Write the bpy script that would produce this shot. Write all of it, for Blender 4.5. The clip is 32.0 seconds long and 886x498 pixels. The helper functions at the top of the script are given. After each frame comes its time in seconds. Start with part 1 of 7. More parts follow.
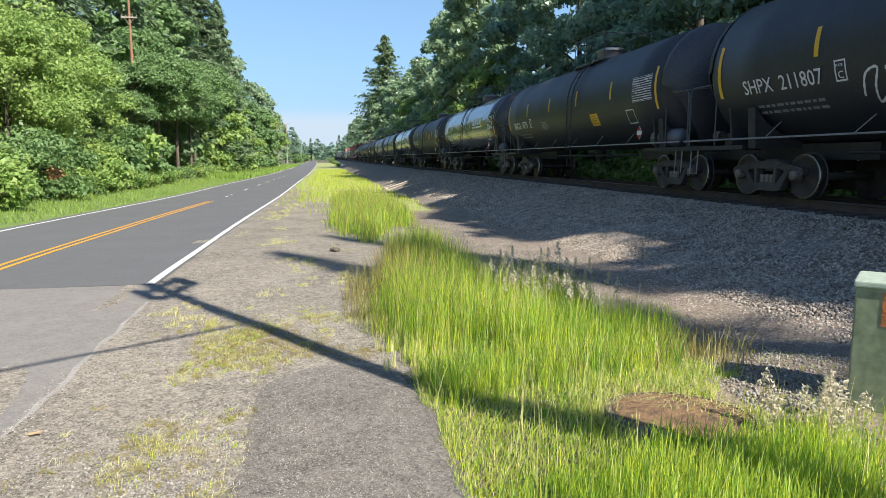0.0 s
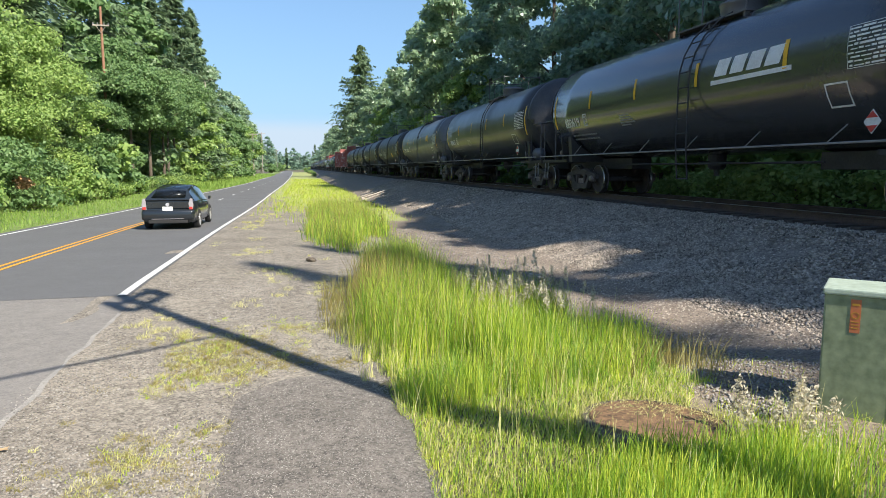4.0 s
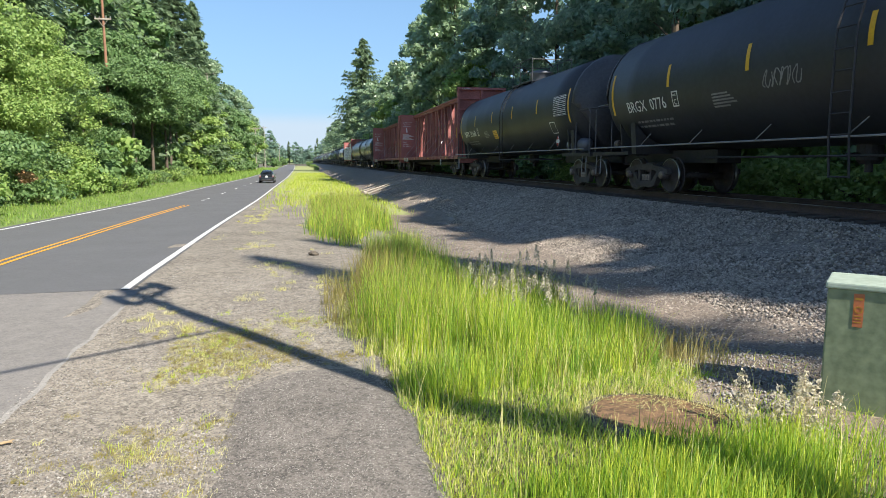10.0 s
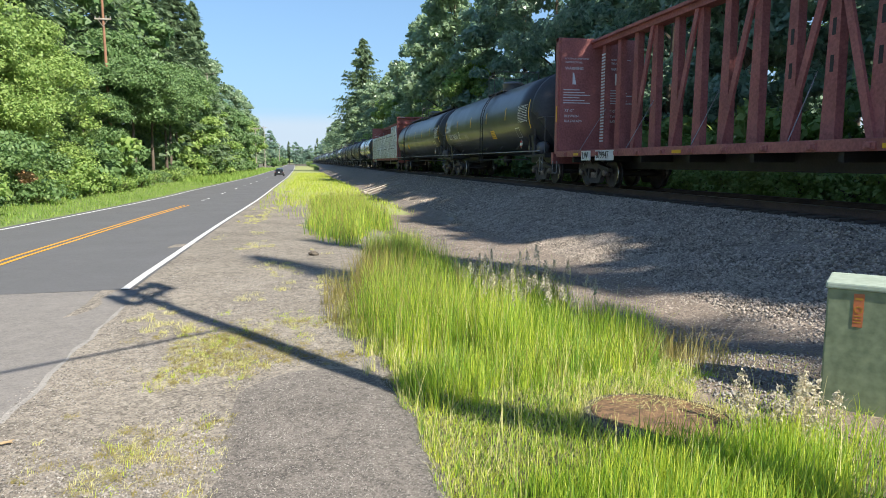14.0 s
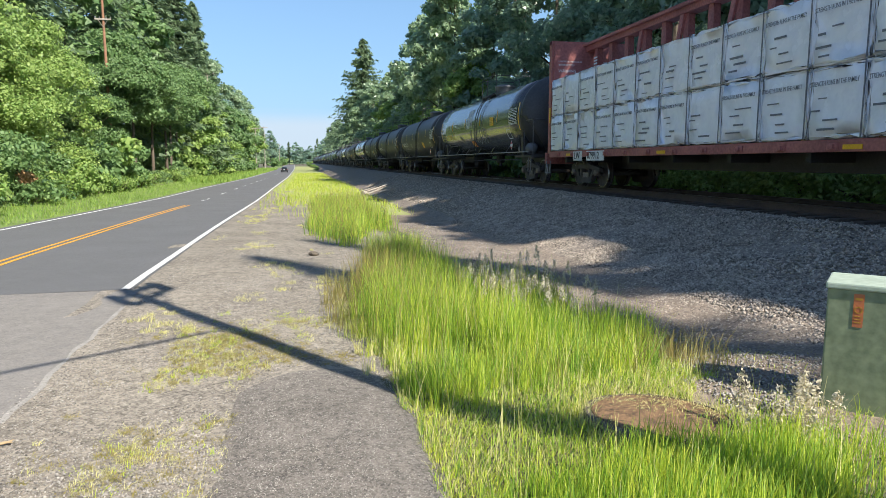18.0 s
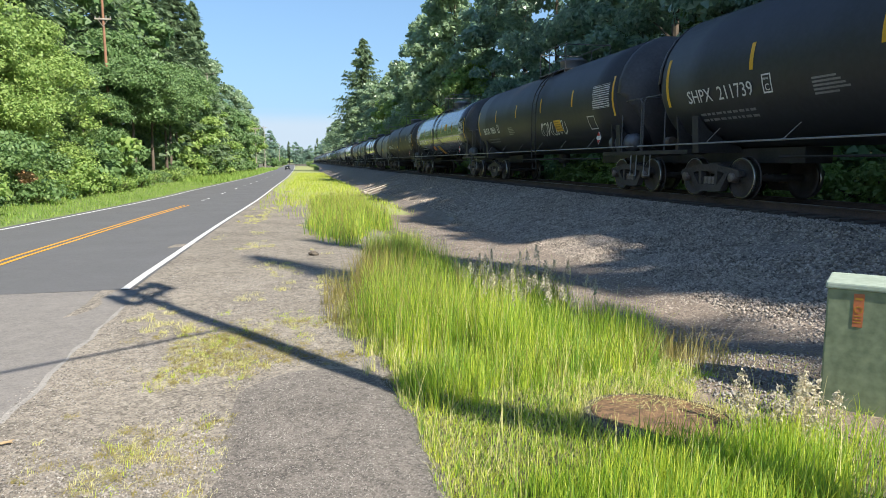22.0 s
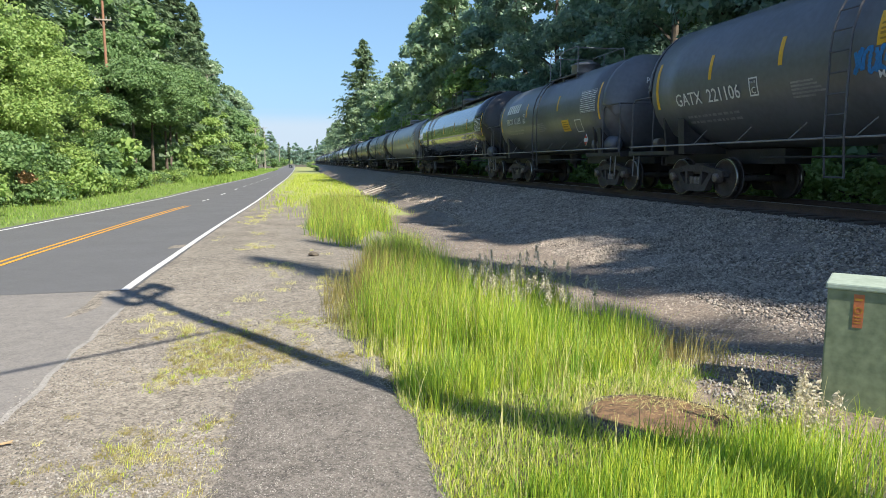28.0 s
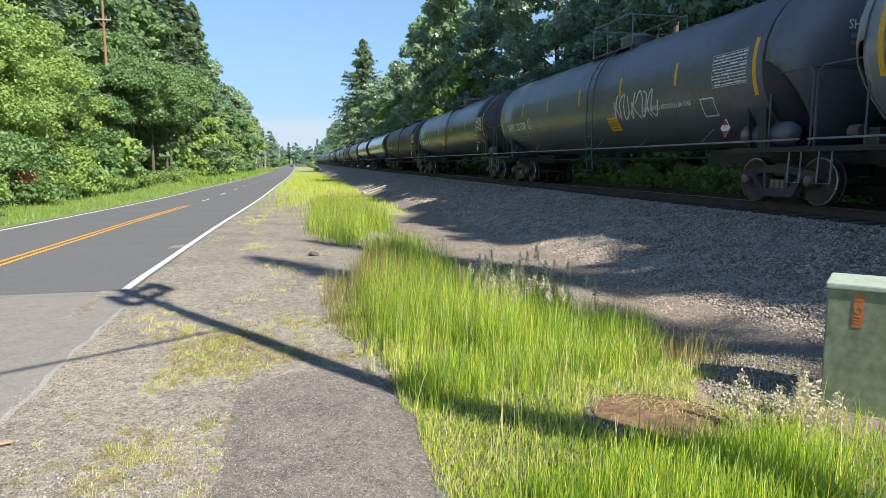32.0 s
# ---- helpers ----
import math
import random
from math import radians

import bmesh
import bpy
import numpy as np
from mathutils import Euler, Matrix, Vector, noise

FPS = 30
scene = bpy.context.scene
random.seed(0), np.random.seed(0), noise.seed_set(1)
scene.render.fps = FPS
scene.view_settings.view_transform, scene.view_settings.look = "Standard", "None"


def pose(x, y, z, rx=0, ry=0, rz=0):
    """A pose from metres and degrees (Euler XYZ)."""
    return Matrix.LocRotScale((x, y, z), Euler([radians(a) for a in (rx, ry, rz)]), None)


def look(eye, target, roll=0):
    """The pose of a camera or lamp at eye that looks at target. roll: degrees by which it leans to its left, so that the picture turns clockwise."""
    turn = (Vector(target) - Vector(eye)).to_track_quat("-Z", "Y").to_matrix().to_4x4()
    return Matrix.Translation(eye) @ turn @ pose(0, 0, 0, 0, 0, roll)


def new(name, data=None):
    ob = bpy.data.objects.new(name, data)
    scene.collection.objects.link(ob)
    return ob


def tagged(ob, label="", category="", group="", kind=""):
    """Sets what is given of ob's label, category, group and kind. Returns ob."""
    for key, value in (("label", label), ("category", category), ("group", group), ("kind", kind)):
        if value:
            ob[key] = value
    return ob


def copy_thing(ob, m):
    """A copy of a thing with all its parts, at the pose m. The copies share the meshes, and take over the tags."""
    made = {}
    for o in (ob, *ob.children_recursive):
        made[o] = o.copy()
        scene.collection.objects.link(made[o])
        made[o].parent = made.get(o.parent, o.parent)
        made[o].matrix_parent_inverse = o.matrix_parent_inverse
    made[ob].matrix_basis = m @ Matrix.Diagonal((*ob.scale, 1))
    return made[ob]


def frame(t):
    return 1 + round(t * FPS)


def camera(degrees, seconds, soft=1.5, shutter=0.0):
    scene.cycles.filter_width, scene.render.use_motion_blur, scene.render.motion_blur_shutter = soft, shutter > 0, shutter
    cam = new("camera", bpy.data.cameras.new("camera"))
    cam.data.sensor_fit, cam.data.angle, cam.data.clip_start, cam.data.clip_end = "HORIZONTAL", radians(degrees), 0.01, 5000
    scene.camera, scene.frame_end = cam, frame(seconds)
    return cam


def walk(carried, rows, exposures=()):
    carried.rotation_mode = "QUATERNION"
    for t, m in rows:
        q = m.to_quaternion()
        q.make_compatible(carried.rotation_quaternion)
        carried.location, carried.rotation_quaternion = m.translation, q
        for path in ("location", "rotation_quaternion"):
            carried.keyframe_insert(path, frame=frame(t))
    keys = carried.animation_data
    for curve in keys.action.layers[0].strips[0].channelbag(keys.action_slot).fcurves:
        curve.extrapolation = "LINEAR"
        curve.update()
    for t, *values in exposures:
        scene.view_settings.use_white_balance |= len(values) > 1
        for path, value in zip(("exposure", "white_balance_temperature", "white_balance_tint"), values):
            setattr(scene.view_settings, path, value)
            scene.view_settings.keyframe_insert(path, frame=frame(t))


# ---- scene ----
# ---- camera ----
EYE = (0.0, 0.0, 2.0)
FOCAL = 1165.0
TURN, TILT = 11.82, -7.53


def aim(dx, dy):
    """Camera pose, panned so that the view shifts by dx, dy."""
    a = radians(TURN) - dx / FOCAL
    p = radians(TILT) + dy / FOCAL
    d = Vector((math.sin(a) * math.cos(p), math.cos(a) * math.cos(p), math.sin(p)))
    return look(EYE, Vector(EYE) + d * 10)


cam = camera(67.87, 32.0, soft=0.6, shutter=0.0)
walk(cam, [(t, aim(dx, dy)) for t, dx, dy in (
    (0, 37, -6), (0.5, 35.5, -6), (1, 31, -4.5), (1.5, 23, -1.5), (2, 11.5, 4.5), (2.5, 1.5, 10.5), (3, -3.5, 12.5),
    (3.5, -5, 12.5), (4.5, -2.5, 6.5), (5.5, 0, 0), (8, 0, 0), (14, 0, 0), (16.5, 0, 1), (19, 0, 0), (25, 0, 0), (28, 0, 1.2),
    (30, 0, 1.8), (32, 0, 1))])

# ---- light ----
SUN_AZ, SUN_EL = radians(146.5), radians(43)      # clockwise from +y
sun_dir = Vector((math.sin(SUN_AZ) * math.cos(SUN_EL), math.cos(SUN_AZ) * math.cos(SUN_EL), math.sin(SUN_EL)))
world = bpy.data.worlds.new("sky")
scene.world = world
world.use_nodes = True
wt = world.node_tree
sky = wt.nodes.new("ShaderNodeTexSky")
sky.sky_type, sky.sun_disc = "NISHITA", False
sky.sun_elevation, sky.sun_rotation = SUN_EL, SUN_AZ
sky.air_density, sky.dust_density, sky.ozone_density = 1.0, 0.25, 4.0
tc = wt.nodes.new("ShaderNodeTexCoord")
stretch = wt.nodes.new("ShaderNodeMapping")
stretch.inputs["Scale"].default_value = (1.0, 1.0, 9.0)
cloud = wt.nodes.new("ShaderNodeTexNoise")
cloud.inputs["Scale"].default_value, cloud.inputs["Detail"].default_value = 2.6, 6
ramp = wt.nodes.new("ShaderNodeValToRGB")
ramp.color_ramp.elements[0].position, ramp.color_ramp.elements[1].position = 0.52, 0.82
haze = wt.nodes.new("ShaderNodeMix")
haze.data_type = "RGBA"
haze.inputs["B"].default_value = (4.0, 4.55, 5.2, 1)
half = wt.nodes.new("ShaderNodeMath")
half.operation = "MULTIPLY"
half.inputs[1].default_value = 0.4
bg = wt.nodes["Background"]
bg.inputs["Strength"].default_value = 0.085
wt.links.new(tc.outputs["Generated"], stretch.inputs["Vector"])
wt.links.new(stretch.outputs["Vector"], cloud.inputs["Vector"])
wt.links.new(cloud.outputs["Fac"], ramp.inputs["Fac"])
wt.links.new(ramp.outputs["Color"], half.inputs[0])
# pale haze low over the horizon
axes = wt.nodes.new("ShaderNodeSeparateXYZ")
low = wt.nodes.new("ShaderNodeMapRange")
low.interpolation_type = "SMOOTHSTEP"
low.inputs["From Min"].default_value, low.inputs["From Max"].default_value = 0.05, 0.078
low.inputs["To Min"].default_value, low.inputs["To Max"].default_value = 0.7, 0.0
most = wt.nodes.new("ShaderNodeMath")
most.operation = "MAXIMUM"
wt.links.new(tc.outputs["Generated"], axes.inputs["Vector"])
wt.links.new(axes.outputs["Z"], low.inputs["Value"])
wt.links.new(half.outputs[0], most.inputs[0])
wt.links.new(low.outputs["Result"], most.inputs[1])
wt.links.new(most.outputs[0], haze.inputs["Factor"])
deep = wt.nodes.new("ShaderNodeHueSaturation")
deep.inputs["Saturation"].default_value = 1.05
wt.links.new(sky.outputs["Color"], deep.inputs["Color"])
blue = wt.nodes.new("ShaderNodeMix")
blue.data_type = "RGBA"
blue.inputs["B"].default_value = (1.75, 3.1, 4.9, 1)
span_z = wt.nodes.new("ShaderNodeMapRange")
span_z.inputs["From Min"].default_value, span_z.inputs["From Max"].default_value = 0.0, 0.45
span_z.inputs["To Min"].default_value, span_z.inputs["To Max"].default_value = 0.85, 0.0
wt.links.new(axes.outputs["Z"], span_z.inputs["Value"])
wt.links.new(span_z.outputs["Result"], blue.inputs["Factor"])
wt.links.new(deep.outputs["Color"], blue.inputs["A"])
wt.links.new(blue.outputs["Result"], haze.inputs["A"])
wt.links.new(haze.outputs["Result"], bg.inputs["Color"])
lamp = bpy.data.lights.new("sun", "SUN")
lamp.energy, lamp.angle, lamp.color = 4.0, radians(0.53), (1.0, 0.935, 0.83)
sun = new("sun", lamp)
sun.matrix_world = look(sun_dir * 100, (0, 0, 0))
scene.view_settings.exposure = 1.08

# ---- materials ----


def mat(name, col, col2=None, rough=0.6, metal=0.0, scale=6.0, fine=60.0, bump=0.15, mix=1.0, island=False, rand=False, trans=0.0, spec=0.5, coat=0.0, rvar=0.1, cells=0.0):
    """A principled surface, its colour varied between two tones at two scales, with fine relief."""
    m = bpy.data.materials.new(name)
    m.use_nodes = True
    nt = m.node_tree
    b = nt.nodes["Principled BSDF"]
    col2 = col2 or tuple(c * 0.7 for c in col)
    co = nt.nodes.new("ShaderNodeTexCoord")
    n1, n2 = nt.nodes.new("ShaderNodeTexNoise"), nt.nodes.new("ShaderNodeTexNoise")
    for n, s, d in ((n1, scale, 4), (n2, fine, 3)):
        n.inputs["Scale"].default_value, n.inputs["Detail"].default_value = s, d
        nt.links.new(co.outputs["Object"], n.inputs["Vector"])
    add = nt.nodes.new("ShaderNodeMath")
    add.operation = "ADD"
    nt.links.new(n1.outputs["Fac"], add.inputs[0])
    nt.links.new(n2.outputs["Fac"], add.inputs[1])
    rr = nt.nodes.new("ShaderNodeMapRange")
    rr.inputs["From Min"].default_value, rr.inputs["From Max"].default_value = 0.78, 1.22
    nt.links.new(add.outputs[0], rr.inputs["Value"])
    fac = rr.outputs["Result"]
    if cells:
        # grains: cells at two sizes, each with a tone of its own
        grain = []
        for s in (cells, cells * 0.42):
            vo = nt.nodes.new("ShaderNodeTexVoronoi")
            vo.inputs["Scale"].default_value = s
            nt.links.new(co.outputs["Object"], vo.inputs["Vector"])
            sp = nt.nodes.new("ShaderNodeSeparateColor")
            nt.links.new(vo.outputs["Color"], sp.inputs["Color"])
            grain.append((vo, sp))
        av = nt.nodes.new("ShaderNodeMix")
        av.inputs["Factor"].default_value = 0.4
        nt.links.new(grain[0][1].outputs["Red"], av.inputs["A"])
        nt.links.new(grain[1][1].outputs["Red"], av.inputs["B"])
        a2 = nt.nodes.new("ShaderNodeMix")
        a2.inputs["Factor"].default_value = 0.72
        nt.links.new(fac, a2.inputs["A"])
        nt.links.new(av.outputs["Result"], a2.inputs["B"])
        fac = a2.outputs["Result"]
    if island or rand:
        src = nt.nodes.new("ShaderNodeNewGeometry").outputs["Random Per Island"] if island else nt.nodes.new("ShaderNodeObjectInfo").outputs["Random"]
        av = nt.nodes.new("ShaderNodeMix")
        av.inputs["Factor"].default_value = 0.65
        nt.links.new(fac, av.inputs["A"])
        nt.links.new(src, av.inputs["B"])
        fac = av.outputs["Result"]
    mx = nt.nodes.new("ShaderNodeMix")
    mx.data_type = "RGBA"
    mx.inputs["A"].default_value, mx.inputs["B"].default_value = (*col, 1), (*col2, 1)
    nt.links.new(fac, mx.inputs["Factor"])
    nt.links.new(mx.outputs["Result"], b.inputs["Base Color"])
    b.inputs["Roughness"].default_value, b.inputs["Metallic"].default_value = rough, metal
    b.inputs["Specular IOR Level"].default_value = spec
    b.inputs["Coat Weight"].default_value = coat
    b.inputs["Coat Roughness"].default_value = 0.08
    if rvar:
        r2 = nt.nodes.new("ShaderNodeMapRange")
        r2.inputs["To Min"].default_value, r2.inputs["To Max"].default_value = max(0.02, rough - rvar), min(1, rough + rvar)
        nt.links.new(n1.outputs["Fac"], r2.inputs["Value"])
        nt.links.new(r2.outputs["Result"], b.inputs["Roughness"])
    if bump:
        bp = nt.nodes.new("ShaderNodeBump")
        bp.inputs["Strength"].default_value, bp.inputs["Distance"].default_value = bump, 0.02
        nt.links.new(n2.outputs["Fac"] if not cells else av.outputs["Result"], bp.inputs["Height"])
        nt.links.new(bp.outputs["Normal"], b.inputs["Normal"])
    if trans:
        tl = nt.nodes.new("ShaderNodeBsdfTranslucent")
        nt.links.new(mx.outputs["Result"], tl.inputs["Color"])
        ms = nt.nodes.new("ShaderNodeMixShader")
        ms.inputs["Fac"].default_value = trans
        nt.links.new(b.outputs["BSDF"], ms.inputs[1])
        nt.links.new(tl.outputs["BSDF"], ms.inputs[2])
        nt.links.new(ms.outputs["Shader"], nt.nodes["Material Output"].inputs["Surface"])
    return m


M = {}
M["soil"] = mat("soil", (0.16, 0.13, 0.09), (0.09, 0.10, 0.05), 0.95, scale=0.5, fine=20, bump=0.5)
M["asphalt"] = mat("asphalt", (0.150, 0.150, 0.150), (0.108, 0.108, 0.108), 0.8, scale=0.5, fine=3, bump=0.35, cells=60)
M["old_asphalt"] = mat("old_asphalt", (0.30, 0.275, 0.245), (0.165, 0.155, 0.143), 0.88, scale=0.8, fine=5, bump=0.4, cells=70)
M["apron"] = mat("apron", (0.32, 0.285, 0.245), (0.045, 0.041, 0.036), 0.9, scale=0.9, fine=9, bump=0.9, cells=85)
M["shoulder"] = mat("shoulder", (0.50, 0.44, 0.355), (0.06, 0.053, 0.044), 0.95, scale=0.7, fine=7, bump=1.0, cells=62)
M["white_line"] = mat("white_line", (0.75, 0.75, 0.73), (0.55, 0.55, 0.53), 0.7, scale=2, fine=60, bump=0.2)
M["yellow_line"] = mat("yellow_line", (0.75, 0.36, 0.03), (0.6, 0.3, 0.04), 0.7, scale=2, fine=60, bump=0.2)
M["ballast"] = mat("ballast", (0.40, 0.335, 0.27), (0.08, 0.066, 0.053), 0.9, scale=1.5, fine=24, bump=1.0, cells=26)
M["ballast_stone"] = mat("ballast_stone", (0.64, 0.545, 0.44), (0.055, 0.046, 0.038), 0.85, scale=3, fine=40, bump=0.4, island=True)
M["pebble"] = mat("pebble", (0.54, 0.50, 0.445), (0.07, 0.065, 0.058), 0.9, scale=3, fine=40, bump=0.3, island=True)
M["dirt"] = mat("dirt", (0.40, 0.32, 0.245), (0.085, 0.068, 0.054), 0.95, scale=1.4, fine=9, bump=0.8, cells=60)
M["grass"] = mat("grass", (0.84, 0.85, 0.14), (0.27, 0.48, 0.04), 0.55, scale=1.6, fine=8, bump=0, island=True, trans=0.5, spec=0.3)
M["grass_deep"] = mat("grass_deep", (0.40, 0.58, 0.09), (0.10, 0.24, 0.03), 0.5, scale=1.2, fine=8, bump=0, island=True, trans=0.4, spec=0.4)
M["verge_blade"] = mat("verge_blade", (0.40, 0.52, 0.12), (0.13, 0.27, 0.05), 0.55, scale=0.5, fine=4, bump=0, island=True, trans=0.4, spec=0.3)
M["brown_grass"] = mat("brown_grass", (0.42, 0.33, 0.13), (0.28, 0.27, 0.08), 0.7, scale=0.8, fine=8, bump=0, island=True, trans=0.3, spec=0.2)
M["dust"] = mat("dust", (0.40, 0.375, 0.335), (0.24, 0.225, 0.205), 0.95, scale=2.0, fine=11, bump=0.3, cells=60)
M["dry_grass"] = mat("dry_grass", (0.82, 0.75, 0.40), (0.56, 0.57, 0.18), 0.7, scale=0.8, fine=8, bump=0, island=True, trans=0.4, spec=0.2)
M["seed"] = mat("seed", (0.74, 0.68, 0.54), (0.46, 0.41, 0.28), 0.8, scale=3, fine=30, bump=0, island=True, trans=0.35)
M["leaf"] = mat("leaf", (0.27, 0.40, 0.15), (0.11, 0.215, 0.08), 0.5, scale=0.35, fine=2, bump=0, island=True, trans=0.38, spec=0.5)
M["leaf_light"] = mat("leaf_light", (0.44, 0.56, 0.17), (0.19, 0.33, 0.09), 0.5, scale=0.35, fine=2, bump=0, island=True, trans=0.42, spec=0.4)
M["leaf_dark"] = mat("leaf_dark", (0.36, 0.50, 0.36), (0.18, 0.30, 0.22), 0.36, scale=0.35, fine=2, bump=0, island=True, trans=0.5, spec=0.9)
# alder green paled and greyed, with the haze of distance mixed into its colour
M["leaf_hazed"] = mat("leaf_hazed", (0.42, 0.54, 0.31), (0.21, 0.32, 0.19), 0.38, scale=0.35, fine=2, bump=0, island=True, trans=0.45, spec=0.8)
M["sticker"] = mat("sticker", (0.50, 0.15, 0.05), (0.38, 0.13, 0.06), 0.55, scale=9, fine=60, bump=0.02)
M["leaf_red"] = mat("leaf_red", (0.60, 0.40, 0.22), (0.42, 0.25, 0.12), 0.6, scale=0.5, fine=3, bump=0, island=True, trans=0.25)
M["needle"] = mat("needle", (0.24, 0.33, 0.17), (0.12, 0.19, 0.10), 0.6, scale=0.35, fine=2, bump=0, island=True, trans=0.35, spec=0.35)
M["bark"] = mat("bark", (0.16, 0.125, 0.095), (0.08, 0.065, 0.05), 0.9, scale=2, fine=25, bump=0.8)
M["pole_wood"] = mat("pole_wood", (0.36, 0.19, 0.11), (0.24, 0.13, 0.08), 0.85, scale=2, fine=40, bump=0.4)
M["grey_wood"] = mat("grey_wood", (0.46, 0.41, 0.34), (0.30, 0.26, 0.21), 0.85, scale=2, fine=40, bump=0.4)
M["steel"] = mat("steel", (0.30, 0.26, 0.23), (0.16, 0.12, 0.1), 0.6, 0.6, scale=3, fine=50, bump=0.2)
M["rail_side"] = mat("rail_side", (0.12, 0.075, 0.05), (0.07, 0.045, 0.035), 0.85, scale=2, fine=40, bump=0.4)
M["rail_head"] = mat("rail_head", (0.55, 0.54, 0.52), (0.4, 0.38, 0.36), 0.3, 1.0, scale=3, fine=40, bump=0.05)
M["tie"] = mat("tie", (0.11, 0.085, 0.065), (0.06, 0.047, 0.04), 0.9, scale=3, fine=30, bump=0.6)
M["galvanised"] = mat("galvanised", (0.5, 0.5, 0.5), (0.36, 0.36, 0.36), 0.45, 0.7, scale=4, fine=50, bump=0.1)
M["black_matte"] = mat("black_matte", (0.034, 0.036, 0.042), (0.025, 0.026, 0.030), 0.50, scale=0.6, fine=10, bump=0.02, spec=0.5, rvar=0.08)
M["black_satin"] = mat("black_satin", (0.036, 0.037, 0.041), (0.024, 0.024, 0.026), 0.36, scale=0.6, fine=10, bump=0.02, spec=0.6, coat=0.12, rvar=0.1)
M["black_gloss"] = mat("black_gloss", (0.044, 0.046, 0.050), (0.032, 0.033, 0.035), 0.24, scale=0.6, fine=9, bump=0.02, spec=0.85, coat=0.5, rvar=0.05)
M["black_mirror"] = mat("black_mirror", (0.030, 0.031, 0.033), (0.020, 0.021, 0.022), 0.15, scale=0.6, fine=9, bump=0.008, spec=0.85, coat=0.6, rvar=0.05)
M["dark_grey"] = mat("dark_grey", (0.114, 0.120, 0.133), (0.086, 0.090, 0.098), 0.46, scale=0.6, fine=8, bump=0.02, spec=0.9, coat=0.15, rvar=0.08)
M["mid_grey"] = mat("mid_grey", (0.29, 0.295, 0.318), (0.245, 0.25, 0.268), 0.45, scale=0.5, fine=6, bump=0.01, spec=0.9, coat=0.25, rvar=0.06)
M["light_grey"] = mat("light_grey", (0.33, 0.33, 0.31), (0.21, 0.20, 0.19), 0.5, scale=0.7, fine=12, bump=0.05)
M["shield"] = mat("shield", (0.062, 0.062, 0.066), (0.042, 0.042, 0.045), 0.5, scale=0.8, fine=14, bump=0.04)
M["brownish_black"] = mat("brownish_black", (0.05, 0.036, 0.032), (0.028, 0.022, 0.02), 0.5, scale=0.7, fine=12, bump=0.05)
M["frame_black"] = mat("frame_black", (0.045, 0.042, 0.04), (0.028, 0.026, 0.025), 0.65, scale=2, fine=25, bump=0.15)
M["truck_brown"] = mat("truck_brown", (0.10, 0.083, 0.072), (0.052, 0.044, 0.039), 0.8, scale=2.5, fine=25, bump=0.3)
M["wheel_steel"] = mat("wheel_steel", (0.11, 0.09, 0.08), (0.06, 0.05, 0.045), 0.7, 0.3, scale=3, fine=30, bump=0.15)
M["wheel_rim"] = mat("wheel_rim", (0.5, 0.48, 0.46), (0.36, 0.34, 0.32), 0.3, 1.0, scale=3, fine=30, bump=0.05)
M["grab_iron"] = mat("grab_iron", (0.11, 0.11, 0.113), (0.07, 0.07, 0.072), 0.5, scale=3, fine=30, bump=0.05)
M["walk_rail"] = mat("walk_rail", (0.30, 0.30, 0.30), (0.18, 0.18, 0.18), 0.4, scale=3, fine=30, bump=0.05)
M["stripe_yellow"] = mat("stripe_yellow", (0.85, 0.48, 0.02), (0.7, 0.38, 0.02), 0.4, scale=2, fine=30, bump=0.02)
M["stripe_white"] = mat("stripe_white", (0.75, 0.73, 0.66), (0.6, 0.58, 0.5), 0.4, scale=2, fine=30, bump=0.02)
M["paint_white"] = mat("paint_white", (0.84, 0.84, 0.82), (0.66, 0.66, 0.63), 0.6, scale=3, fine=30, bump=0.02)
M["paint_grey"] = mat("paint_grey", (0.30, 0.30, 0.29), (0.2, 0.2, 0.2), 0.6, scale=3, fine=30, bump=0.02)
M["paint_yellow"] = mat("paint_yellow", (0.65, 0.46, 0.06), (0.5, 0.34, 0.05), 0.6, scale=3, fine=30, bump=0.02)
M["placard_ink"] = mat("placard_ink", (0.45, 0.24, 0.02), (0.35, 0.18, 0.02), 0.6, scale=3, fine=30, bump=0.02)
M["paint_blue"] = mat("paint_blue", (0.03, 0.25, 0.6), (0.02, 0.16, 0.4), 0.6, scale=3, fine=30, bump=0.02)
M["paint_red"] = mat("paint_red", (0.6, 0.05, 0.04), (0.45, 0.04, 0.03), 0.5, scale=3, fine=30, bump=0.02)
M["paint_orange"] = mat("paint_orange", (0.75, 0.2, 0.04), (0.6, 0.16, 0.03), 0.5, scale=3, fine=30, bump=0.02)
M["freight_red"] = mat("freight_red", (0.46, 0.16, 0.14), (0.27, 0.09, 0.08), 0.6, scale=0.9, fine=16, bump=0.1)
M["verge"] = mat("verge", (0.24, 0.31, 0.08), (0.09, 0.15, 0.035), 0.95, scale=0.7, fine=6, bump=0.8, cells=14)
M["straw_ground"] = mat("straw_ground", (0.42, 0.43, 0.16), (0.20, 0.24, 0.08), 0.95, scale=0.35, fine=4, bump=0.8, cells=12)
M["paint_teal"] = mat("paint_teal", (0.06, 0.22, 0.17), (0.04, 0.14, 0.11), 0.6, scale=3, fine=30, bump=0.02)
M["wrap"] = mat("wrap", (0.95, 0.96, 0.98), (0.84, 0.86, 0.90), 0.25, scale=2.2, fine=4, bump=1.0)
M["wrap_ink"] = mat("wrap_ink", (0.12, 0.13, 0.15), (0.2, 0.21, 0.23), 0.6, scale=3, fine=20, bump=0.02)
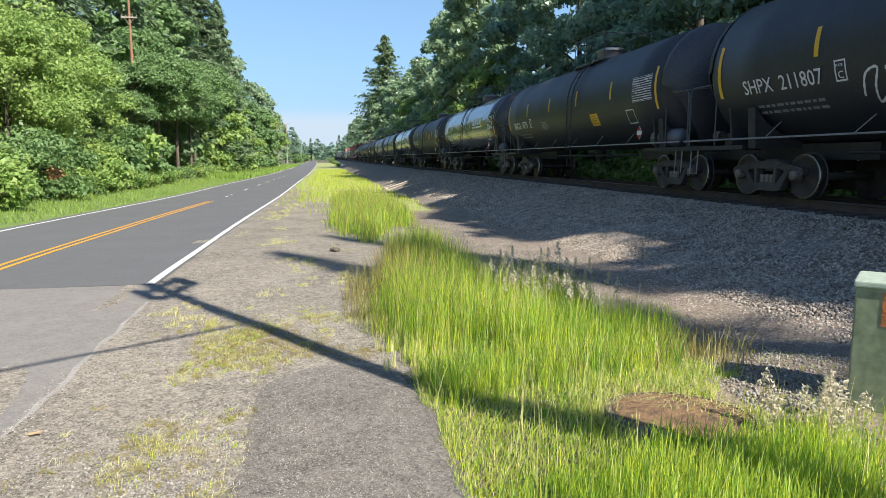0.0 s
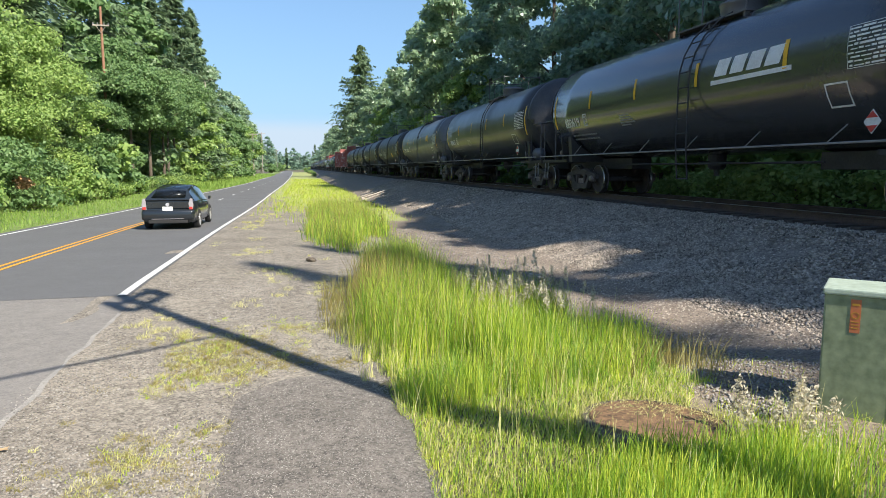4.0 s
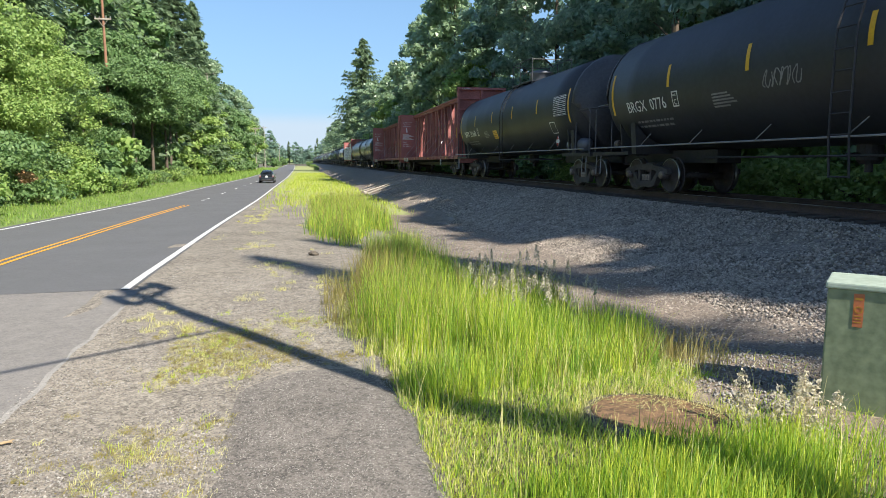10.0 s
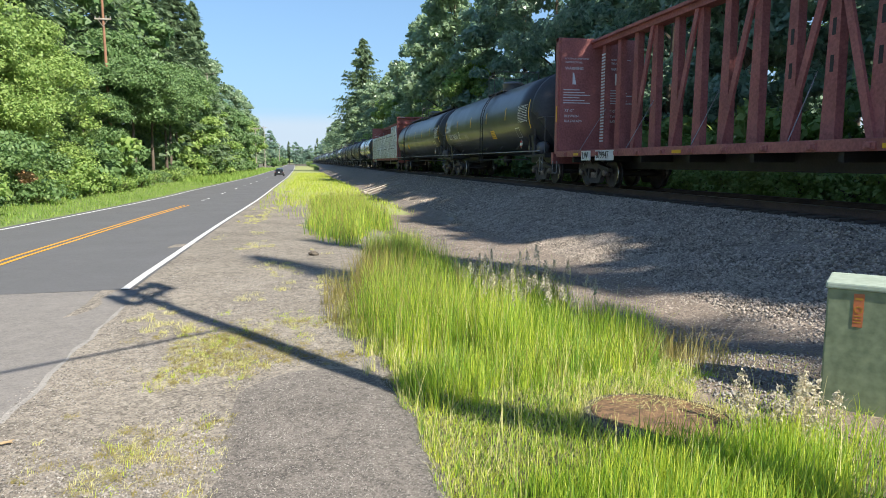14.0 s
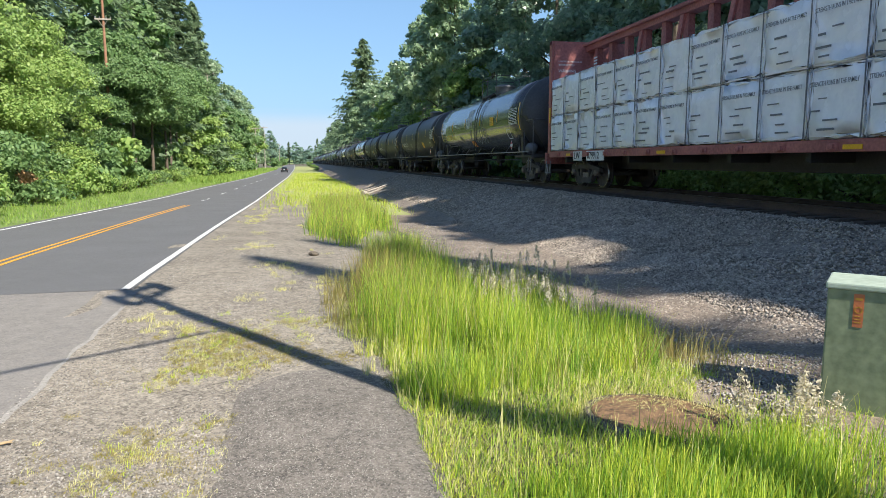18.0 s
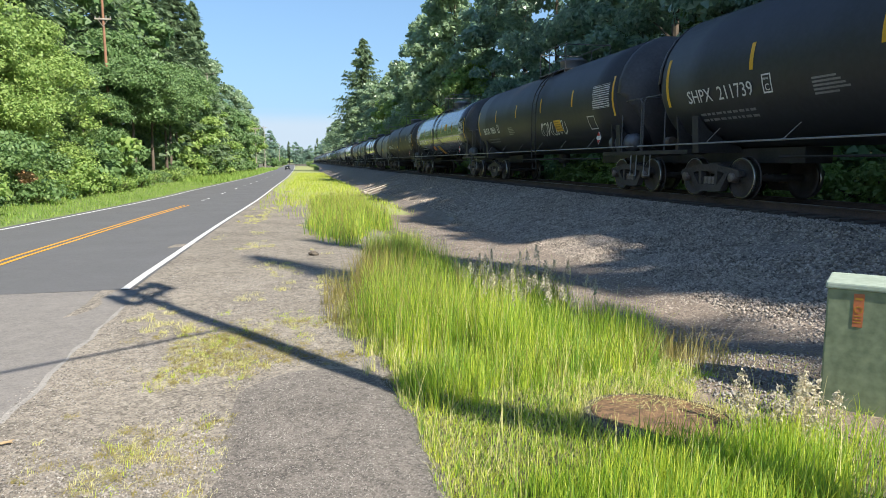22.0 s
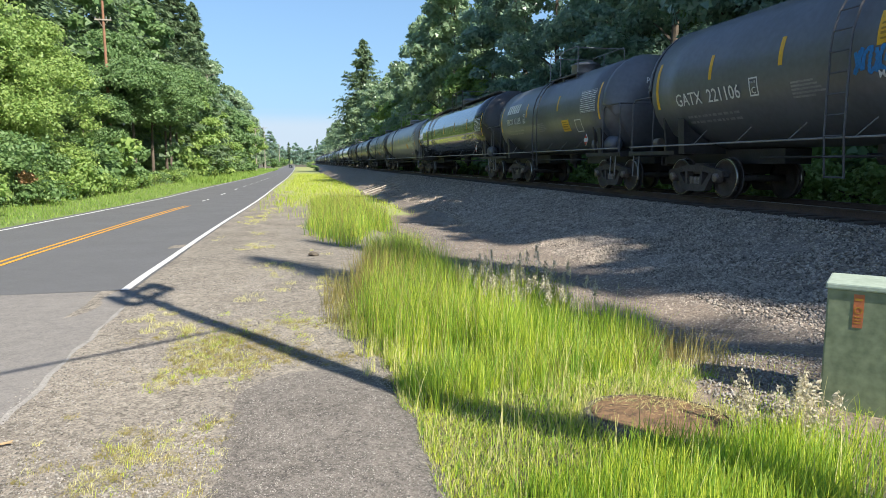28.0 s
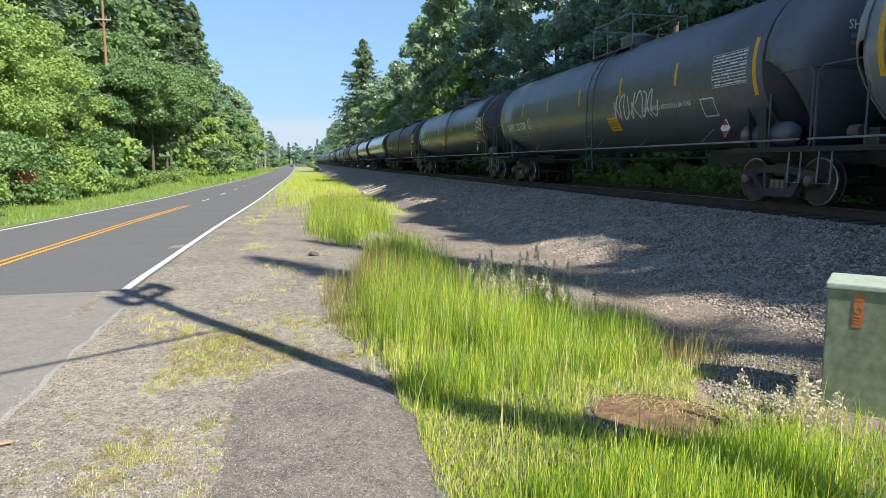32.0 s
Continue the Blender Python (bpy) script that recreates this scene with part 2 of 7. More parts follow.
M["lumber"] = mat("lumber", (0.55, 0.40, 0.22), (0.42, 0.29, 0.15), 0.8, scale=3, fine=30, bump=0.2)
# cabinet green darkened for the shade on its front; the lid's stays paler
M["cabinet_shaded"] = mat("cabinet_shaded", (0.235, 0.285, 0.175), (0.125, 0.16, 0.095), 0.55, scale=1.6, fine=14, bump=0.08)
M["cabinet_top"] = mat("cabinet_top", (0.45, 0.53, 0.44), (0.33, 0.40, 0.32), 0.5, scale=3, fine=20, bump=0.08)
M["concrete"] = mat("concrete", (0.20, 0.165, 0.125), (0.05, 0.042, 0.034), 0.95, scale=2.2, fine=14, bump=0.9, cells=40)
M["rust"] = mat("rust", (0.34, 0.20, 0.10), (0.022, 0.019, 0.015), 0.95, scale=5, fine=40, bump=1.0, cells=34)
M["car_paint"] = mat("car_paint", (0.030, 0.036, 0.041), (0.024, 0.029, 0.033), 0.28, 0.4, scale=2, fine=30, bump=0, coat=0.8, rvar=0.03)
M["tyre"] = mat("tyre", (0.02, 0.02, 0.02), (0.03, 0.03, 0.03), 0.85, scale=6, fine=60, bump=0.2)
M["alloy"] = mat("alloy", (0.62, 0.62, 0.63), (0.5, 0.5, 0.51), 0.4, 0.35, scale=4, fine=40, bump=0.05)
M["dark_glass"] = mat("dark_glass", (0.02, 0.025, 0.028), (0.015, 0.02, 0.022), 0.06, scale=1, fine=5, bump=0, spec=0.8, rvar=0)
M["lamp_clear"] = mat("lamp_clear", (0.42, 0.40, 0.41), (0.3, 0.28, 0.29), 0.15, scale=8, fine=60, bump=0.1)
M["hill"] = mat("hill", (0.12, 0.17, 0.12), (0.07, 0.11, 0.08), 0.9, scale=0.02, fine=0.3, bump=0.3)
M["field"] = mat("field", (0.30, 0.38, 0.12), (0.2, 0.28, 0.08), 0.9, scale=0.02, fine=0.3, bump=0.2)

# ---- mesh helpers ----


def link(name, me, material, parent=None, label="", smooth=False):
    if material is not None and not me.materials:
        me.materials.append(material)
    if smooth:
        me.shade_smooth()
    ob = new(name, me)
    if parent is not None:
        ob.parent = parent
    if label:
        ob["label"] = label
    return ob


def part(name, bm, material, parent, label="", smooth=False):
    """Links a bmesh as one mesh object under a thing or a part."""
    me = bpy.data.meshes.new(name)
    bm.normal_update()
    bm.to_mesh(me)
    bm.free()
    return link(name, me, material, parent, label, smooth)


def mesh_of(name, bm, material, smooth=False):
    me = bpy.data.meshes.new(name)
    bm.normal_update()
    bm.to_mesh(me)
    bm.free()
    me.materials.append(material)
    if smooth:
        me.shade_smooth()
    return me


def fast_mesh(name, verts, faces, material, smooth=False):
    """A mesh from numpy arrays: verts (n, 3), faces (m, k)."""
    me = bpy.data.meshes.new(name)
    n, (m, k) = len(verts), faces.shape
    me.vertices.add(n)
    me.vertices.foreach_set("co", np.asarray(verts, np.float32).ravel())
    me.loops.add(m * k)
    me.loops.foreach_set("vertex_index", faces.astype(np.int32).ravel())
    me.polygons.add(m)
    me.polygons.foreach_set("loop_start", np.arange(0, m * k, k, dtype=np.int32))
    me.polygons.foreach_set("loop_total", np.full(m, k, np.int32))
    me.update(calc_edges=True)
    me.materials.append(material)
    if smooth:
        me.shade_smooth()
    return me


def box(bm, x0, y0, z0, x1, y1, z1, bevel=0.0):
    r = bmesh.ops.create_cube(bm, size=1.0, matrix=Matrix.LocRotScale(((x0 + x1) / 2, (y0 + y1) / 2, (z0 + z1) / 2), None, (abs(x1 - x0), abs(y1 - y0), abs(z1 - z0))))
    if bevel:
        es = list({e for v in r["verts"] for e in v.link_edges})
        bmesh.ops.bevel(bm, geom=es, offset=bevel, segments=2, affect="EDGES", profile=0.6)
    return bm


def tube(bm, pts, r=0.02, n=6, r2=None):
    """A round bar along a polyline, closed at both ends."""
    pts = [Vector(p) for p in pts]
    rings = []
    for i, p in enumerate(pts):
        d = (pts[min(i + 1, len(pts) - 1)] - pts[max(i - 1, 0)]).normalized()
        a = d.orthogonal().normalized()
        b = d.cross(a)
        if rings:
            ref = rings[-1][0].co - pts[i - 1]
            a = (ref - d * ref.dot(d)).normalized()
            b = d.cross(a)
        rad = r if r2 is None else r + (r2 - r) * i / (len(pts) - 1)
        rings.append([bm.verts.new(p + (a * math.cos(k * math.tau / n) + b * math.sin(k * math.tau / n)) * rad) for k in range(n)])
    for u, v in zip(rings, rings[1:]):
        for k in range(n):
            bm.faces.new((u[k], u[(k + 1) % n], v[(k + 1) % n], v[k]))
    bm.faces.new(rings[0][::-1])
    bm.faces.new(rings[-1])
    return bm


def lathe(bm, profile, axis="y", n=32, centre=(0, 0, 0)):
    """Turns (along, radius) pairs about an axis through centre."""
    rings = []
    for s, r in profile:
        ring = []
        if r < 1e-5:
            co = (s, 0, 0) if axis == "x" else (0, s, 0) if axis == "y" else (0, 0, s)
            ring = [bm.verts.new(Vector(centre) + Vector(co))]
        else:
            for k in range(n):
                c, q = r * math.cos(k * math.tau / n), r * math.sin(k * math.tau / n)
                co = (s, c, q) if axis == "x" else (c, s, q) if axis == "y" else (c, q, s)
                ring.append(bm.verts.new(Vector(centre) + Vector(co)))
        rings.append(ring)
    for u, v in zip(rings, rings[1:]):
        for k in range(max(len(u), len(v))):
            q = [u[k % len(u)], u[(k + 1) % len(u)], v[(k + 1) % len(v)], v[k % len(v)]]
            q = list(dict.fromkeys(q))
            if len(q) > 2:
                bm.faces.new(q)
    bmesh.ops.recalc_face_normals(bm, faces=bm.faces[:])
    return bm


def prism(bm, outline, axis, a, b):
    """Extrudes an outline of pairs along x or y from a to b."""
    def co(p, s):
        return (s, p[0], p[1]) if axis == "x" else (p[0], s, p[1]) if axis == "y" else (p[0], p[1], s)
    lo, hi = [bm.verts.new(co(p, a)) for p in outline], [bm.verts.new(co(p, b)) for p in outline]
    n = len(outline)
    for k in range(n):
        bm.faces.new((lo[k], lo[(k + 1) % n], hi[(k + 1) % n], hi[k]))
    bm.faces.new(lo[::-1])
    bm.faces.new(hi)
    bmesh.ops.recalc_face_normals(bm, faces=bm.faces[:])
    return bm


TEXTS = {}


def text_mesh(words, size):
    """Lettering as a mesh, thin, with its left end at the origin."""
    key = (words, size)
    if key not in TEXTS:
        cu = bpy.data.curves.new("lettering", "FONT")
        cu.body, cu.size, cu.extrude, cu.resolution_u, cu.offset = words, size, 0.0015, 2, size * 0.005
        ob = new("lettering", cu)
        me = bpy.data.meshes.new_from_object(ob.evaluated_get(bpy.context.evaluated_depsgraph_get()))
        bpy.data.objects.remove(ob)
        bpy.data.curves.remove(cu)
        TEXTS[key] = me
    return TEXTS[key]


# ---- the lie of the land ----
RAIL_Z, TRACK_X = 1.19, 10.2
ROAD_R, ROAD_C, ROAD_L = -2.8, -5.95, -9.05


def road_z(y):
    """The road falls gently away from the camera."""
    def ease(a):
        a = min(max(a, 0.0), 1.0)
        return a * a * (3 - 2 * a)
    return -0.33 * ease((y - 12) / 38) - 0.35 * ease((y - 46) / 85)


def bend(y):
    """Sideways drift of the road far off."""
    return -2e-5 * max(0.0, y - 40) ** 2 if y < 400 else -2.592 - 0.0144 * (y - 400)


def ground_z(x, y):
    z = road_z(y)
    if x < -9.9:
        z += min(0.5, (-9.9 - x) * 0.06) + max(0.0, -22 - x) * 0.08
    if x > 12.0:
        z += min(1.1, (x - 12.0) * 0.4) + min(6.0, max(0.0, x - 20) * 0.12)
    if x > 0.9 and -3 < y < 6.4:
        def ease(a):
            a = min(max(a, 0.0), 1.0)
            return a * a * (3 - 2 * a)
        z += 0.2 * ease((x - 0.9) / 1.1) * ease((6.4 - y) / 1.6) * ease((y + 3) / 2)
    return z + 0.02 * noise.noise(Vector((x * 0.5, y * 0.5, 0)))


def strip(name, edges, ys, material, lift, label="", n=1, rough=0.0, z=ground_z):
    """A ribbon over the ground between two edges given as functions of y."""
    verts, faces = [], []
    for y in ys:
        a, b = edges(y)
        for i in range(n + 1):
            x = a + (b - a) * i / n
            if rough and i in (0, n):
                x += rough * noise.noise(Vector((y * 1.3, i * 7.0, 3.1)))
            verts.append((x, y, z(x, y) + lift))
    m = n + 1
    for j in range(len(ys) - 1):
        for i in range(n):
            faces.append((j * m + i, j * m + i + 1, (j + 1) * m + i + 1, (j + 1) * m + i))
    me = bpy.data.meshes.new(name)
    me.from_pydata(verts, [], faces)
    return tagged(link(name, me, material), label, kind="structure")


def steps(a, b, first=0.5, grow=1.04):
    out, y, d = [a], a, first
    while y < b:
        y += d
        d *= grow
        out.append(min(y, b))
    return out


gx = [-900, -500, -300, -200, -120, -80, -60, -45, -35, -28, -22, -18, -15, -12.5, -11, -9.9, -8, -6, -4, -2.8, -1, 0, 0.9, 1.15, 1.4, 1.65, 2, 2.4, 3, 4, 5, 6, 8, 10, 12, 13, 14, 15, 17, 20, 25, 32, 40, 55, 80, 120, 200, 300, 500, 900]
gy = [-300, -150, -80, -40, -20, -10, -5, -3, -2, -1] + steps(0, 8, 0.3, 1.0) + steps(8.5, 1800, 0.8, 1.05)
gv = [(x, y, ground_z(x, y)) for y in gy for x in gx]
gf = [(j * len(gx) + i, j * len(gx) + i + 1, (j + 1) * len(gx) + i + 1, (j + 1) * len(gx) + i) for j in range(len(gy) - 1) for i in range(len(gx) - 1)]
gm = bpy.data.meshes.new("ground")
gm.from_pydata(gv, [], gf)
tagged(link("ground", gm, M["soil"], smooth=True), "brown soil and sparse green growth beside the road and railway", kind="structure")

# ---- road, shoulder and track bed ----
far = steps(-60, 640, 1.0, 1.03)
strip("road", lambda y: (ROAD_L - 0.35 + bend(y), ROAD_R + 0.12 + bend(y)), [y for y in far if y > 10.9] and [10.95] + [y for y in far if y > 11.2], M["asphalt"], 0.019, "smooth dark grey asphalt of a two-lane road", n=4)


def old_edge(y):
    """Crumbled edge of the older road."""
    return ROAD_R + 0.25 + 0.04 * (10.9 - y) + 0.035 * noise.noise(Vector((y * 0.9, 4, 0))) + 0.02 * noise.noise(Vector((y * 5.0, 9, 0))) + 0.012 * noise.noise(Vector((y * 17.0, 9, 0)))


strip("road_old", lambda y: (ROAD_L - 0.35, old_edge(y)), [-60, -30, -10, 0] + steps(2, 10.99, 0.1, 1.0), M["old_asphalt"], 0.0155, "worn pale grey asphalt of the older road", n=4)
strip("edge_dust", lambda y: (old_edge(y) - 0.03 - 0.04 * noise.noise(Vector((y * 2.2, 1, 5))), old_edge(y) + 0.02 + 0.05 * noise.noise(Vector((y * 1.7, 3, 5)))), steps(4.0, 9.6, 0.1, 1.0), M["dust"], 0.0175, "pale dusty line along the old road's crumbled edge", n=1)
strip("shoulder", lambda y: (ROAD_R - 0.3 + bend(y), 0.9 + 1.2 * min(1, max(0, (y - 5) / 10)) + 0.6 * noise.noise(Vector((y * 0.3, 0, 0))) + bend(y)), steps(-30, 75, 0.3, 1.01), M["shoulder"], 0.012, "pale grey compacted gravel shoulder with dry weeds", n=6, rough=0.25)


def apron_edges(y):
    k = min(1.0, max(0.0, (6.25 - y) / 0.6)) ** 0.5
    w = 0.05 * noise.noise(Vector((y * 3.5, 2, 0))) + 0.03 * noise.noise(Vector((y * 11, 2, 0)))
    return -0.62 * k - 0.05 * (1 - k) + w, 0.15 * (1 - k) + (0.82 - 0.06 * max(0, y - 4)) * k - w


strip("asphalt_apron", apron_edges, [-6, -3, 0] + steps(2, 6.25, 0.06, 1.0), M["apron"], 0.022, "dark crumbling asphalt apron in the gravel", n=6, rough=0.12)


def line_on_road(name, x, w, ys, material, label, parent=None):
    return strip(name, lambda y: (x - w / 2 + bend(y), x + w / 2 + bend(y)), ys, material, 0.023, label)


line_on_road("edge_line", ROAD_R, 0.13, [10.95] + [y for y in far if y > 11.2], M["white_line"], "white painted edge line on the road")
line_on_road("edge_line_far", ROAD_L, 0.13, [10.95] + [y for y in far if y > 11.2], M["white_line"], "white painted edge line along the far verge")
cl = [10.95] + [y for y in far if 11.2 < y < 36] + [36.0]
line_on_road("centre_line", ROAD_C - 0.11, 0.10, cl, M["yellow_line"], "yellow painted double centre line")
line_on_road("centre_line_near", ROAD_C + 0.11, 0.10, cl, M["yellow_line"], "yellow painted double centre line")
for k in range(14):
    y0 = 41.0 + k * 9.1
    line_on_road("lane_dash", ROAD_C, 0.12, [y0, y0 + 1.5, y0 + 3.0], M["white_line"], "short pale dash of the road's centre line")

TOE = 4.3
strip("verge", lambda y: (ROAD_L - 4.5 + bend(y), ROAD_L - 0.36 + bend(y)), steps(12, 420, 0.8, 1.03), M["verge"], 0.008, "green grassy verge beyond the road", n=4, rough=0.3)
strip("verge_near", lambda y: (ROAD_R + 0.13 + (4.6 + 0.9 * noise.noise(Vector((y * 0.35, 2, 9)))) * min(1, max(0, (56 - y) / 30)) + bend(y), 4.2), steps(26, 420, 0.8, 1.03), M["straw_ground"], 0.016, "straw-coloured ground between road and railway", n=4, rough=0.4)
strip("dirt_strip", lambda y: (2.7 + 0.5 * noise.noise(Vector((y * 0.5, 8, 0))), 4.4), steps(3.2, 30, 0.3, 1.02), M["dirt"], 0.008, "bare brown dirt and fine gravel at the foot of the ballast", n=5, rough=0.3)


def bed_z(x, y):
    """Height of the ballast bed across the track."""
    d = abs(x - TRACK_X)
    top = RAIL_Z - 0.20
    if d < 1.75:
        return top - 0.02
    lo = road_z(y)
    near = (TRACK_X - TOE) if x < TRACK_X else 4.6
    k = min(1.0, (d - 1.75) / (near - 1.75))
    k = 1 - (1 - k) ** 1.15
    h = top + (lo - 0.04 - top) * k
    return h + 0.035 * noise.noise(Vector((x * 0.9, y * 0.9, 2))) * min(1, (d - 1.7))


strip("dirt_slope", lambda y: (3.45, 5.25 - 0.5 * min(1, max(0, (y - 9) / 10)) + 0.35 * noise.noise(Vector((y * 0.7, 5, 0))) + 0.12 * noise.noise(Vector((y * 3.0, 5, 0)))), steps(3.0, 30, 0.2, 1.02), M["dirt"], 0.014, "brown dirt washed over the foot of the ballast", n=12, z=lambda x, y: max(ground_z(x, y), bed_z(x, y)))
ys = steps(-60, 1500, 0.45, 1.012)
bx = [TOE - 0.5 + i * 0.35 for i in range(13)] + [8.5, 9.0, 10.2, 11.4, 12.0, 12.6, 13.2, 14.0, 14.9]
bv = [(x, y, bed_z(x, y) - (0.06 if i == 0 else 0)) for y in ys for i, x in enumerate(bx)]
nb = len(bx)
bf = [(j * nb + i, j * nb + i + 1, (j + 1) * nb + i + 1, (j + 1) * nb + i) for j in range(len(ys) - 1) for i in range(nb - 1)]
bmsh = bpy.data.meshes.new("ballast_bed")
bmsh.from_pydata(bv, [], bf)
tagged(link("ballast_bed", bmsh, M["ballast"], smooth=True), "dark grey crushed stone bed of the railway track", "ballast", kind="structure")

# the rails, each a profile with foot, web and head
for side in (-1, 1):
    x = TRACK_X + side * 0.755
    z0 = RAIL_Z
    bm = bmesh.new()
    prof = [(-0.07, -0.17), (0.07, -0.17), (0.07, -0.155), (0.012, -0.135), (0.012, -0.045), (0.036, -0.035), (0.036, -0.006), (-0.036, -0.006), (-0.036, -0.035), (-0.012, -0.045), (-0.012, -0.135), (-0.07, -0.155)]
    prism(bm, [(x + a, z0 + b) for a, b in prof], "y", -60, 1400)
    rail = part("rail", bm, M["rail_side"], None)
    tagged(rail, "rusty steel rail on wooden ties", "rail", "rails of the track", "structure")
    bm = bmesh.new()
    prism(bm, [(x - 0.034, z0 - 0.006), (x + 0.034, z0 - 0.006), (x + 0.028, z0), (x - 0.028, z0)], "y", -60, 1400)
    part("running_surface", bm, M["rail_head"], rail, "polished steel running surface")
bm = bmesh.new()
box(bm, -1.3, -0.115, -0.10, 1.3, 0.115, 0.10, 0.012)
tie_me = mesh_of("railway_tie", bm, M["tie"])
track = tagged(new("track_ties"), "dark creosoted wooden ties under the rails", "ties", kind="structure")
for k in range(200):
    t_ob = new("railway_tie", tie_me)
    t_ob.parent = track
    t_ob.location = (TRACK_X + random.uniform(-0.03, 0.03), -8 + k * 0.52, RAIL_Z - 0.255)
    t_ob.rotation_euler[2] = random.uniform(-0.01, 0.01)


def stones(name, n, where, size, material, label, seed, dist=None):
    """Loose angular stones scattered over a surface: one thing of kind stuff."""
    rng = np.random.default_rng(seed)
    base = np.array([(1, 0, 0), (-1, 0, 0), (0, 1, 0), (0, -1, 0), (0, 0, 1), (0, 0, -1)], float)
    tri = np.array([(0, 2, 4), (2, 1, 4), (1, 3, 4), (3, 0, 4), (2, 0, 5), (1, 2, 5), (3, 1, 5), (0, 3, 5)])
    P = where(rng, n)
    n = len(P)
    S = rng.uniform(size[0], size[1], (n, 1, 1)) * rng.uniform(0.6, 1.35, (n, 6, 1))
    a = rng.uniform(0, math.tau, n)
    b = rng.uniform(-0.7, 0.7, n)
    R = np.zeros((n, 3, 3))
    ca, sa, cb, sb = np.cos(a), np.sin(a), np.cos(b), np.sin(b)
    R[:, 0, 0], R[:, 0, 1], R[:, 1, 0], R[:, 1, 1], R[:, 2, 2] = ca, -sa * cb, sa, ca * cb, cb
    R[:, 1, 2], R[:, 2, 1], R[:, 0, 2] = -ca * sb, sb, sa * sb
    V = np.einsum("nij,nkj->nki", R, base[None] * S * np.array([1, 0.85, 0.7]))
    V = V + P[:, None, :]
    F = tri[None] + (np.arange(n) * 6)[:, None, None]
    ob = link(name, fast_mesh(name, V.reshape(-1, 3), F.reshape(-1, 3), material), None)
    return tagged(ob, label, kind="stuff")


def on_bed(y0, y1, x0, x1, power=2.0):
    def f(rng, n):
        y = y0 + (y1 - y0) * rng.random(n) ** power
        x = rng.uniform(x0, x1, n)
        return np.array([(a, b, bed_z(a, b) + 0.008) for a, b in zip(x, y)])
    return f


stones("ballast_stones", 46000, on_bed(3.0, 24, TOE + 0.8, 9.3, 1.3), (0.016, 0.036), M["ballast_stone"], "grey crushed stones of the track ballast", 3)
stones("ballast_stones", 9000, on_bed(22, 60, TOE + 0.9, 9.3, 1.6), (0.03, 0.055), M["ballast_stone"], "grey crushed stones of the track ballast further along", 4)


def on_ground(x0, x1, y0, y1, power=1.6):
    def f(rng, n):
        y = y0 + (y1 - y0) * rng.random(n) ** power
        x = rng.uniform(x0, x1, n)
        return np.array([(a, b, ground_z(a, b) + 0.018) for a, b in zip(x, y)])
    return f




def scattered(x0, x1, y0, y1, power, thick):
    """Loose gravel, lying in drifts."""
    def f(rng, n):
        y = y0 + (y1 - y0) * rng.random(n * 3) ** power
        x = rng.uniform(x0, x1, n * 3)
        keep = np.array([0.35 + thick * noise.noise(Vector((a * 0.9, b * 0.6, 6))) for a, b in zip(x, y)]) > rng.random(n * 3)
        return np.array([(a, b, ground_z(a, b) + 0.016) for a, b in zip(x[keep][:n], y[keep][:n])])
    return f


stones("shoulder_gravel", 30000, scattered(-2.4, 0.7, 3.4, 13, 1.7, 0.8), (0.004, 0.012), M["pebble"], "small mixed pebbles loose on the shoulder", 5)
stones("shoulder_gravel", 2000, scattered(-2.5, -0.6, 3.4, 16, 1.5, 1.2), (0.008, 0.016), M["pebble"], "larger pale pebbles among the shoulder's gravel", 7)
stones("apron_grit", 9000, lambda rng, n: on_ground(-0.6, 0.8, 3.2, 6.2, 1.2)(rng, n) + np.array([0, 0, 0.006]), (0.003, 0.0075), M["pebble"], "fine mixed grit loose on the asphalt apron", 11)
stones("toe_gravel", 30000, on_bed(3.6, 22, TOE, 6.3, 1.3), (0.007, 0.027), M["ballast_stone"], "loose stones strewn over the dirt below the ballast", 8)
stones("toe_gravel", 11000, on_ground(3.0, 4.6, 4.0, 22), (0.005, 0.020), M["pebble"], "mixed pebbles and stones at the foot of the ballast", 6)

# ---- the train ----


def rolled(t):
    """Metres that the train has rolled by t seconds."""
    return 15.189 * t + 0.0396 * t * t - 0.000831 * t ** 3


TRUCK = {}


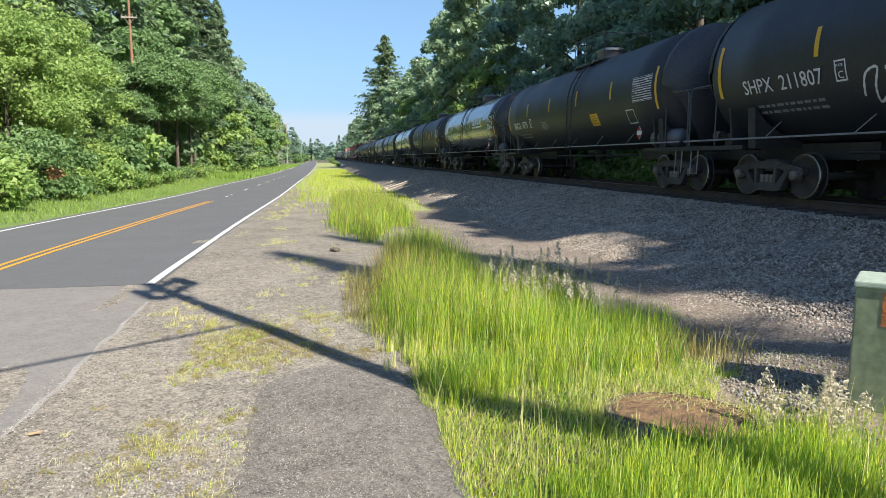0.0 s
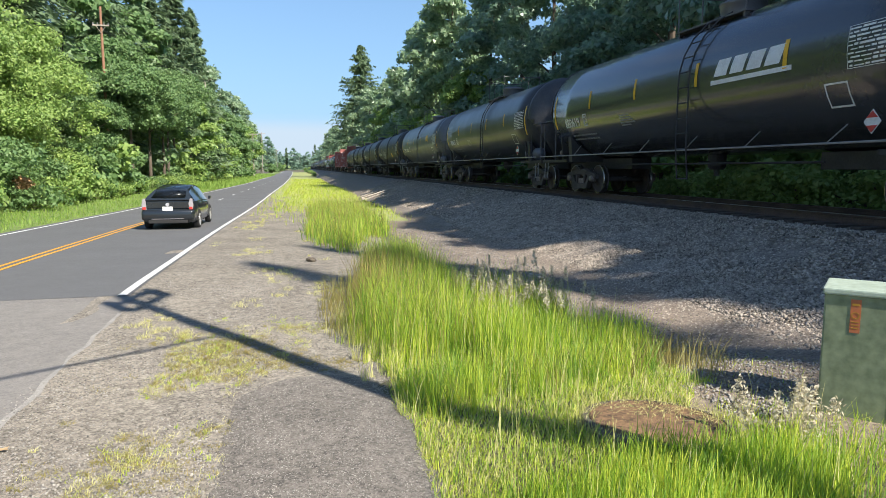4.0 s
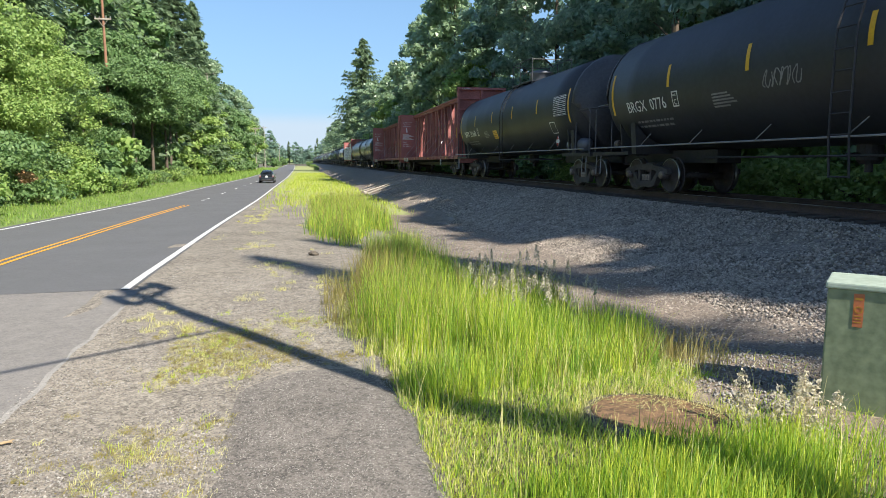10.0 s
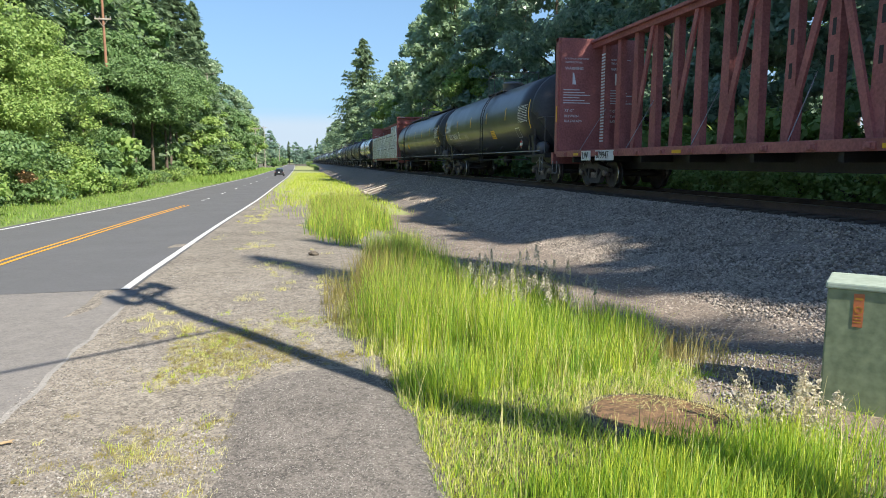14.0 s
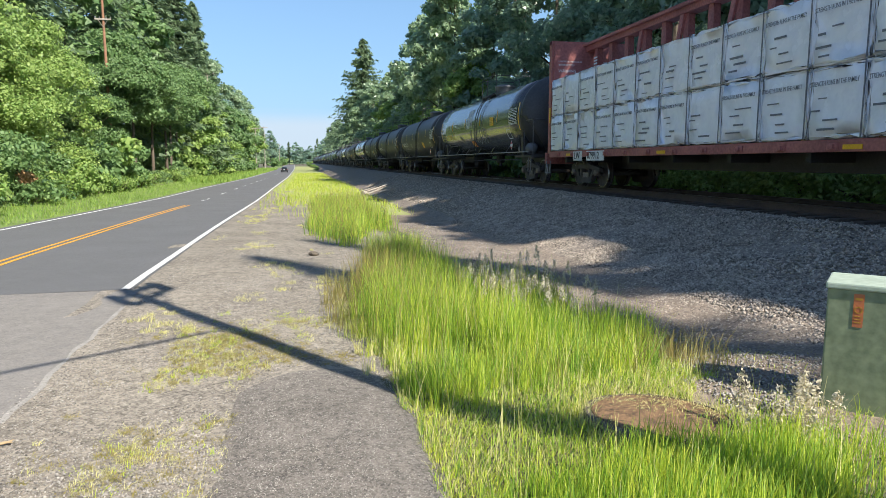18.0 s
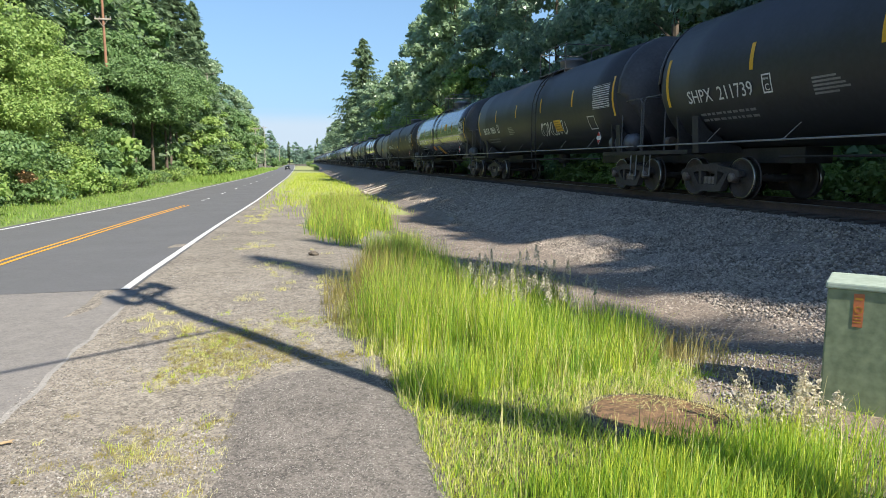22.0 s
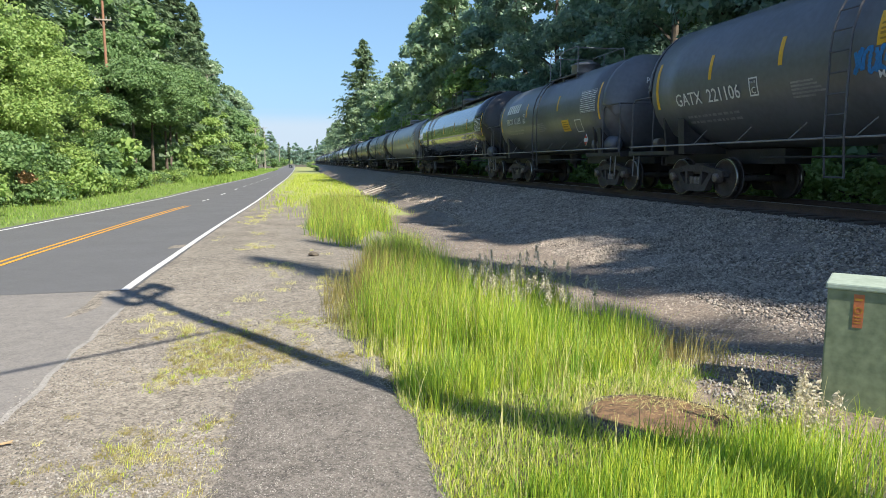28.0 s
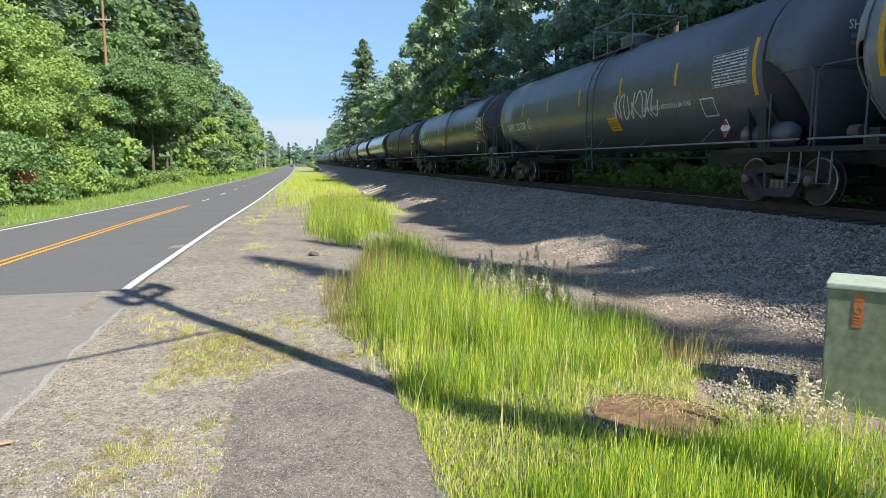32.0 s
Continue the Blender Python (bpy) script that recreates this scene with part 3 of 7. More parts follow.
def truck_meshes():
    if TRUCK:
        return TRUCK
    bm = bmesh.new()
    lathe(bm, [(0.07, 0.0), (0.07, 0.10), (0.045, 0.12), (0.025, 0.36), (0.06, 0.38), (0.068, 0.44), (-0.065, 0.457), (-0.075, 0.485), (-0.10, 0.485), (-0.10, 0.38), (-0.05, 0.36), (-0.03, 0.12), (-0.10, 0.09), (-0.10, 0.0)], "x", 24)
    TRUCK["wheel"] = mesh_of("wheel", bm, M["wheel_steel"], True)
    bm = bmesh.new()
    lathe(bm, [(0.0702, 0.428), (0.0702, 0.442), (0.066, 0.447), (-0.066, 0.4645), (0.05, 0.44), (0.0702, 0.428)], "x", 28)
    TRUCK["tread"] = mesh_of("tread", bm, M["wheel_rim"], True)
    bm = bmesh.new()
    lathe(bm, [(-1.02, 0.0), (-1.02, 0.08), (1.02, 0.08), (1.02, 0.0)], "x", 14)
    TRUCK["axle"] = mesh_of("axle", bm, M["truck_brown"], True)
    # cast side frame: bowed top and bottom chords, columns, pedestal ends
    bm = bmesh.new()
    top = [(-1.12, 0.50), (-1.10, 0.62), (-0.92, 0.66), (-0.62, 0.70), (-0.3, 0.76), (0.3, 0.76), (0.62, 0.70), (0.92, 0.66), (1.10, 0.62), (1.12, 0.50), (0.86, 0.46), (0.7, 0.53), (0.45, 0.60), (-0.45, 0.60), (-0.7, 0.53), (-0.86, 0.46)]
    prism(bm, top, "x", -0.07, 0.07)
    low = [(-0.74, 0.56), (-0.6, 0.56), (-0.36, 0.30), (0.36, 0.30), (0.6, 0.56), (0.74, 0.56), (0.48, 0.17), (0.35, 0.14), (-0.35, 0.14), (-0.48, 0.17)]
    prism(bm, low, "x", -0.075, 0.075)
    for s in (-1, 1):
        prism(bm, [(s * 0.26, 0.28), (s * 0.34, 0.28), (s * 0.36, 0.62), (s * 0.26, 0.62)], "x", -0.08, 0.08)
    TRUCK["side_frame"] = mesh_of("side_frame", bm, M["truck_brown"])
    bm = bmesh.new()
    lathe(bm, [(-0.11, 0.0), (-0.11, 0.085), (-0.10, 0.10), (0.04, 0.12), (0.06, 0.12), (0.06, 0)], "x", 16)
    TRUCK["bearing_cap"] = mesh_of("bearing_cap", bm, M["steel"], True)
    bm = bmesh.new()
    lathe(bm, [(0.305 + k * 0.022, 0.055 if k % 2 else 0.075) for k in range(9)], "z", 7)
    TRUCK["spring"] = mesh_of("spring", bm, M["steel"], True)
    bm = bmesh.new()
    box(bm, -0.95, -0.2, 0.54, 0.95, 0.2, 0.80, 0.03)
    box(bm, -0.3, -0.3, 0.76, 0.3, 0.3, 0.86, 0.03)
    TRUCK["truck"] = mesh_of("truck", bm, M["truck_brown"])
    return TRUCK


def put(name, me, parent, loc=(0, 0, 0), rot=(0, 0, 0), label=""):
    ob = new(name, me)
    ob.parent = parent
    ob.location, ob.rotation_euler = loc, rot
    if label:
        ob["label"] = label
    return ob


def add_truck(car, y, full=True):
    T = truck_meshes()
    tr = put("truck", T["truck"], car, (0, y, 0), label="weathered brown cast-steel bogie")
    for s in (-1, 1):
        put("side_frame", T["side_frame"], tr, (s * 1.0, 0, 0))
        if full or s < 0:
            for k in (-1, 0, 1):
                put("spring", T["spring"], tr, (s * 1.0, k * 0.15, 0))
        for a in (-1, 1):
            w = put("wheel", T["wheel"], tr, (s * 0.79, a * 0.889, 0.457), (0, 0, math.pi if s < 0 else 0))
            put("bearing_cap", T["bearing_cap"], tr, (s * 1.02, a * 0.889, 0.47), (0, 0, 0 if s < 0 else math.pi))
            put("tread", T["tread"], tr, (s * 0.79, a * 0.889, 0.457), (0, 0, math.pi if s < 0 else 0), "bright worn steel tread")
    for a in (-1, 1):
        put("axle", T["axle"], tr, (0, a * 0.889, 0.457))
    return tr


def surface(y, z, r, zc, out=0.006):
    """A point and the outward tilt on the tank's near flank at height z over the rail."""
    a = math.asin(max(-0.999, min(0.999, (z - zc) / r)))
    return Vector((-(r + out) * math.cos(a), y, zc + (r + out) * math.sin(a))), a


def patch(y0, y1, z0, z1, r, zc, out=0.006, skew=0.0, n=5):
    """A thin painted patch that follows the tank's round flank; y0 is its left end as one reads."""
    bm = bmesh.new()
    rows = []
    for i in range(n + 1):
        z = z0 + (z1 - z0) * i / n
        p, _ = surface(0, z, r, zc, out)
        rows.append([bm.verts.new((p.x, y + skew * i / n, p.z)) for y in (y0, y1)])
    for a, b in zip(rows, rows[1:]):
        bm.faces.new((a[0], a[1], b[1], b[0]))
    return bm


def merge(bm, q):
    """Adds the bmesh q to bm."""
    me = bpy.data.meshes.new("piece")
    q.to_mesh(me)
    q.free()
    bm.from_mesh(me)
    bpy.data.meshes.remove(me)


def brush(strokes, y, z, sy, sz, r, zc, w=0.035):
    """Sprayed strokes on the flank: polylines in unit squares, y running to the right as one reads."""
    bm = bmesh.new()
    for st in strokes:
        pts = []
        for i in range(len(st) - 1):
            p0, p1, p2, p3 = st[max(i - 1, 0)], st[i], st[i + 1], st[min(i + 2, len(st) - 1)]
            for k in range(6):
                f = k / 6
                pts.append(tuple(0.5 * (2 * p1[c] + (p2[c] - p0[c]) * f + (2 * p0[c] - 5 * p1[c] + 4 * p2[c] - p3[c]) * f * f + (3 * p1[c] - p0[c] - 3 * p2[c] + p3[c]) * f ** 3) for c in (0, 1)))
        pts.append(st[-1])
        prev = None
        for i, (a, b) in enumerate(pts):
            c, d = pts[min(i + 1, len(pts) - 1)], pts[max(i - 1, 0)]
            t = Vector(((c[0] - d[0]) * sy, (c[1] - d[1]) * sz)).normalized()
            ww = w * (0.7 + 0.5 * math.sin(i * 1.7 + a * 9) ** 2)
            pair = []
            for s in (-1, 1):
                yy, zz = y - a * sy - s * t.y * ww * -1, z + b * sz + s * t.x * ww
                p, _ = surface(yy, min(zz, zc + r * 0.98), r, zc, 0.007)
                pair.append(bm.verts.new(p))
            if prev:
                bm.faces.new((prev[0], prev[1], pair[1], pair[0]))
            prev = pair
    return bm


def scribble(seed, n=5, loops=7):
    """Unreadable looping tag strokes."""
    rg = random.Random(seed)
    out = []
    for k in range(n):
        x0 = k / n
        st = []
        ph, fx = rg.uniform(0, 6), rg.uniform(0.8, 1.4)
        for i in range(loops):
            st.append((x0 + 0.16 * i / loops * fx + 0.06 * math.sin(ph + i * 1.9), 0.5 + 0.45 * math.cos(ph + i * 1.35)))
        out.append(st)
    return out


def letter(words, size, car, y, z, r, zc, material, label="", flat=None, narrow=1.0):
    me = text_mesh(words, size)
    if me.materials:
        me = me.copy()
        me.materials.clear()
    me.materials.append(material)
    ob = new("lettering", me)
    ob.parent = car
    if flat is None:
        p, a = surface(y, z, r, zc, 0.012)
    else:
        p, a = Vector((flat, y, z)), 0
    m = Matrix(((0, math.sin(a), -math.cos(a)), (-1, 0, 0), (0, math.cos(a), math.sin(a))))
    ob.matrix_local = Matrix.Translation(p) @ m.to_4x4() @ Matrix.Diagonal((narrow, 1, 1, 1))
    if label:
        ob["label"] = label
    return ob


def head_mark(car, word, hl, depth, r, zc, material):
    """The owner's mark and two capacity lines on the front end."""
    z = zc + 0.52
    yy = -(hl + depth * math.sqrt(max(0.0, 1 - (0.5 / r) ** 2)) + 0.155)
    if word:
        me = text_mesh(word, 0.24)
        if me.materials:
            me = me.copy()
            me.materials.clear()
        me.materials.append(material)
        ob = new("lettering", me)
        ob.parent = car
        ob.location, ob.rotation_euler = (-0.45, yy, z), (math.pi / 2, 0, 0)
    for k in range(2):
        bm = bmesh.new()
        box(bm, -0.38, yy - 0.004, z - 0.16 - k * 0.13, 0.25 + 0.08 * k, yy + 0.004, z - 0.09 - k * 0.13)
        part("capacity_line", bm, M["paint_grey"], car)


def head_profile(hl, r, depth):
    return [(hl + depth * math.sin(k * math.pi / 16), r * math.cos(k * math.pi / 16)) for k in range(0, 9)]


CACHE = {}


def cached(key, build, material, smooth=False):
    key = key + (material.name,)
    if key not in CACHE:
        CACHE[key] = mesh_of(key[0], build(), material, smooth)
    return CACHE[key]


def tank_car(y0, span, paint, head="black_matte", r=1.59, zc=2.71, marks="", mark_mat="paint_white", mark_size=0.42, mark_z=2.13, placard=True, placard_z=1.88, stickers=(), scrawls=(), logo_z=2.42, logo="", tag=0, tag_at=0.3, tag_z=1.7, top_at=-0.7, top="housing", ladder=-1.1, words="", detail=True, strips=6, stripe="stripe_yellow", label="", rail="walk_rail", band=True, far_end=False):
    """One tank car. Its origin lies on the rail's top under its middle; -x faces the road; +y is its rear end."""
    hl = span / 2 + 0.22
    depth = 0.68
    end = hl + depth + 0.55
    car = tagged(new("tank_car"), label, "tank car", "cars of the train")
    P = M[paint]
    n = 56 if detail else 32
    shell = cached(("tank", round(hl, 2), r, zc, n), lambda: lathe(bmesh.new(), [(-hl, r - 0.012), (-hl, r)] + [(-hl + 2 * hl * k / 10, r) for k in range(1, 11)] + [(hl, r - 0.012)], "y", n, (0, 0, zc)), P, True)
    put("tank", shell, car)
    for s in (-1, 1):
        hm = cached(("tank_head", round(hl, 2), r, zc, n, s), lambda: lathe(bmesh.new(), [(s * a, b) for a, b in head_profile(hl - 0.02, r - 0.006, depth)], "y", n, (0, 0, zc)), M[head], True)
        put("tank_head", hm, car, label="" if head == paint else "dull black domed end")
    # V-shaped shields over the lower half of both ends
    if detail:
        for s in (-1, 1):
            def shield():
                bm = bmesh.new()
                prof = [(hl + 0.1 + (depth + 0.01) * math.sin(k * math.pi / 36), (r + 0.015) * math.cos(k * math.pi / 36)) for k in range(0, 19, 2)]
                lathe(bm, [(s * a, b) for a, b in prof], "y", 26, (0, 0, zc))
                for q in (-1, 1):
                    bmesh.ops.bisect_plane(bm, geom=bm.verts[:] + bm.edges[:] + bm.faces[:], plane_co=(q * 0.45, 0, 1.12), plane_no=(q, 0, -0.72), clear_outer=True)
                bmesh.ops.solidify(bm, geom=bm.faces[:], thickness=0.03)
                return bm
            put("head_shield", cached(("head_shield", round(hl, 2), r, zc, s), shield, M[paint if paint in ("dark_grey", "mid_grey", "light_grey") else "shield"], True), car, label="plain steel shield over the tank's end")
    # stub sills, bolsters, draft gear
    for s in (-1, 1):
        def frame_piece(name, build, q=0):
            put(name, cached((name, round(hl, 2), s, q), lambda: build(bmesh.new()), M["frame_black"]), car)

        y1, y2 = sorted((s * (hl - 3.4), s * (end + 0.02)))
        frame_piece("stub_sill", lambda bm: box(bm, -0.33, y1, 0.78, 0.33, y2, 1.12, 0.02))
        frame_piece("bolster", lambda bm: prism(bm, [(-1.42, 1.02), (1.42, 1.02), (1.48, 1.85), (1.2, 1.55), (0.75, 1.28), (0, 1.17), (-0.75, 1.28), (-1.2, 1.55), (-1.48, 1.85)], "y", s * (hl - 0.67) - 0.72, s * (hl - 0.67) - 0.48))
        frame_piece("end_sill", lambda bm: box(bm, -1.45, s * (end - 0.02) - 0.09, 0.98, 1.45, s * (end - 0.02) + 0.09, 1.12, 0.015))
        frame_piece("cross_beam", lambda bm: box(bm, -1.45, s * (hl + 0.05) - 0.08, 1.0, 1.45, s * (hl + 0.05) + 0.08, 1.10, 0.01))
        y3, y4 = sorted((s * (hl - 1.0), s * end))
        for q in (-1.40, 1.40):
            frame_piece("side_sill", lambda bm: box(bm, q - 0.06, y3, 1.001, q + 0.06, y4, 1.099, 0.01), q)

        for q in (-1, 1):
            def saddle():
                bm = bmesh.new()
                prism(bm, [(q * 0.35, 1.1), (q * 1.38, 1.1), (q * 1.47, 1.9), (q * 1.2, 1.5), (q * 0.7, 1.22)], "y", s * (hl - 0.5) - 0.03, s * (hl - 0.5) + 0.03)
                return bm
            put("saddle_plate", cached(("saddle_plate", round(hl, 2), s, q), saddle, M["frame_black"]), car)

        def coupler():
            bm = bmesh.new()
            a, b = sorted((s * end, s * (end + 0.42)))
            box(bm, -0.11, a, 0.76, 0.11, b, 0.98, 0.03)
            a, b = sorted((s * (end + 0.22), s * (end + 0.50)))
            box(bm, -0.22, a, 0.72, 0.2, b, 1.02, 0.05)
            return bm
        put("coupler", cached(("coupler", round(hl, 2), s), coupler, M["truck_brown"]), car)
        add_truck(car, s * (hl - 0.67) - 0.6, detail)
    # side handrail with its brackets
    zr_ = 1.22
    rx = r + 0.0
    for s in ((-1, 1) if detail else (-1,)):
        def runner():
            bm = bmesh.new()
            tube(bm, [(s * rx, -end + 0.1, zr_), (s * rx, end - 0.1, zr_)], 0.019, 6)
            return bm
        put("side_handrail", cached(("side_handrail", round(hl, 2), s, r), runner, M[rail]), car)

        def bracket():
            bm = bmesh.new()
            tube(bm, [(s * rx, 0, zr_), (s * (rx - 0.12), -0.30, zr_ + 0.30)], 0.011, 5)
            return bm
        bme = cached(("handrail_bracket", s, r), bracket, M["walk_rail"])
        for k in range(6):
            put("handrail_bracket", bme, car, (0, -hl + 1.9 + (2 * hl - 3.8) * k / 5, 0))
    # reflective strips
    if stripe:
        SM = M[stripe]
        for k in range(strips):
            y = -span / 2 + span * k / (strips - 1)
            tall = k in (0, strips - 1)
            z0, z1 = (2.12, 3.22) if tall else (2.60, 3.12)
            me = cached(("reflector_strip", tall, r, zc), lambda: patch(0.055, -0.055, z0, z1, r, zc), SM)
            put("reflector_strip", me, car, (0, y, 0))
    # ladder at the middle, both rails and rungs
    if ladder is not None and detail:
        def lad():
            bm = bmesh.new()
            path = [surface(0, z, r, zc, 0.12)[0] for z in (zc + 0.25, zc + 0.6, zc + 0.95, zc + 1.25, zc + 1.45)]
            low = -r - 0.12
            for dy in (-0.21, 0.21):
                tube(bm, [(low + 0.06, dy, 0.55), (low, dy, 1.25), (low, dy, zc)] + [(p.x, dy, p.z) for p in path], 0.02, 5)
            for k in range(11):
                z = 0.57 + k * 0.34
                x = low + 0.05 if k == 0 else low if z < zc else surface(0, z, r, zc, 0.12)[0].x
                tube(bm, [(x, -0.21, z), (x, 0.21, z)], 0.015, 5)
            return bm
        put("ladder", cached(("ladder", r, zc), lad, M["frame_black" if paint.startswith("black") else "grab_iron"]), car, (0, ladder, 0))
    # end grab rails, hoops over the platforms, sill steps
    if detail:
        for s in (-1, 1):
            def hoop():
                bm = bmesh.new()
                ye, yi = s * (end - 0.05), s * (hl + 0.1)
                tube(bm, [(-1.42, yi, 1.1), (-1.42, yi, 2.36), (-1.40, yi + s * 0.12, 2.48), (-1.40, ye - s * 0.12, 2.48), (-1.42, ye, 2.36), (-1.42, ye, 1.1)], 0.02, 5)
                tube(bm, [(-1.40, ye - s * 0.05, 2.48), (1.40, ye - s * 0.05, 2.48)], 0.02, 5)
                tube(bm, [(1.42, ye, 1.1), (1.42, ye, 2.48)], 0.02, 5)
                return bm
            put("end_handrail", cached(("end_handrail", round(hl, 2), s), hoop, M["grab_iron"]), car)

            def step():
                bm = bmesh.new()
                y1 = s * (end - 0.36)
                tube(bm, [(-1.44, y1 - 0.15, 1.02), (-1.46, y1 - 0.15, 0.45), (-1.46, y1 + 0.15, 0.45), (-1.44, y1 + 0.15, 1.02)], 0.016, 5)
                return bm
            put("sill_step", cached(("sill_step", round(hl, 2), s), step, M["walk_rail"]), car)

        def hose():
            bm = bmesh.new()
            tube(bm, [(0.35, -end, 0.9), (0.36, -end - 0.2, 0.62), (0.3, -end - 0.42, 0.45), (0.2, -end - 0.55, 0.5)], 0.03, 6)
            return bm
        put("brake_hose", cached(("brake_hose", round(hl, 2)), hose, M["tyre"]), car)

        def reservoir():
            bm = bmesh.new()
            lathe(bm, [(-0.72, 0), (-0.7, 0.15), (-0.58, 0.24), (0.58, 0.24), (0.7, 0.15), (0.72, 0)], "y", 18, (-1.12, -hl + 0.25, 1.36))
            box(bm, -1.28, -hl + 0.05, 1.06, -0.92, -hl + 0.11, 1.2)
            box(bm, -1.28, -hl + 0.6, 1.06, -0.92, -hl + 0.66, 1.2)
            return bm
        put("air_reservoir", cached(("air_reservoir", round(hl, 2)), reservoir, M["dark_grey" if paint not in ("light_grey", "mid_grey") else paint], True), car)

        def valve():
            bm = bmesh.new()
            box(bm, -0.55, hl - 0.3 + 1.0, 1.12, -0.15, hl + 1.05, 1.42, 0.04)
            lathe(bm, [(-0.12, 0.0), (-0.12, 0.12), (0.12, 0.12), (0.12, 0)], "y", 12, (-0.75, hl + 0.95, 1.35))
            return bm
        put("brake_valve", cached(("brake_valve", round(hl, 2)), valve, M["steel"]), car)

        def belly():
            bm = bmesh.new()
            lathe(bm, [(1.12 - 0.35, 0.0), (0.77, 0.16), (0.85, 0.22), (1.2, 0.22)], "z", 14)
            lathe(bm, [(0.62, 0.0), (0.62, 0.07), (0.8, 0.07)], "z", 10)
            tube(bm, [(-0.5, 0.0, 0.95), (0.5, 0, 0.95)], 0.03, 6)
            return bm
        put("outlet_valve", cached(("outlet_valve",), belly, M["frame_black"]), car)

        def pipe():
            bm = bmesh.new()
            tube(bm, [(-0.6, -hl + 3.0, 0.92), (-0.6, hl - 3.0, 0.92)], 0.025, 5)
            return bm
        put("train_line", cached(("train_line", round(hl, 2)), pipe, M["frame_black"]), car)
    # top fittings
    tz = zc + r

    def housing():
        bm = bmesh.new()
        lathe(bm, [(tz - 0.05, 0.50), (tz + 0.26, 0.50), (tz + 0.28, 0.53), (tz + 0.33, 0.53), (tz + 0.41, 0.36), (tz + 0.43, 0)], "z", 24)
        return bm
    put("valve_housing", cached(("valve_housing", tz), housing, M[paint if paint in ("light_grey", "mid_grey") else "dark_grey"], True), car, (0, top_at, 0))

    reach = 3.1 if top == "rail" and hl > 7 else 1.3

    def deck():
        bm = bmesh.new()
        for s in (-1, 1):
            box(bm, s * 0.62 - 0.28, -reach - 0.05, tz - 0.16, s * 0.62 + 0.28, reach + 0.05, tz - 0.12)
            for k in (0.05 - reach, 0, reach - 0.05):
                box(bm, s * 0.62 - 0.25, k - 0.03, tz - 0.35, s * 0.62 + 0.25, k + 0.03, tz - 0.16)
        return bm
    put("top_walkway", cached(("top_walkway", tz, reach), deck, M["grab_iron"]), car, (0, top_at, 0))

    def guard():
        bm = bmesh.new()
        for s in (-1, 1):
            for h in ((0.50, 0.95) if top == "rail" else (0.78,)):
                tube(bm, [(s * 0.86, -reach, tz - 0.12), (s * 0.86, -reach, tz + h - 0.06), (s * 0.86, 0.08 - reach, tz + h), (s * 0.86, reach - 0.08, tz + h), (s * 0.86, reach, tz + h - 0.06), (s * 0.86, reach, tz - 0.12)], 0.019, 5)
            tube(bm, [(s * 0.86, 0.3, tz - 0.12), (s * 0.86, 0.3, tz + 0.78)], 0.019, 5)
        for y in (-reach, reach):
            tube(bm, [(-0.86, y, tz + 0.72), (0.86, y, tz + 0.72)], 0.019, 5)
        return bm
    put("safety_railing", cached(("safety_railing", tz, top, reach), guard, M["walk_rail" if paint in ("light_grey", "mid_grey", "dark_grey") else "grab_iron"]), car, (0, top_at, 0))
    if not detail:
        return car
    if top == "long":
        def catwalk():
            bm = bmesh.new()
            tube(bm, [(-0.62, -hl + 0.6, tz + 0.06), (-0.62, hl - 0.6, tz + 0.06)], 0.02, 5)
            tube(bm, [(0.62, -hl + 0.6, tz + 0.06), (0.62, hl - 0.6, tz + 0.06)], 0.02, 5)
            box(bm, -0.55, -hl + 0.6, tz + 0.02, 0.55, hl - 0.6, tz + 0.05)
            return bm
        put("catwalk", cached(("catwalk", round(hl, 2), tz), catwalk, M["grab_iron"]), car)
    # painted marks
    WM = M[mark_mat]
    if marks:
        num = letter(marks.replace(" ", "  "), mark_size, car, span / 2 - 0.82, mark_z, r, zc, WM, "stencilled reporting mark", narrow=0.9)
        wide = max(v.co.x for v in num.data.vertices) * 0.9
        for k in range(2):
            bm = bmesh.new()
            x = 0.0
            rg = random.Random(len(marks) * 7 + k)
            while x < 1.7:
                w = rg.uniform(0.07, 0.22)
                q = patch(-x, -x - w, mark_z - 0.29 - k * 0.12, mark_z - 0.24 - k * 0.12, r, zc, n=1)
                merge(bm, q)
                x += w + 0.05
            ob = part("weight_line", bm, M["paint_grey"], car, "faint small print in a row")
            ob["kind"] = "stuff"
            ob.location[1] = span / 2 - 1.1
        head_mark(car, marks.split()[0] if " " in marks else "", hl, depth, r, zc, WM)
        # framed plate mark beyond the number
        bm = bmesh.new()
        yq = span / 2 - 0.82 - wide - 0.28
        for a, b, c, d in ((0, 0.03, 0, 0.36), (0.23, 0.26, 0, 0.36), (0, 0.26, 0, 0.03), (0, 0.26, 0.33, 0.36)):
            q = patch(-a, -b, mark_z - 0.01 + c, mark_z - 0.01 + d, r, zc, n=2)
            merge(bm, q)
        ob = part("plate_frame", bm, WM, car, "small painted square frame with a letter")
        ob.location[1] = yq
        letter("C", 0.19, car, yq - 0.07, mark_z + 0.04, r, zc, WM)
        letter("PLATE", 0.06, car, yq - 0.035, mark_z + 0.24, r, zc, WM)
    sheets = [(-0.2 * span if placard is True else placard, placard_z, 0.62, 0.38, "stripe_yellow", 0.0)] if placard is not False else []
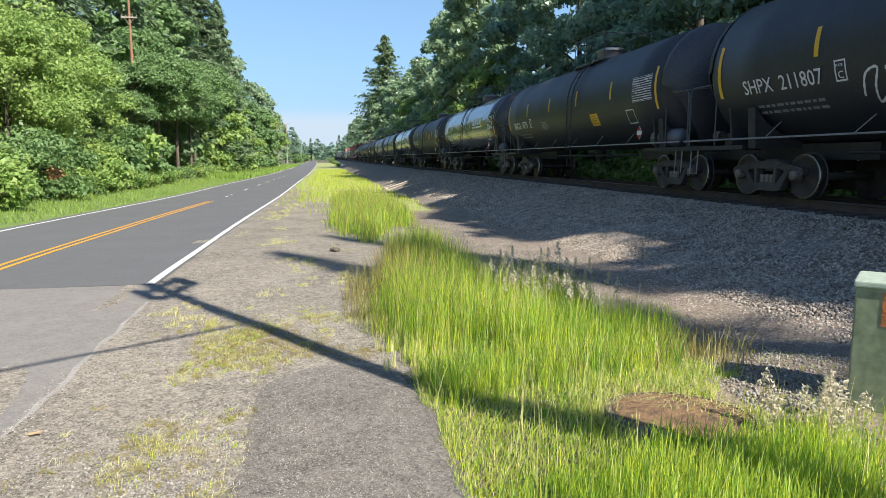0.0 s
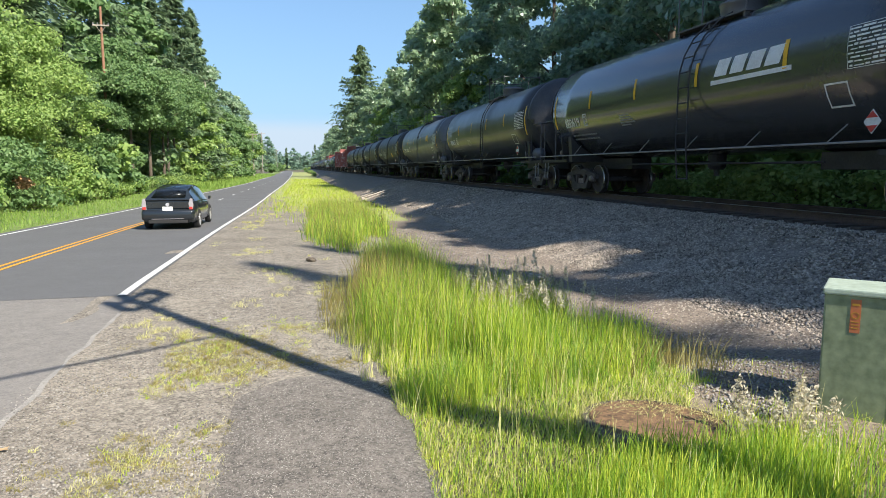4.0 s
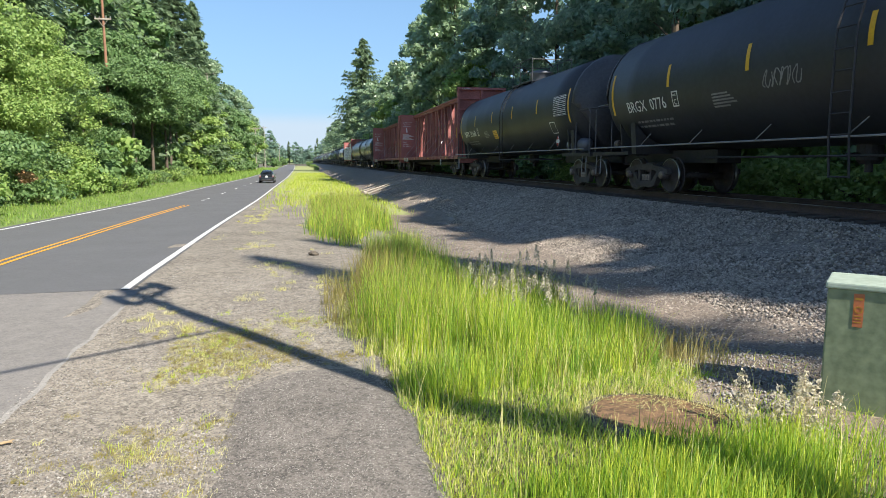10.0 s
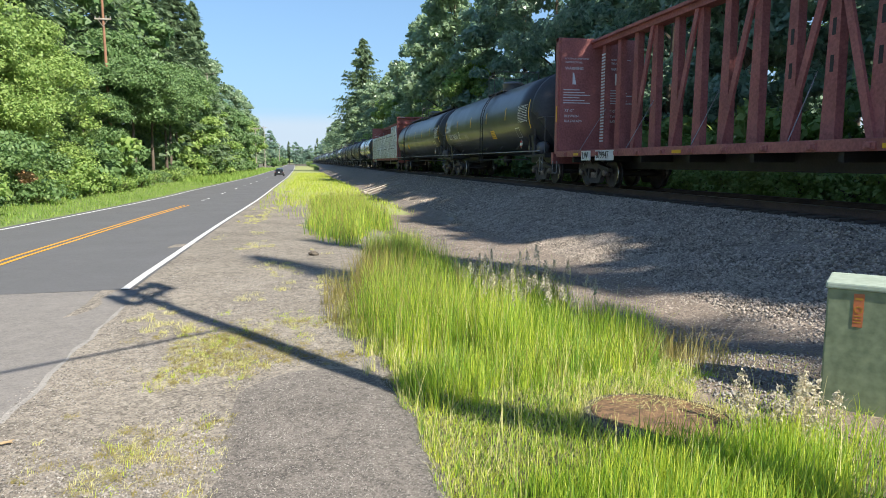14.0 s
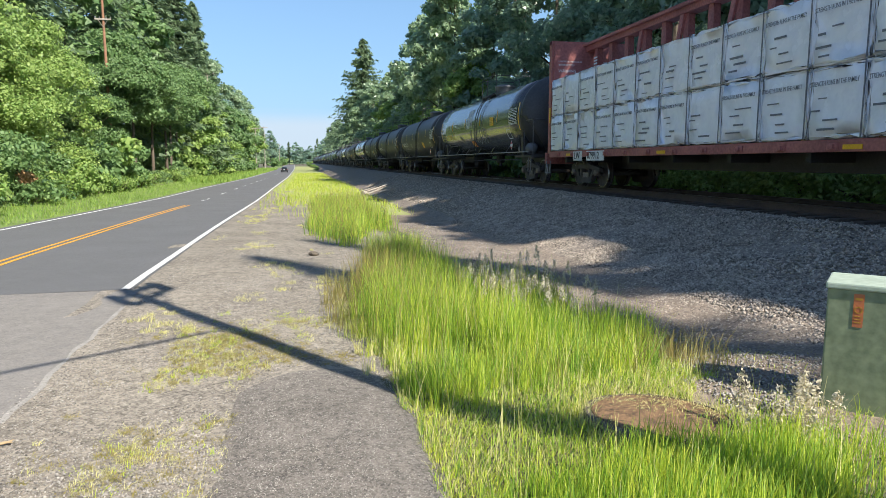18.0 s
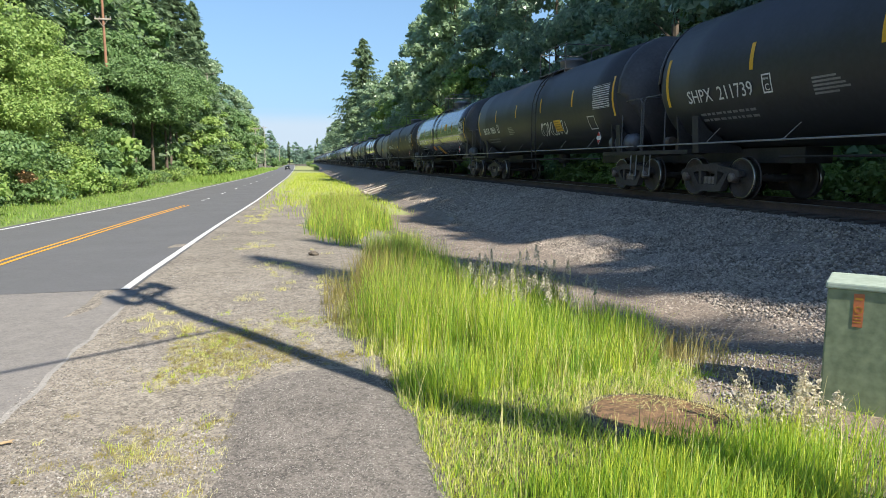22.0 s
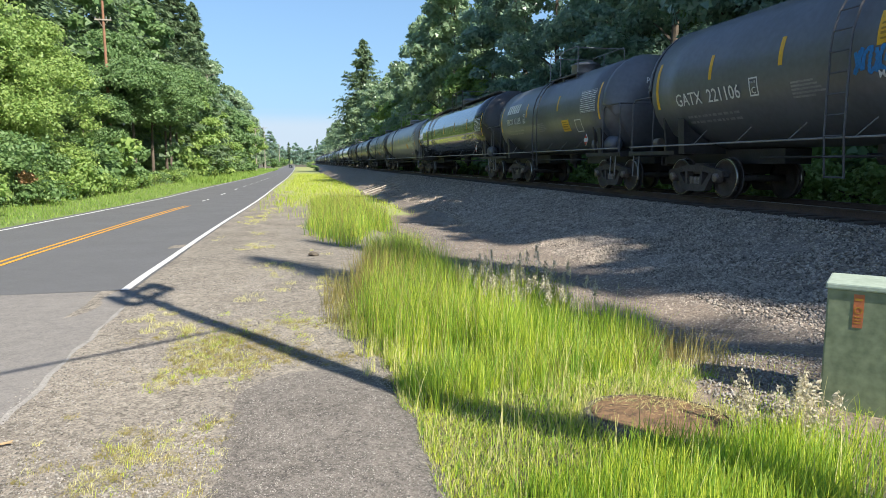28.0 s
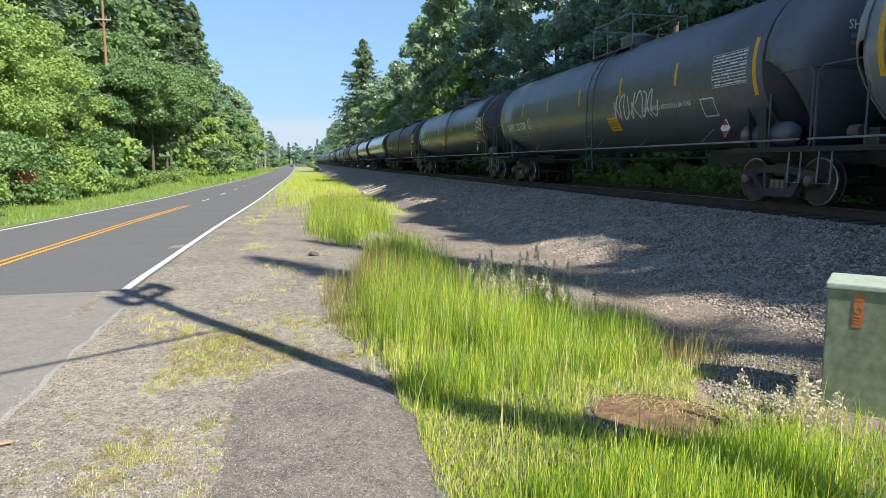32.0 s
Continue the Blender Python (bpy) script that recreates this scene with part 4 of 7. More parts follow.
    for yp, zp, wp, hp, mp, sk in sheets + list(stickers):
        pm = part("placard", patch(wp / 2, -wp / 2, zp, zp + hp, r, zc, 0.008, skew=sk), M[mp], car, "square yellow notice with fine print" if mp == "stripe_yellow" else "faded orange notice with fine print")
        pm.location[1] = yp
        bm = bmesh.new()
        for k in range(4):
            f0, f1 = (0.16 + k * 0.2), (0.24 + k * 0.2 + 0.03 * (k == 1))
            merge(bm, patch(wp * 0.42 + sk * f0, -wp * 0.42 + wp * 0.16 * (k % 2) + sk * f0, zp + hp * f0, zp + hp * f1, r, zc, 0.011, n=1))
        part("placard_print", bm, M["placard_ink"], pm)
    for seed, ys, zs, wy, hz, wd, ms in scrawls:
        part("graffiti", brush(scribble(seed), ys, zs, wy, hz, r, zc, wd), M[ms], car, "looping sprayed scrawl")
    # white panel of test dates, hollow square and hazard diamond at the front end
    yb = -span / 2 + 0.25
    bm = bmesh.new()
    rg = random.Random(int(abs(y0) * 10))
    for k in range(10):
        x = 0.0
        while x < 1.05:
            w = rg.uniform(0.06, 0.3)
            q = patch(x + min(w, 1.1 - x), x, 2.42 + k * 0.064, 2.42 + k * 0.064 + rg.uniform(0.018, 0.038), r, zc, n=1)
            merge(bm, q)
            x += w + 0.025
    for a, b, c, d in ((-0.02, 1.12, 2.39, 2.40), (-0.02, 1.12, 3.05, 3.06), (-0.02, -0.01, 2.39, 3.06), (1.11, 1.12, 2.39, 3.06)):
        merge(bm, patch(b, a, c, d, r, zc, n=3))
    ob = part("test_panel", bm, M["paint_white"], car, "white stencilled panel of small print")
    ob.location[1] = yb
    bm = bmesh.new()
    for a, b, c, d in ((0, 0.03, 0, 0.4), (0.47, 0.5, 0, 0.4), (0, 0.5, 0, 0.03), (0, 0.5, 0.37, 0.4)):
        q = patch(-a, -b, 1.82 + c, 1.82 + d, r, zc, n=2)
        merge(bm, q)
    ob = part("hollow_square", bm, M["paint_white"], car, "white painted hollow square")
    ob.location[1] = -span / 2 + 1.9
    bm = bmesh.new()
    prism(bm, [(0, -0.19), (0.16, 0), (0, 0.19), (-0.16, 0)], "x", -r - 0.035, -r - 0.025)
    dm = part("hazard_diamond", bm, M["paint_white"], car, "white and red hazard diamond on a bracket")
    dm.location = (0, -span / 2 + 0.75, 1.52)
    for q in (-1, 1):
        bm = bmesh.new()
        prism(bm, [(-0.105, q * 0.06), (0.105, q * 0.06), (0, q * 0.165)], "x", -r - 0.045, -r - 0.034)
        part("red_triangle", bm, M["paint_red"], dm, "red painted triangle")
    bm = bmesh.new()
    for k in range(5):
        q = patch(0.0, -0.55 - 0.25 * ((k * 3) % 4) / 3, 1.98 + k * 0.065, 2.015 + k * 0.065, r, zc, n=1)
        merge(bm, q)
    ob = part("notice_print", bm, M["paint_grey"], car, "faint stencilled lines of notices")
    ob["kind"] = "stuff"
    ob.location[1] = span / 2 - 4.6
    if words:
        letter(words, 0.17, car, -span / 2 + 4.4, 2.12, r, zc, WM, "white stencilled words")
    if logo == "swoosh":
        bm = bmesh.new()
        for k in range(4):
            q = patch(-k * 0.52, -k * 0.52 - 0.42, 2.72, 3.06, r, zc, n=2, skew=-0.12)
            merge(bm, q)
        q = patch(0.1, -2.3, 2.56, 2.65, r, zc, n=1)
        merge(bm, q)
        ob = part("logo", bm, WM, car, "white slanted block emblem")
        ob.location[1] = -span / 2 + 4.9
    if logo == "bar":
        bm = bmesh.new()
        for k in range(6):
            q = patch(-k * 0.27, -k * 0.27 - 0.21, logo_z, logo_z + 0.36, r, zc, n=2, skew=-0.08)
            merge(bm, q)
        ob = part("logo", bm, WM, car, "white slanted block emblem")
        ob.location[1] = span / 2 - 0.75
    if tag:
        mt = {1: "paint_white", 2: "paint_grey", 3: "paint_blue", 4: "paint_white"}[tag % 10]
        part("graffiti", brush(scribble(tag * 13 + int(y0)), span / 2 - tag_at * span, tag_z, 2.3 if tag < 10 else 3.6, 0.62 if tag < 10 else 0.8, r, zc, 0.022), M[mt], car, "looping sprayed scrawl")
    return car


def centerbeam_car(y0, span, number="", loaded=False, label=""):
    """A bulkhead flat car with a truss down its middle."""
    hl = span / 2
    end = hl + 0.45
    R = M["freight_red"]
    car = tagged(new("centerbeam_car"), label, "flat car", "cars of the train")
    for s in (-1, 1):
        add_truck(car, s * (hl - 2.3))
    bm = bmesh.new()
    box(bm, -1.40, -hl, 1.02, 1.40, hl, 1.12)
    for s in (-1, 1):
        box(bm, s * 1.40 - 0.05, -hl, 0.98, s * 1.40 + 0.05, hl, 1.19, 0.01)
    for s in (-1, 1):
        box(bm, -1.42, s * end - 0.08, 0.75, 1.42, s * end + 0.08, 1.15)
    part("deck", bm, R, car)
    bm = bmesh.new()
    box(bm, -0.35, -end, 0.60, 0.35, end, 1.015)
    for k in range(10):
        box(bm, -1.3, -hl + 1.2 + k * (span - 2.4) / 9 - 0.06, 0.80, 1.3, -hl + 1.2 + k * (span - 2.4) / 9 + 0.06, 1.015)
    part("centre_sill", bm, M["frame_black"], car, "dark steel sill and cross bearers under the deck")
    bm = bmesh.new()
    box(bm, -0.035, -0.12, -0.05, 0.02, 0.12, 0.07, 0.01)
    box(bm, -0.07, -0.05, -0.03, 0.0, 0.05, 0.05, 0.01)
    winch = mesh_of("strap_winch", bm, M["freight_red"])
    for k in range(18):
        put("strap_winch", winch, car, (-1.45, -hl + 0.9 + (span - 1.8) * k / 17, 1.06))
    for s in (-1, 1):
        bm = bmesh.new()
        yb = s * (hl - 0.07)
        box(bm, -1.38, yb - 0.05, 1.12, 1.38, yb + 0.05, 5.02, 0.012)
        o = s * 0.13
        wall = part("bulkhead", bm, R, car)
        for z in (1.45, 2.05, 2.65, 3.25, 3.85, 4.45):
            bm = bmesh.new()
            box(bm, -1.36, yb + o - 0.1, z - 0.05, 1.36, yb + o + 0.1, z + 0.05)
            part("rib", bm, R, wall)
        for x in (-1.38, 0, 1.38):
            bm = bmesh.new()
            box(bm, x - 0.07, yb + o - 0.11, 1.1, x + 0.07, yb + o + 0.11, 5.06)
            part("post", bm, R, wall)
        bm = bmesh.new()
        box(bm, -1.45, yb + o - 0.13, 4.94, 1.45, yb + o + 0.13, 5.08, 0.015)
        part("cap", bm, R, wall)
        bm = bmesh.new()
        box(bm, -1.48, yb - 0.02, 2.2, -1.47, yb + 0.08 * s, 2.75)
        part("end_reflector", bm, M["stripe_yellow"], car, "yellow reflective strip")
        if s < 0:
            me = text_mesh("CAUTION", 0.12)
            if not me.materials:
                me.materials.append(M["paint_white"])
            put("lettering", me, wall, (-1.2, yb + o - 0.136, 4.96), (math.pi / 2, 0, 0), "white stencilled word")
        if s > 0:
            for x0 in (-1.22, 0.38):
                for wds, z, size in (("LOADING & UNLOADING", 4.35, 0.075), ("INSTRUCTIONS", 4.22, 0.09), ("WARNING", 4.0, 0.14), ("73'-0\"", 2.55, 0.15), ("BETWEEN", 2.37, 0.12), ("BULKHEADS", 2.2, 0.12)):
                    me = text_mesh(wds, size)
                    if not me.materials:
                        me.materials.append(M["paint_white"])
                    t_ob = put("lettering", me, wall, (x0, yb - 0.056, z), (math.pi / 2, 0, 0), "white stencilled words")
                for k in range(6):
                    bm = bmesh.new()
                    box(bm, x0 - 0.05, yb - 0.058, 2.85 + k * 0.09, x0 + 0.95 - 0.2 * (k % 3), yb - 0.053, 2.88 + k * 0.09)
                    part("print_line", bm, M["paint_white"], wall)
                bm = bmesh.new()
                prism(bm, [(x0 + 0.28, 3.5), (x0 + 0.42, 3.5), (x0 + 0.33, 3.9), (x0 + 0.28, 3.9)], "y", yb - 0.058, yb - 0.053)
                part("print_emblem", bm, M["paint_white"], wall, "small white load diagram")
        bm = bmesh.new()
        lathe(bm, [(-0.35, 0), (-0.35, 0.1), (0.35, 0.1), (0.35, 0)], "x", 10, (0, s * (end + 0.25), 0.87))
        a, b = sorted((s * end, s * (end + 0.48)))
        box(bm, -0.11, a, 0.76, 0.11, b, 0.98, 0.03)
        part("coupler", bm, M["truck_brown"], car)
        bm = bmesh.new()
        for dy in (-0.2, 0.2):
            tube(bm, [(-1.42, s * (end - 0.3) + dy, 0.85), (-1.44, s * (end - 0.3) + dy, 0.42)], 0.018, 5)
        tube(bm, [(-1.44, s * (end - 0.3) - 0.2, 0.42), (-1.44, s * (end - 0.3) + 0.2, 0.42)], 0.018, 5)
        part("sill_step", bm, M["walk_rail"], car)
    # truss: top beam, columns and crossed braces
    bm = bmesh.new()
    box(bm, -0.30, -hl + 0.1, 4.90, 0.30, hl - 0.1, 5.0, 0.02)
    box(bm, -0.20, -hl + 0.1, 4.74, 0.20, hl - 0.1, 4.905)
    part("top_beam", bm, R, car)
    bays = 19
    step = (span - 1.6) / bays
    bm = bmesh.new()
    prism(bm, [(-0.19, 1.12), (0.19, 1.12), (0.16, 2.6), (0.11, 4.8), (-0.11, 4.8), (-0.16, 2.6)], "x", -0.10, 0.10)
    col = mesh_of("truss_column", bm, R)
    lean = {}
    for s in (-1, 1):
        bm = bmesh.new()
        prism(bm, [(-0.09, 1.15), (0.09, 1.15), (-s * step * 0.93 + 0.09, 4.75), (-s * step * 0.93 - 0.09, 4.75)], "x", -0.17, -0.102)
        lean[s] = mesh_of("truss_brace", bm, R)
    # nothing is cut: thin dark plates stand for the shade in the slots
    bm = bmesh.new()
    for z in (2.55, 3.25):
        prism(bm, [(-0.045, z), (0.045, z), (0.045, z + 0.32), (-0.045, z + 0.32)], "x", -0.106, -0.101)
    slot = mesh_of("column_slot", bm, M["frame_black"])
    for k in range(bays + 1):
        y = -hl + 0.8 + step * k
        put("truss_column", col, car, (0, y, 0))
        if 0 < k < bays and k % 2:
            put("truss_brace", lean[1 if y > 0 else -1], car, (0.0, y, 0), label="slanting brace of the truss")
        if 7 < k < 12:
            put("column_slot", slot, car, (0, y, 0), label="flat dark plates that stand for the column's shaded slots")
    # reflectors and white lettering
    for k in range(4):
        bm = bmesh.new()
        box(bm, -1.462, -0.2, 1.02, -1.452, 0.2, 1.10)
        q = part("reflector_strip", bm, M["stripe_yellow"], car, "yellow reflective strip on the deck edge")
        q.location[1] = -hl + 3.2 + (span - 5) * k / 3
    if number:
        for wds, off, w in (("LW", 2.3, 0.62), (number, 3.33, 1.18)):
            bm = bmesh.new()
            box(bm, -1.466, -w, 0.86, -1.446, 0.06, 1.16)
            q = part("number_board", bm, M["paint_white"], car, "white painted board with black figures")
            q.location[1] = hl - off
            letter(wds, 0.30, car, hl - off - 0.03, 0.92, 1, 1, M["frame_black"], flat=-1.475, narrow=0.95)
    bm = bmesh.new()
    for a, b, c, d in ((-0.16, 0.16, 0.52, 0.55), (-0.16, 0.16, 0.90, 0.93), (-0.16, -0.13, 0.52, 0.93), (0.13, 0.16, 0.52, 0.93)):
        box(bm, -1.472, a, c, -1.462, b, d)
    for k in range(3):
        box(bm, -1.470, -0.09, 0.62 + k * 0.09, -1.464, 0.09, 0.65 + k * 0.09)
    q = part("inspection_plate", bm, M["paint_white"], car, "small white-framed plate under the deck edge")
    q.location = (0, -hl * 0.6, 0.08)
    bm = bmesh.new()
    box(bm, -1.462, -0.16, 0.52, -1.440, 0.16, 0.93)
    part("backing", bm, M["frame_black"], q)
    bm = bmesh.new()
    for k in range(30):
        box(bm, -0.145, hl - 1.0, 1.5 + k * 0.1, -0.14, hl - 0.72, 1.555 + k * 0.1)
    part("column_print", bm, M["paint_white"], car, "column of faded white print")
    for k in range(7):
        bm = bmesh.new()
        tube(bm, [(-1.44, 0, 1.15), (-0.12, 0.9, 2.6)], 0.012, 4)
        q = part("tie_cable", bm, M["galvanised"], car, "slack steel tie-down cable")
        q.location[1] = -hl + 2.0 + k * (span - 4) / 6
    CARS.append((car, y0))
    if loaded:
        wrap_packs(car, y0, hl)
    return car


def wrap_packs(car, y0, hl):
    """Film-wrapped lumber packs in two tiers along both sides; each is a thing that rides on the deck."""
    cols = 18
    w = (2 * hl - 0.34) / cols
    rg = random.Random(5)
    for tier, (z0, z1) in enumerate(((1.22, 2.42), (2.46, 3.68))):
        for k in range(cols):
            for s in (-1, 1):
                hi = z1 + (0.58 if tier == 1 and k < 3 else 0.0)
                bm = bmesh.new()
                a, b = sorted((s * 0.24, s * (1.46 + rg.uniform(-0.02, 0.02))))
                box(bm, a, -w / 2 + 0.006, z0, b, w / 2 - 0.006, hi, 0.05)
                bmesh.ops.subdivide_edges(bm, edges=bm.edges[:], cuts=3, use_grid_fill=True)
                for v in bm.verts:
                    v.co += Vector((rg.uniform(-1, 1), rg.uniform(-0.5, 0.5), rg.uniform(-1, 1))) * 0.036
                pack = part("lumber_pack", bm, M["wrap"], None, smooth=True)
                tagged(pack, "lumber pack in crumpled white plastic wrap with print", "lumber", "packs on the flat car")
                if s < 0:
                    bm = bmesh.new()
                    for q in range(4):
                        zz = z0 + 0.16 + q * 0.16 + rg.uniform(-0.05, 0.05)
                        yy = w / 2 - rg.uniform(0.1, 0.5)
                        box(bm, -1.512, yy - rg.uniform(0.15, 0.5), zz, -1.500, yy, zz + rg.uniform(0.018, 0.045))
                    part("wrap_print", bm, M["wrap_ink"], pack, "dark printed lines")
                    if (k * 7 + tier * 3) % 5:
                        letter("STRENGTH RUNS IN THE FAMILY", 0.115, pack, w / 2 - 0.06, z0 + 0.88, 1, 1, M["wrap_ink"], flat=-1.518, narrow=0.62)
                    bm = bmesh.new()
                    for yy in (-w / 2 + 0.05,):
                        box(bm, -1.502, yy - 0.011, z0 - 0.01, -1.490, yy + 0.011, hi + 0.01)
                        box(bm, -1.49, yy - 0.007, hi + 0.022, -0.25, yy + 0.007, hi + 0.03)
                    part("strap", bm, M["wrap_ink"], pack)
                    if tier == 0:
                        bm = bmesh.new()
                        for yy in (-w / 3, w / 3):
                            box(bm, -1.36, yy - 0.045, 1.12, -0.25, yy + 0.045, 1.22)
                        part("bearer", bm, M["lumber"], pack, "wooden bearer")
                PACKS.append((pack, y0, -hl + 0.17 + w * (k + 0.5)))


CARS, PACKS = [], []
# middle of each car at the start, its length between end strips, and its look
TABLE = [
    (6.0, 14.7, "black_matte", dict(marks="SHPX 211807", tag=1, tag_at=0.27)),
    (23.35, 14.2, "black_matte", dict(marks="BRGX 0779")),
    (40.6, 14.1, "black_gloss", dict(logo="swoosh", marks="880622", head="black_matte", ladder=0.5, top_at=-0.3, placard=False)),
    (58.3, 14.6, "black_matte", dict(marks="BRGX 0782", placard_z=2.45, ladder=0.2, scrawls=((4, 4.6, 1.75, 2.6, 0.55, 0.03, "paint_teal"),))),
    (75.9, 13.9, "black_gloss", dict(logo="swoosh", marks="880619", placard=False)),
    (93.1, 14.1, "black_satin", dict(marks="880635", placard=False)),
    (111.0, 14.5, "dark_grey", dict(marks="TCBX 286060", mark_mat="paint_white", placard=-3.9, placard_z=2.68, ladder=-0.9, head="dark_grey")),
    (129.1, 14.8, "black_matte", dict(marks="BRGX 639", scrawls=((7, 3.9, 1.75, 2.4, 0.85, 0.022, "paint_white"),))),
    (147.3, 15.1, "black_matte", dict(marks="SHPX 211689", placard=1.2)),
    (165.1, 14.6, "black_matte", dict(marks="BRGX 0776", scrawls=((9, 1.0, 2.2, 1.0, 0.36, 0.014, "paint_grey"),))),
    (183.3, 15.3, "black_matte", dict(marks="SHPX 211648", placard=1.25, ladder=-0.4)),
    (204.4, 23.0, "flat", dict(number="879909")),
    (228.9, 23.0, "flat", dict(number="879947")),
    (250.4, 15.4, "black_satin", dict(marks="TILX 290566", placard=-2.4)),
    (269.8, 18.4, "black_satin", dict(marks="UTLX 955030", mark_mat="paint_yellow", placard=3.9, top="long", ladder=5.0, strips=7)),
    (292.9, 22.8, "loaded", dict(number="879912")),
    (314.9, 15.3, "black_gloss", dict(marks="TILX 728011", tag=12, tag_at=0.45, placard=-3.7, placard_z=2.5, mark_mat="paint_yellow", scrawls=((3, 1.2, 2.5, 1.3, 1.1, 0.025, "paint_white"),), ladder=-1.3, stickers=((0.5, 1.62, 0.62, 0.3, "paint_orange", 0.0),))),
    (332.9, 14.7, "black_matte", dict(marks="BRGX 852", scrawls=((6, 6.3, 1.85, 3.2, 0.3, 0.022, "paint_grey"), (12, 0.2, 1.7, 1.3, 0.7, 0.02, "paint_grey")))),
    (351.3, 15.3, "black_matte", dict(marks="SHPX 211739", placard=False, ladder=-0.4)),
    (369.2, 14.7, "black_matte", dict(marks="BRGX 0859", scrawls=((11, -1.2, 1.75, 2.4, 0.5, 0.022, "paint_white"),))),
    (387.5, 15.3, "black_gloss", dict(marks="TILX 729110", placard=-2.9, placard_z=2.72, ladder=0.6, head="black_satin", stickers=((0.05, 1.38, 0.75, 0.5, "stripe_yellow", 0.3), (1.95, 1.62, 0.75, 0.26, "paint_orange", 0.0)))),
    (405.6, 15.3, "brownish_black", dict(marks="SHPX 211671", placard=1.0, ladder=-0.85, head="brownish_black")),
    (420.4, 10.2, "light_grey", dict(strips=4, placard=-0.5, r=1.45, zc=2.57, stripe="stripe_yellow", head="light_grey", top="rail", rail="walk_rail")),
    (434.1, 11.2, "black_mirror", dict(strips=4, logo="bar", logo_z=2.7, marks="", placard=False, r=1.5, zc=2.62)),
    (447.7, 10.9, "dark_grey", dict(strips=6, marks="GATX 221106", scrawls=((14, -0.6, 2.2, 1.1, 0.42, 0.035, "paint_blue"),), words="MOLTEN SULFUR", head="dark_grey", r=1.52, zc=2.64, ladder=-0.45, placard=-1.35, placard_z=2.62)),
    (461.7, 10.0, "dark_grey", dict(strips=4, logo="bar", logo_z=2.86, mark_z=2.40, mark_size=0.36, marks="PROX 61135", head="dark_grey", r=1.45, zc=2.57, placard=-2.3, ladder=0.3)),
    (478.8, 18.0, "black_mirror", dict(marks="IARX 215270", tag=2, tag_at=0.78, top="long", ladder=4.6, strips=7, placard=False, words="NON-ODORIZED")),
    (499.0, 17.6, "mid_grey", dict(marks="UTLX 950059", mark_mat="paint_yellow", head="mid_grey", top="rail", top_at=0.0, ladder=3.65, strips=7, placard=-4.75, placard_z=2.0, scrawls=((15, -5.6, 2.5, 1.1, 0.2, 0.009, "frame_black"),))),
    (519.1, 16.8, "dark_grey", dict(marks="SHPX 221758", scrawls=((21, -2.3, 1.95, 2.5, 0.75, 0.022, "paint_white"),), placard=-2.1, placard_z=1.72, strips=7, words="LIQUEFIED PETROLEUM GAS", head="black_matte")),
    (539.8, 18.0, "black_satin", dict(marks="SHPX 221642", placard=1.0)),
    (560.5, 17.4, "black_matte", dict(marks="SHPX 221711", placard=0.5)),
]
LOOK = {
    "black_matte": "matte black tank car with yellow reflective strips and white lettering",
    "black_satin": "black tank car with a dull sheen and yellow strips",
    "black_mirror": "highly polished black tank car that mirrors trees and sky",
    "black_gloss": "glossy black tank car that mirrors trees and sky",
    "dark_grey": "dust-dulled dark grey tank car with yellow strips",
    "mid_grey": "plain grey tank car with a railed top platform",
    "light_grey": "short pale grey tank car with a railed top platform",
    "brownish_black": "brownish black weathered tank car with yellow strips",
}
for yc, span, paint, extra in TABLE:
    if paint == "flat":
        centerbeam_car(yc, span, label="empty red-brown flat car with end bulkheads and a middle truss", **extra)
    elif paint == "loaded":
        centerbeam_car(yc, span, label="red-brown flat car stacked with white-wrapped lumber", loaded=True, **extra)
    else:
        CARS.append((tank_car(yc, span, paint, label=LOOK[paint], **extra), yc + 0.3))
rg = random.Random(11)
yc = 560.5 + 10.4
for k in range(22):
    paint = rg.choice(["black_matte", "black_matte", "black_satin", "black_gloss", "dark_grey", "mid_grey"])
    span = rg.choice([14.6, 15.2, 17.4])
    yc += span / 2 + 1.6
    CARS.append((tank_car(yc, span, paint, detail=False, label=LOOK[paint]), yc))
    yc += span / 2 + 1.6

# ---- trees and undergrowth ----


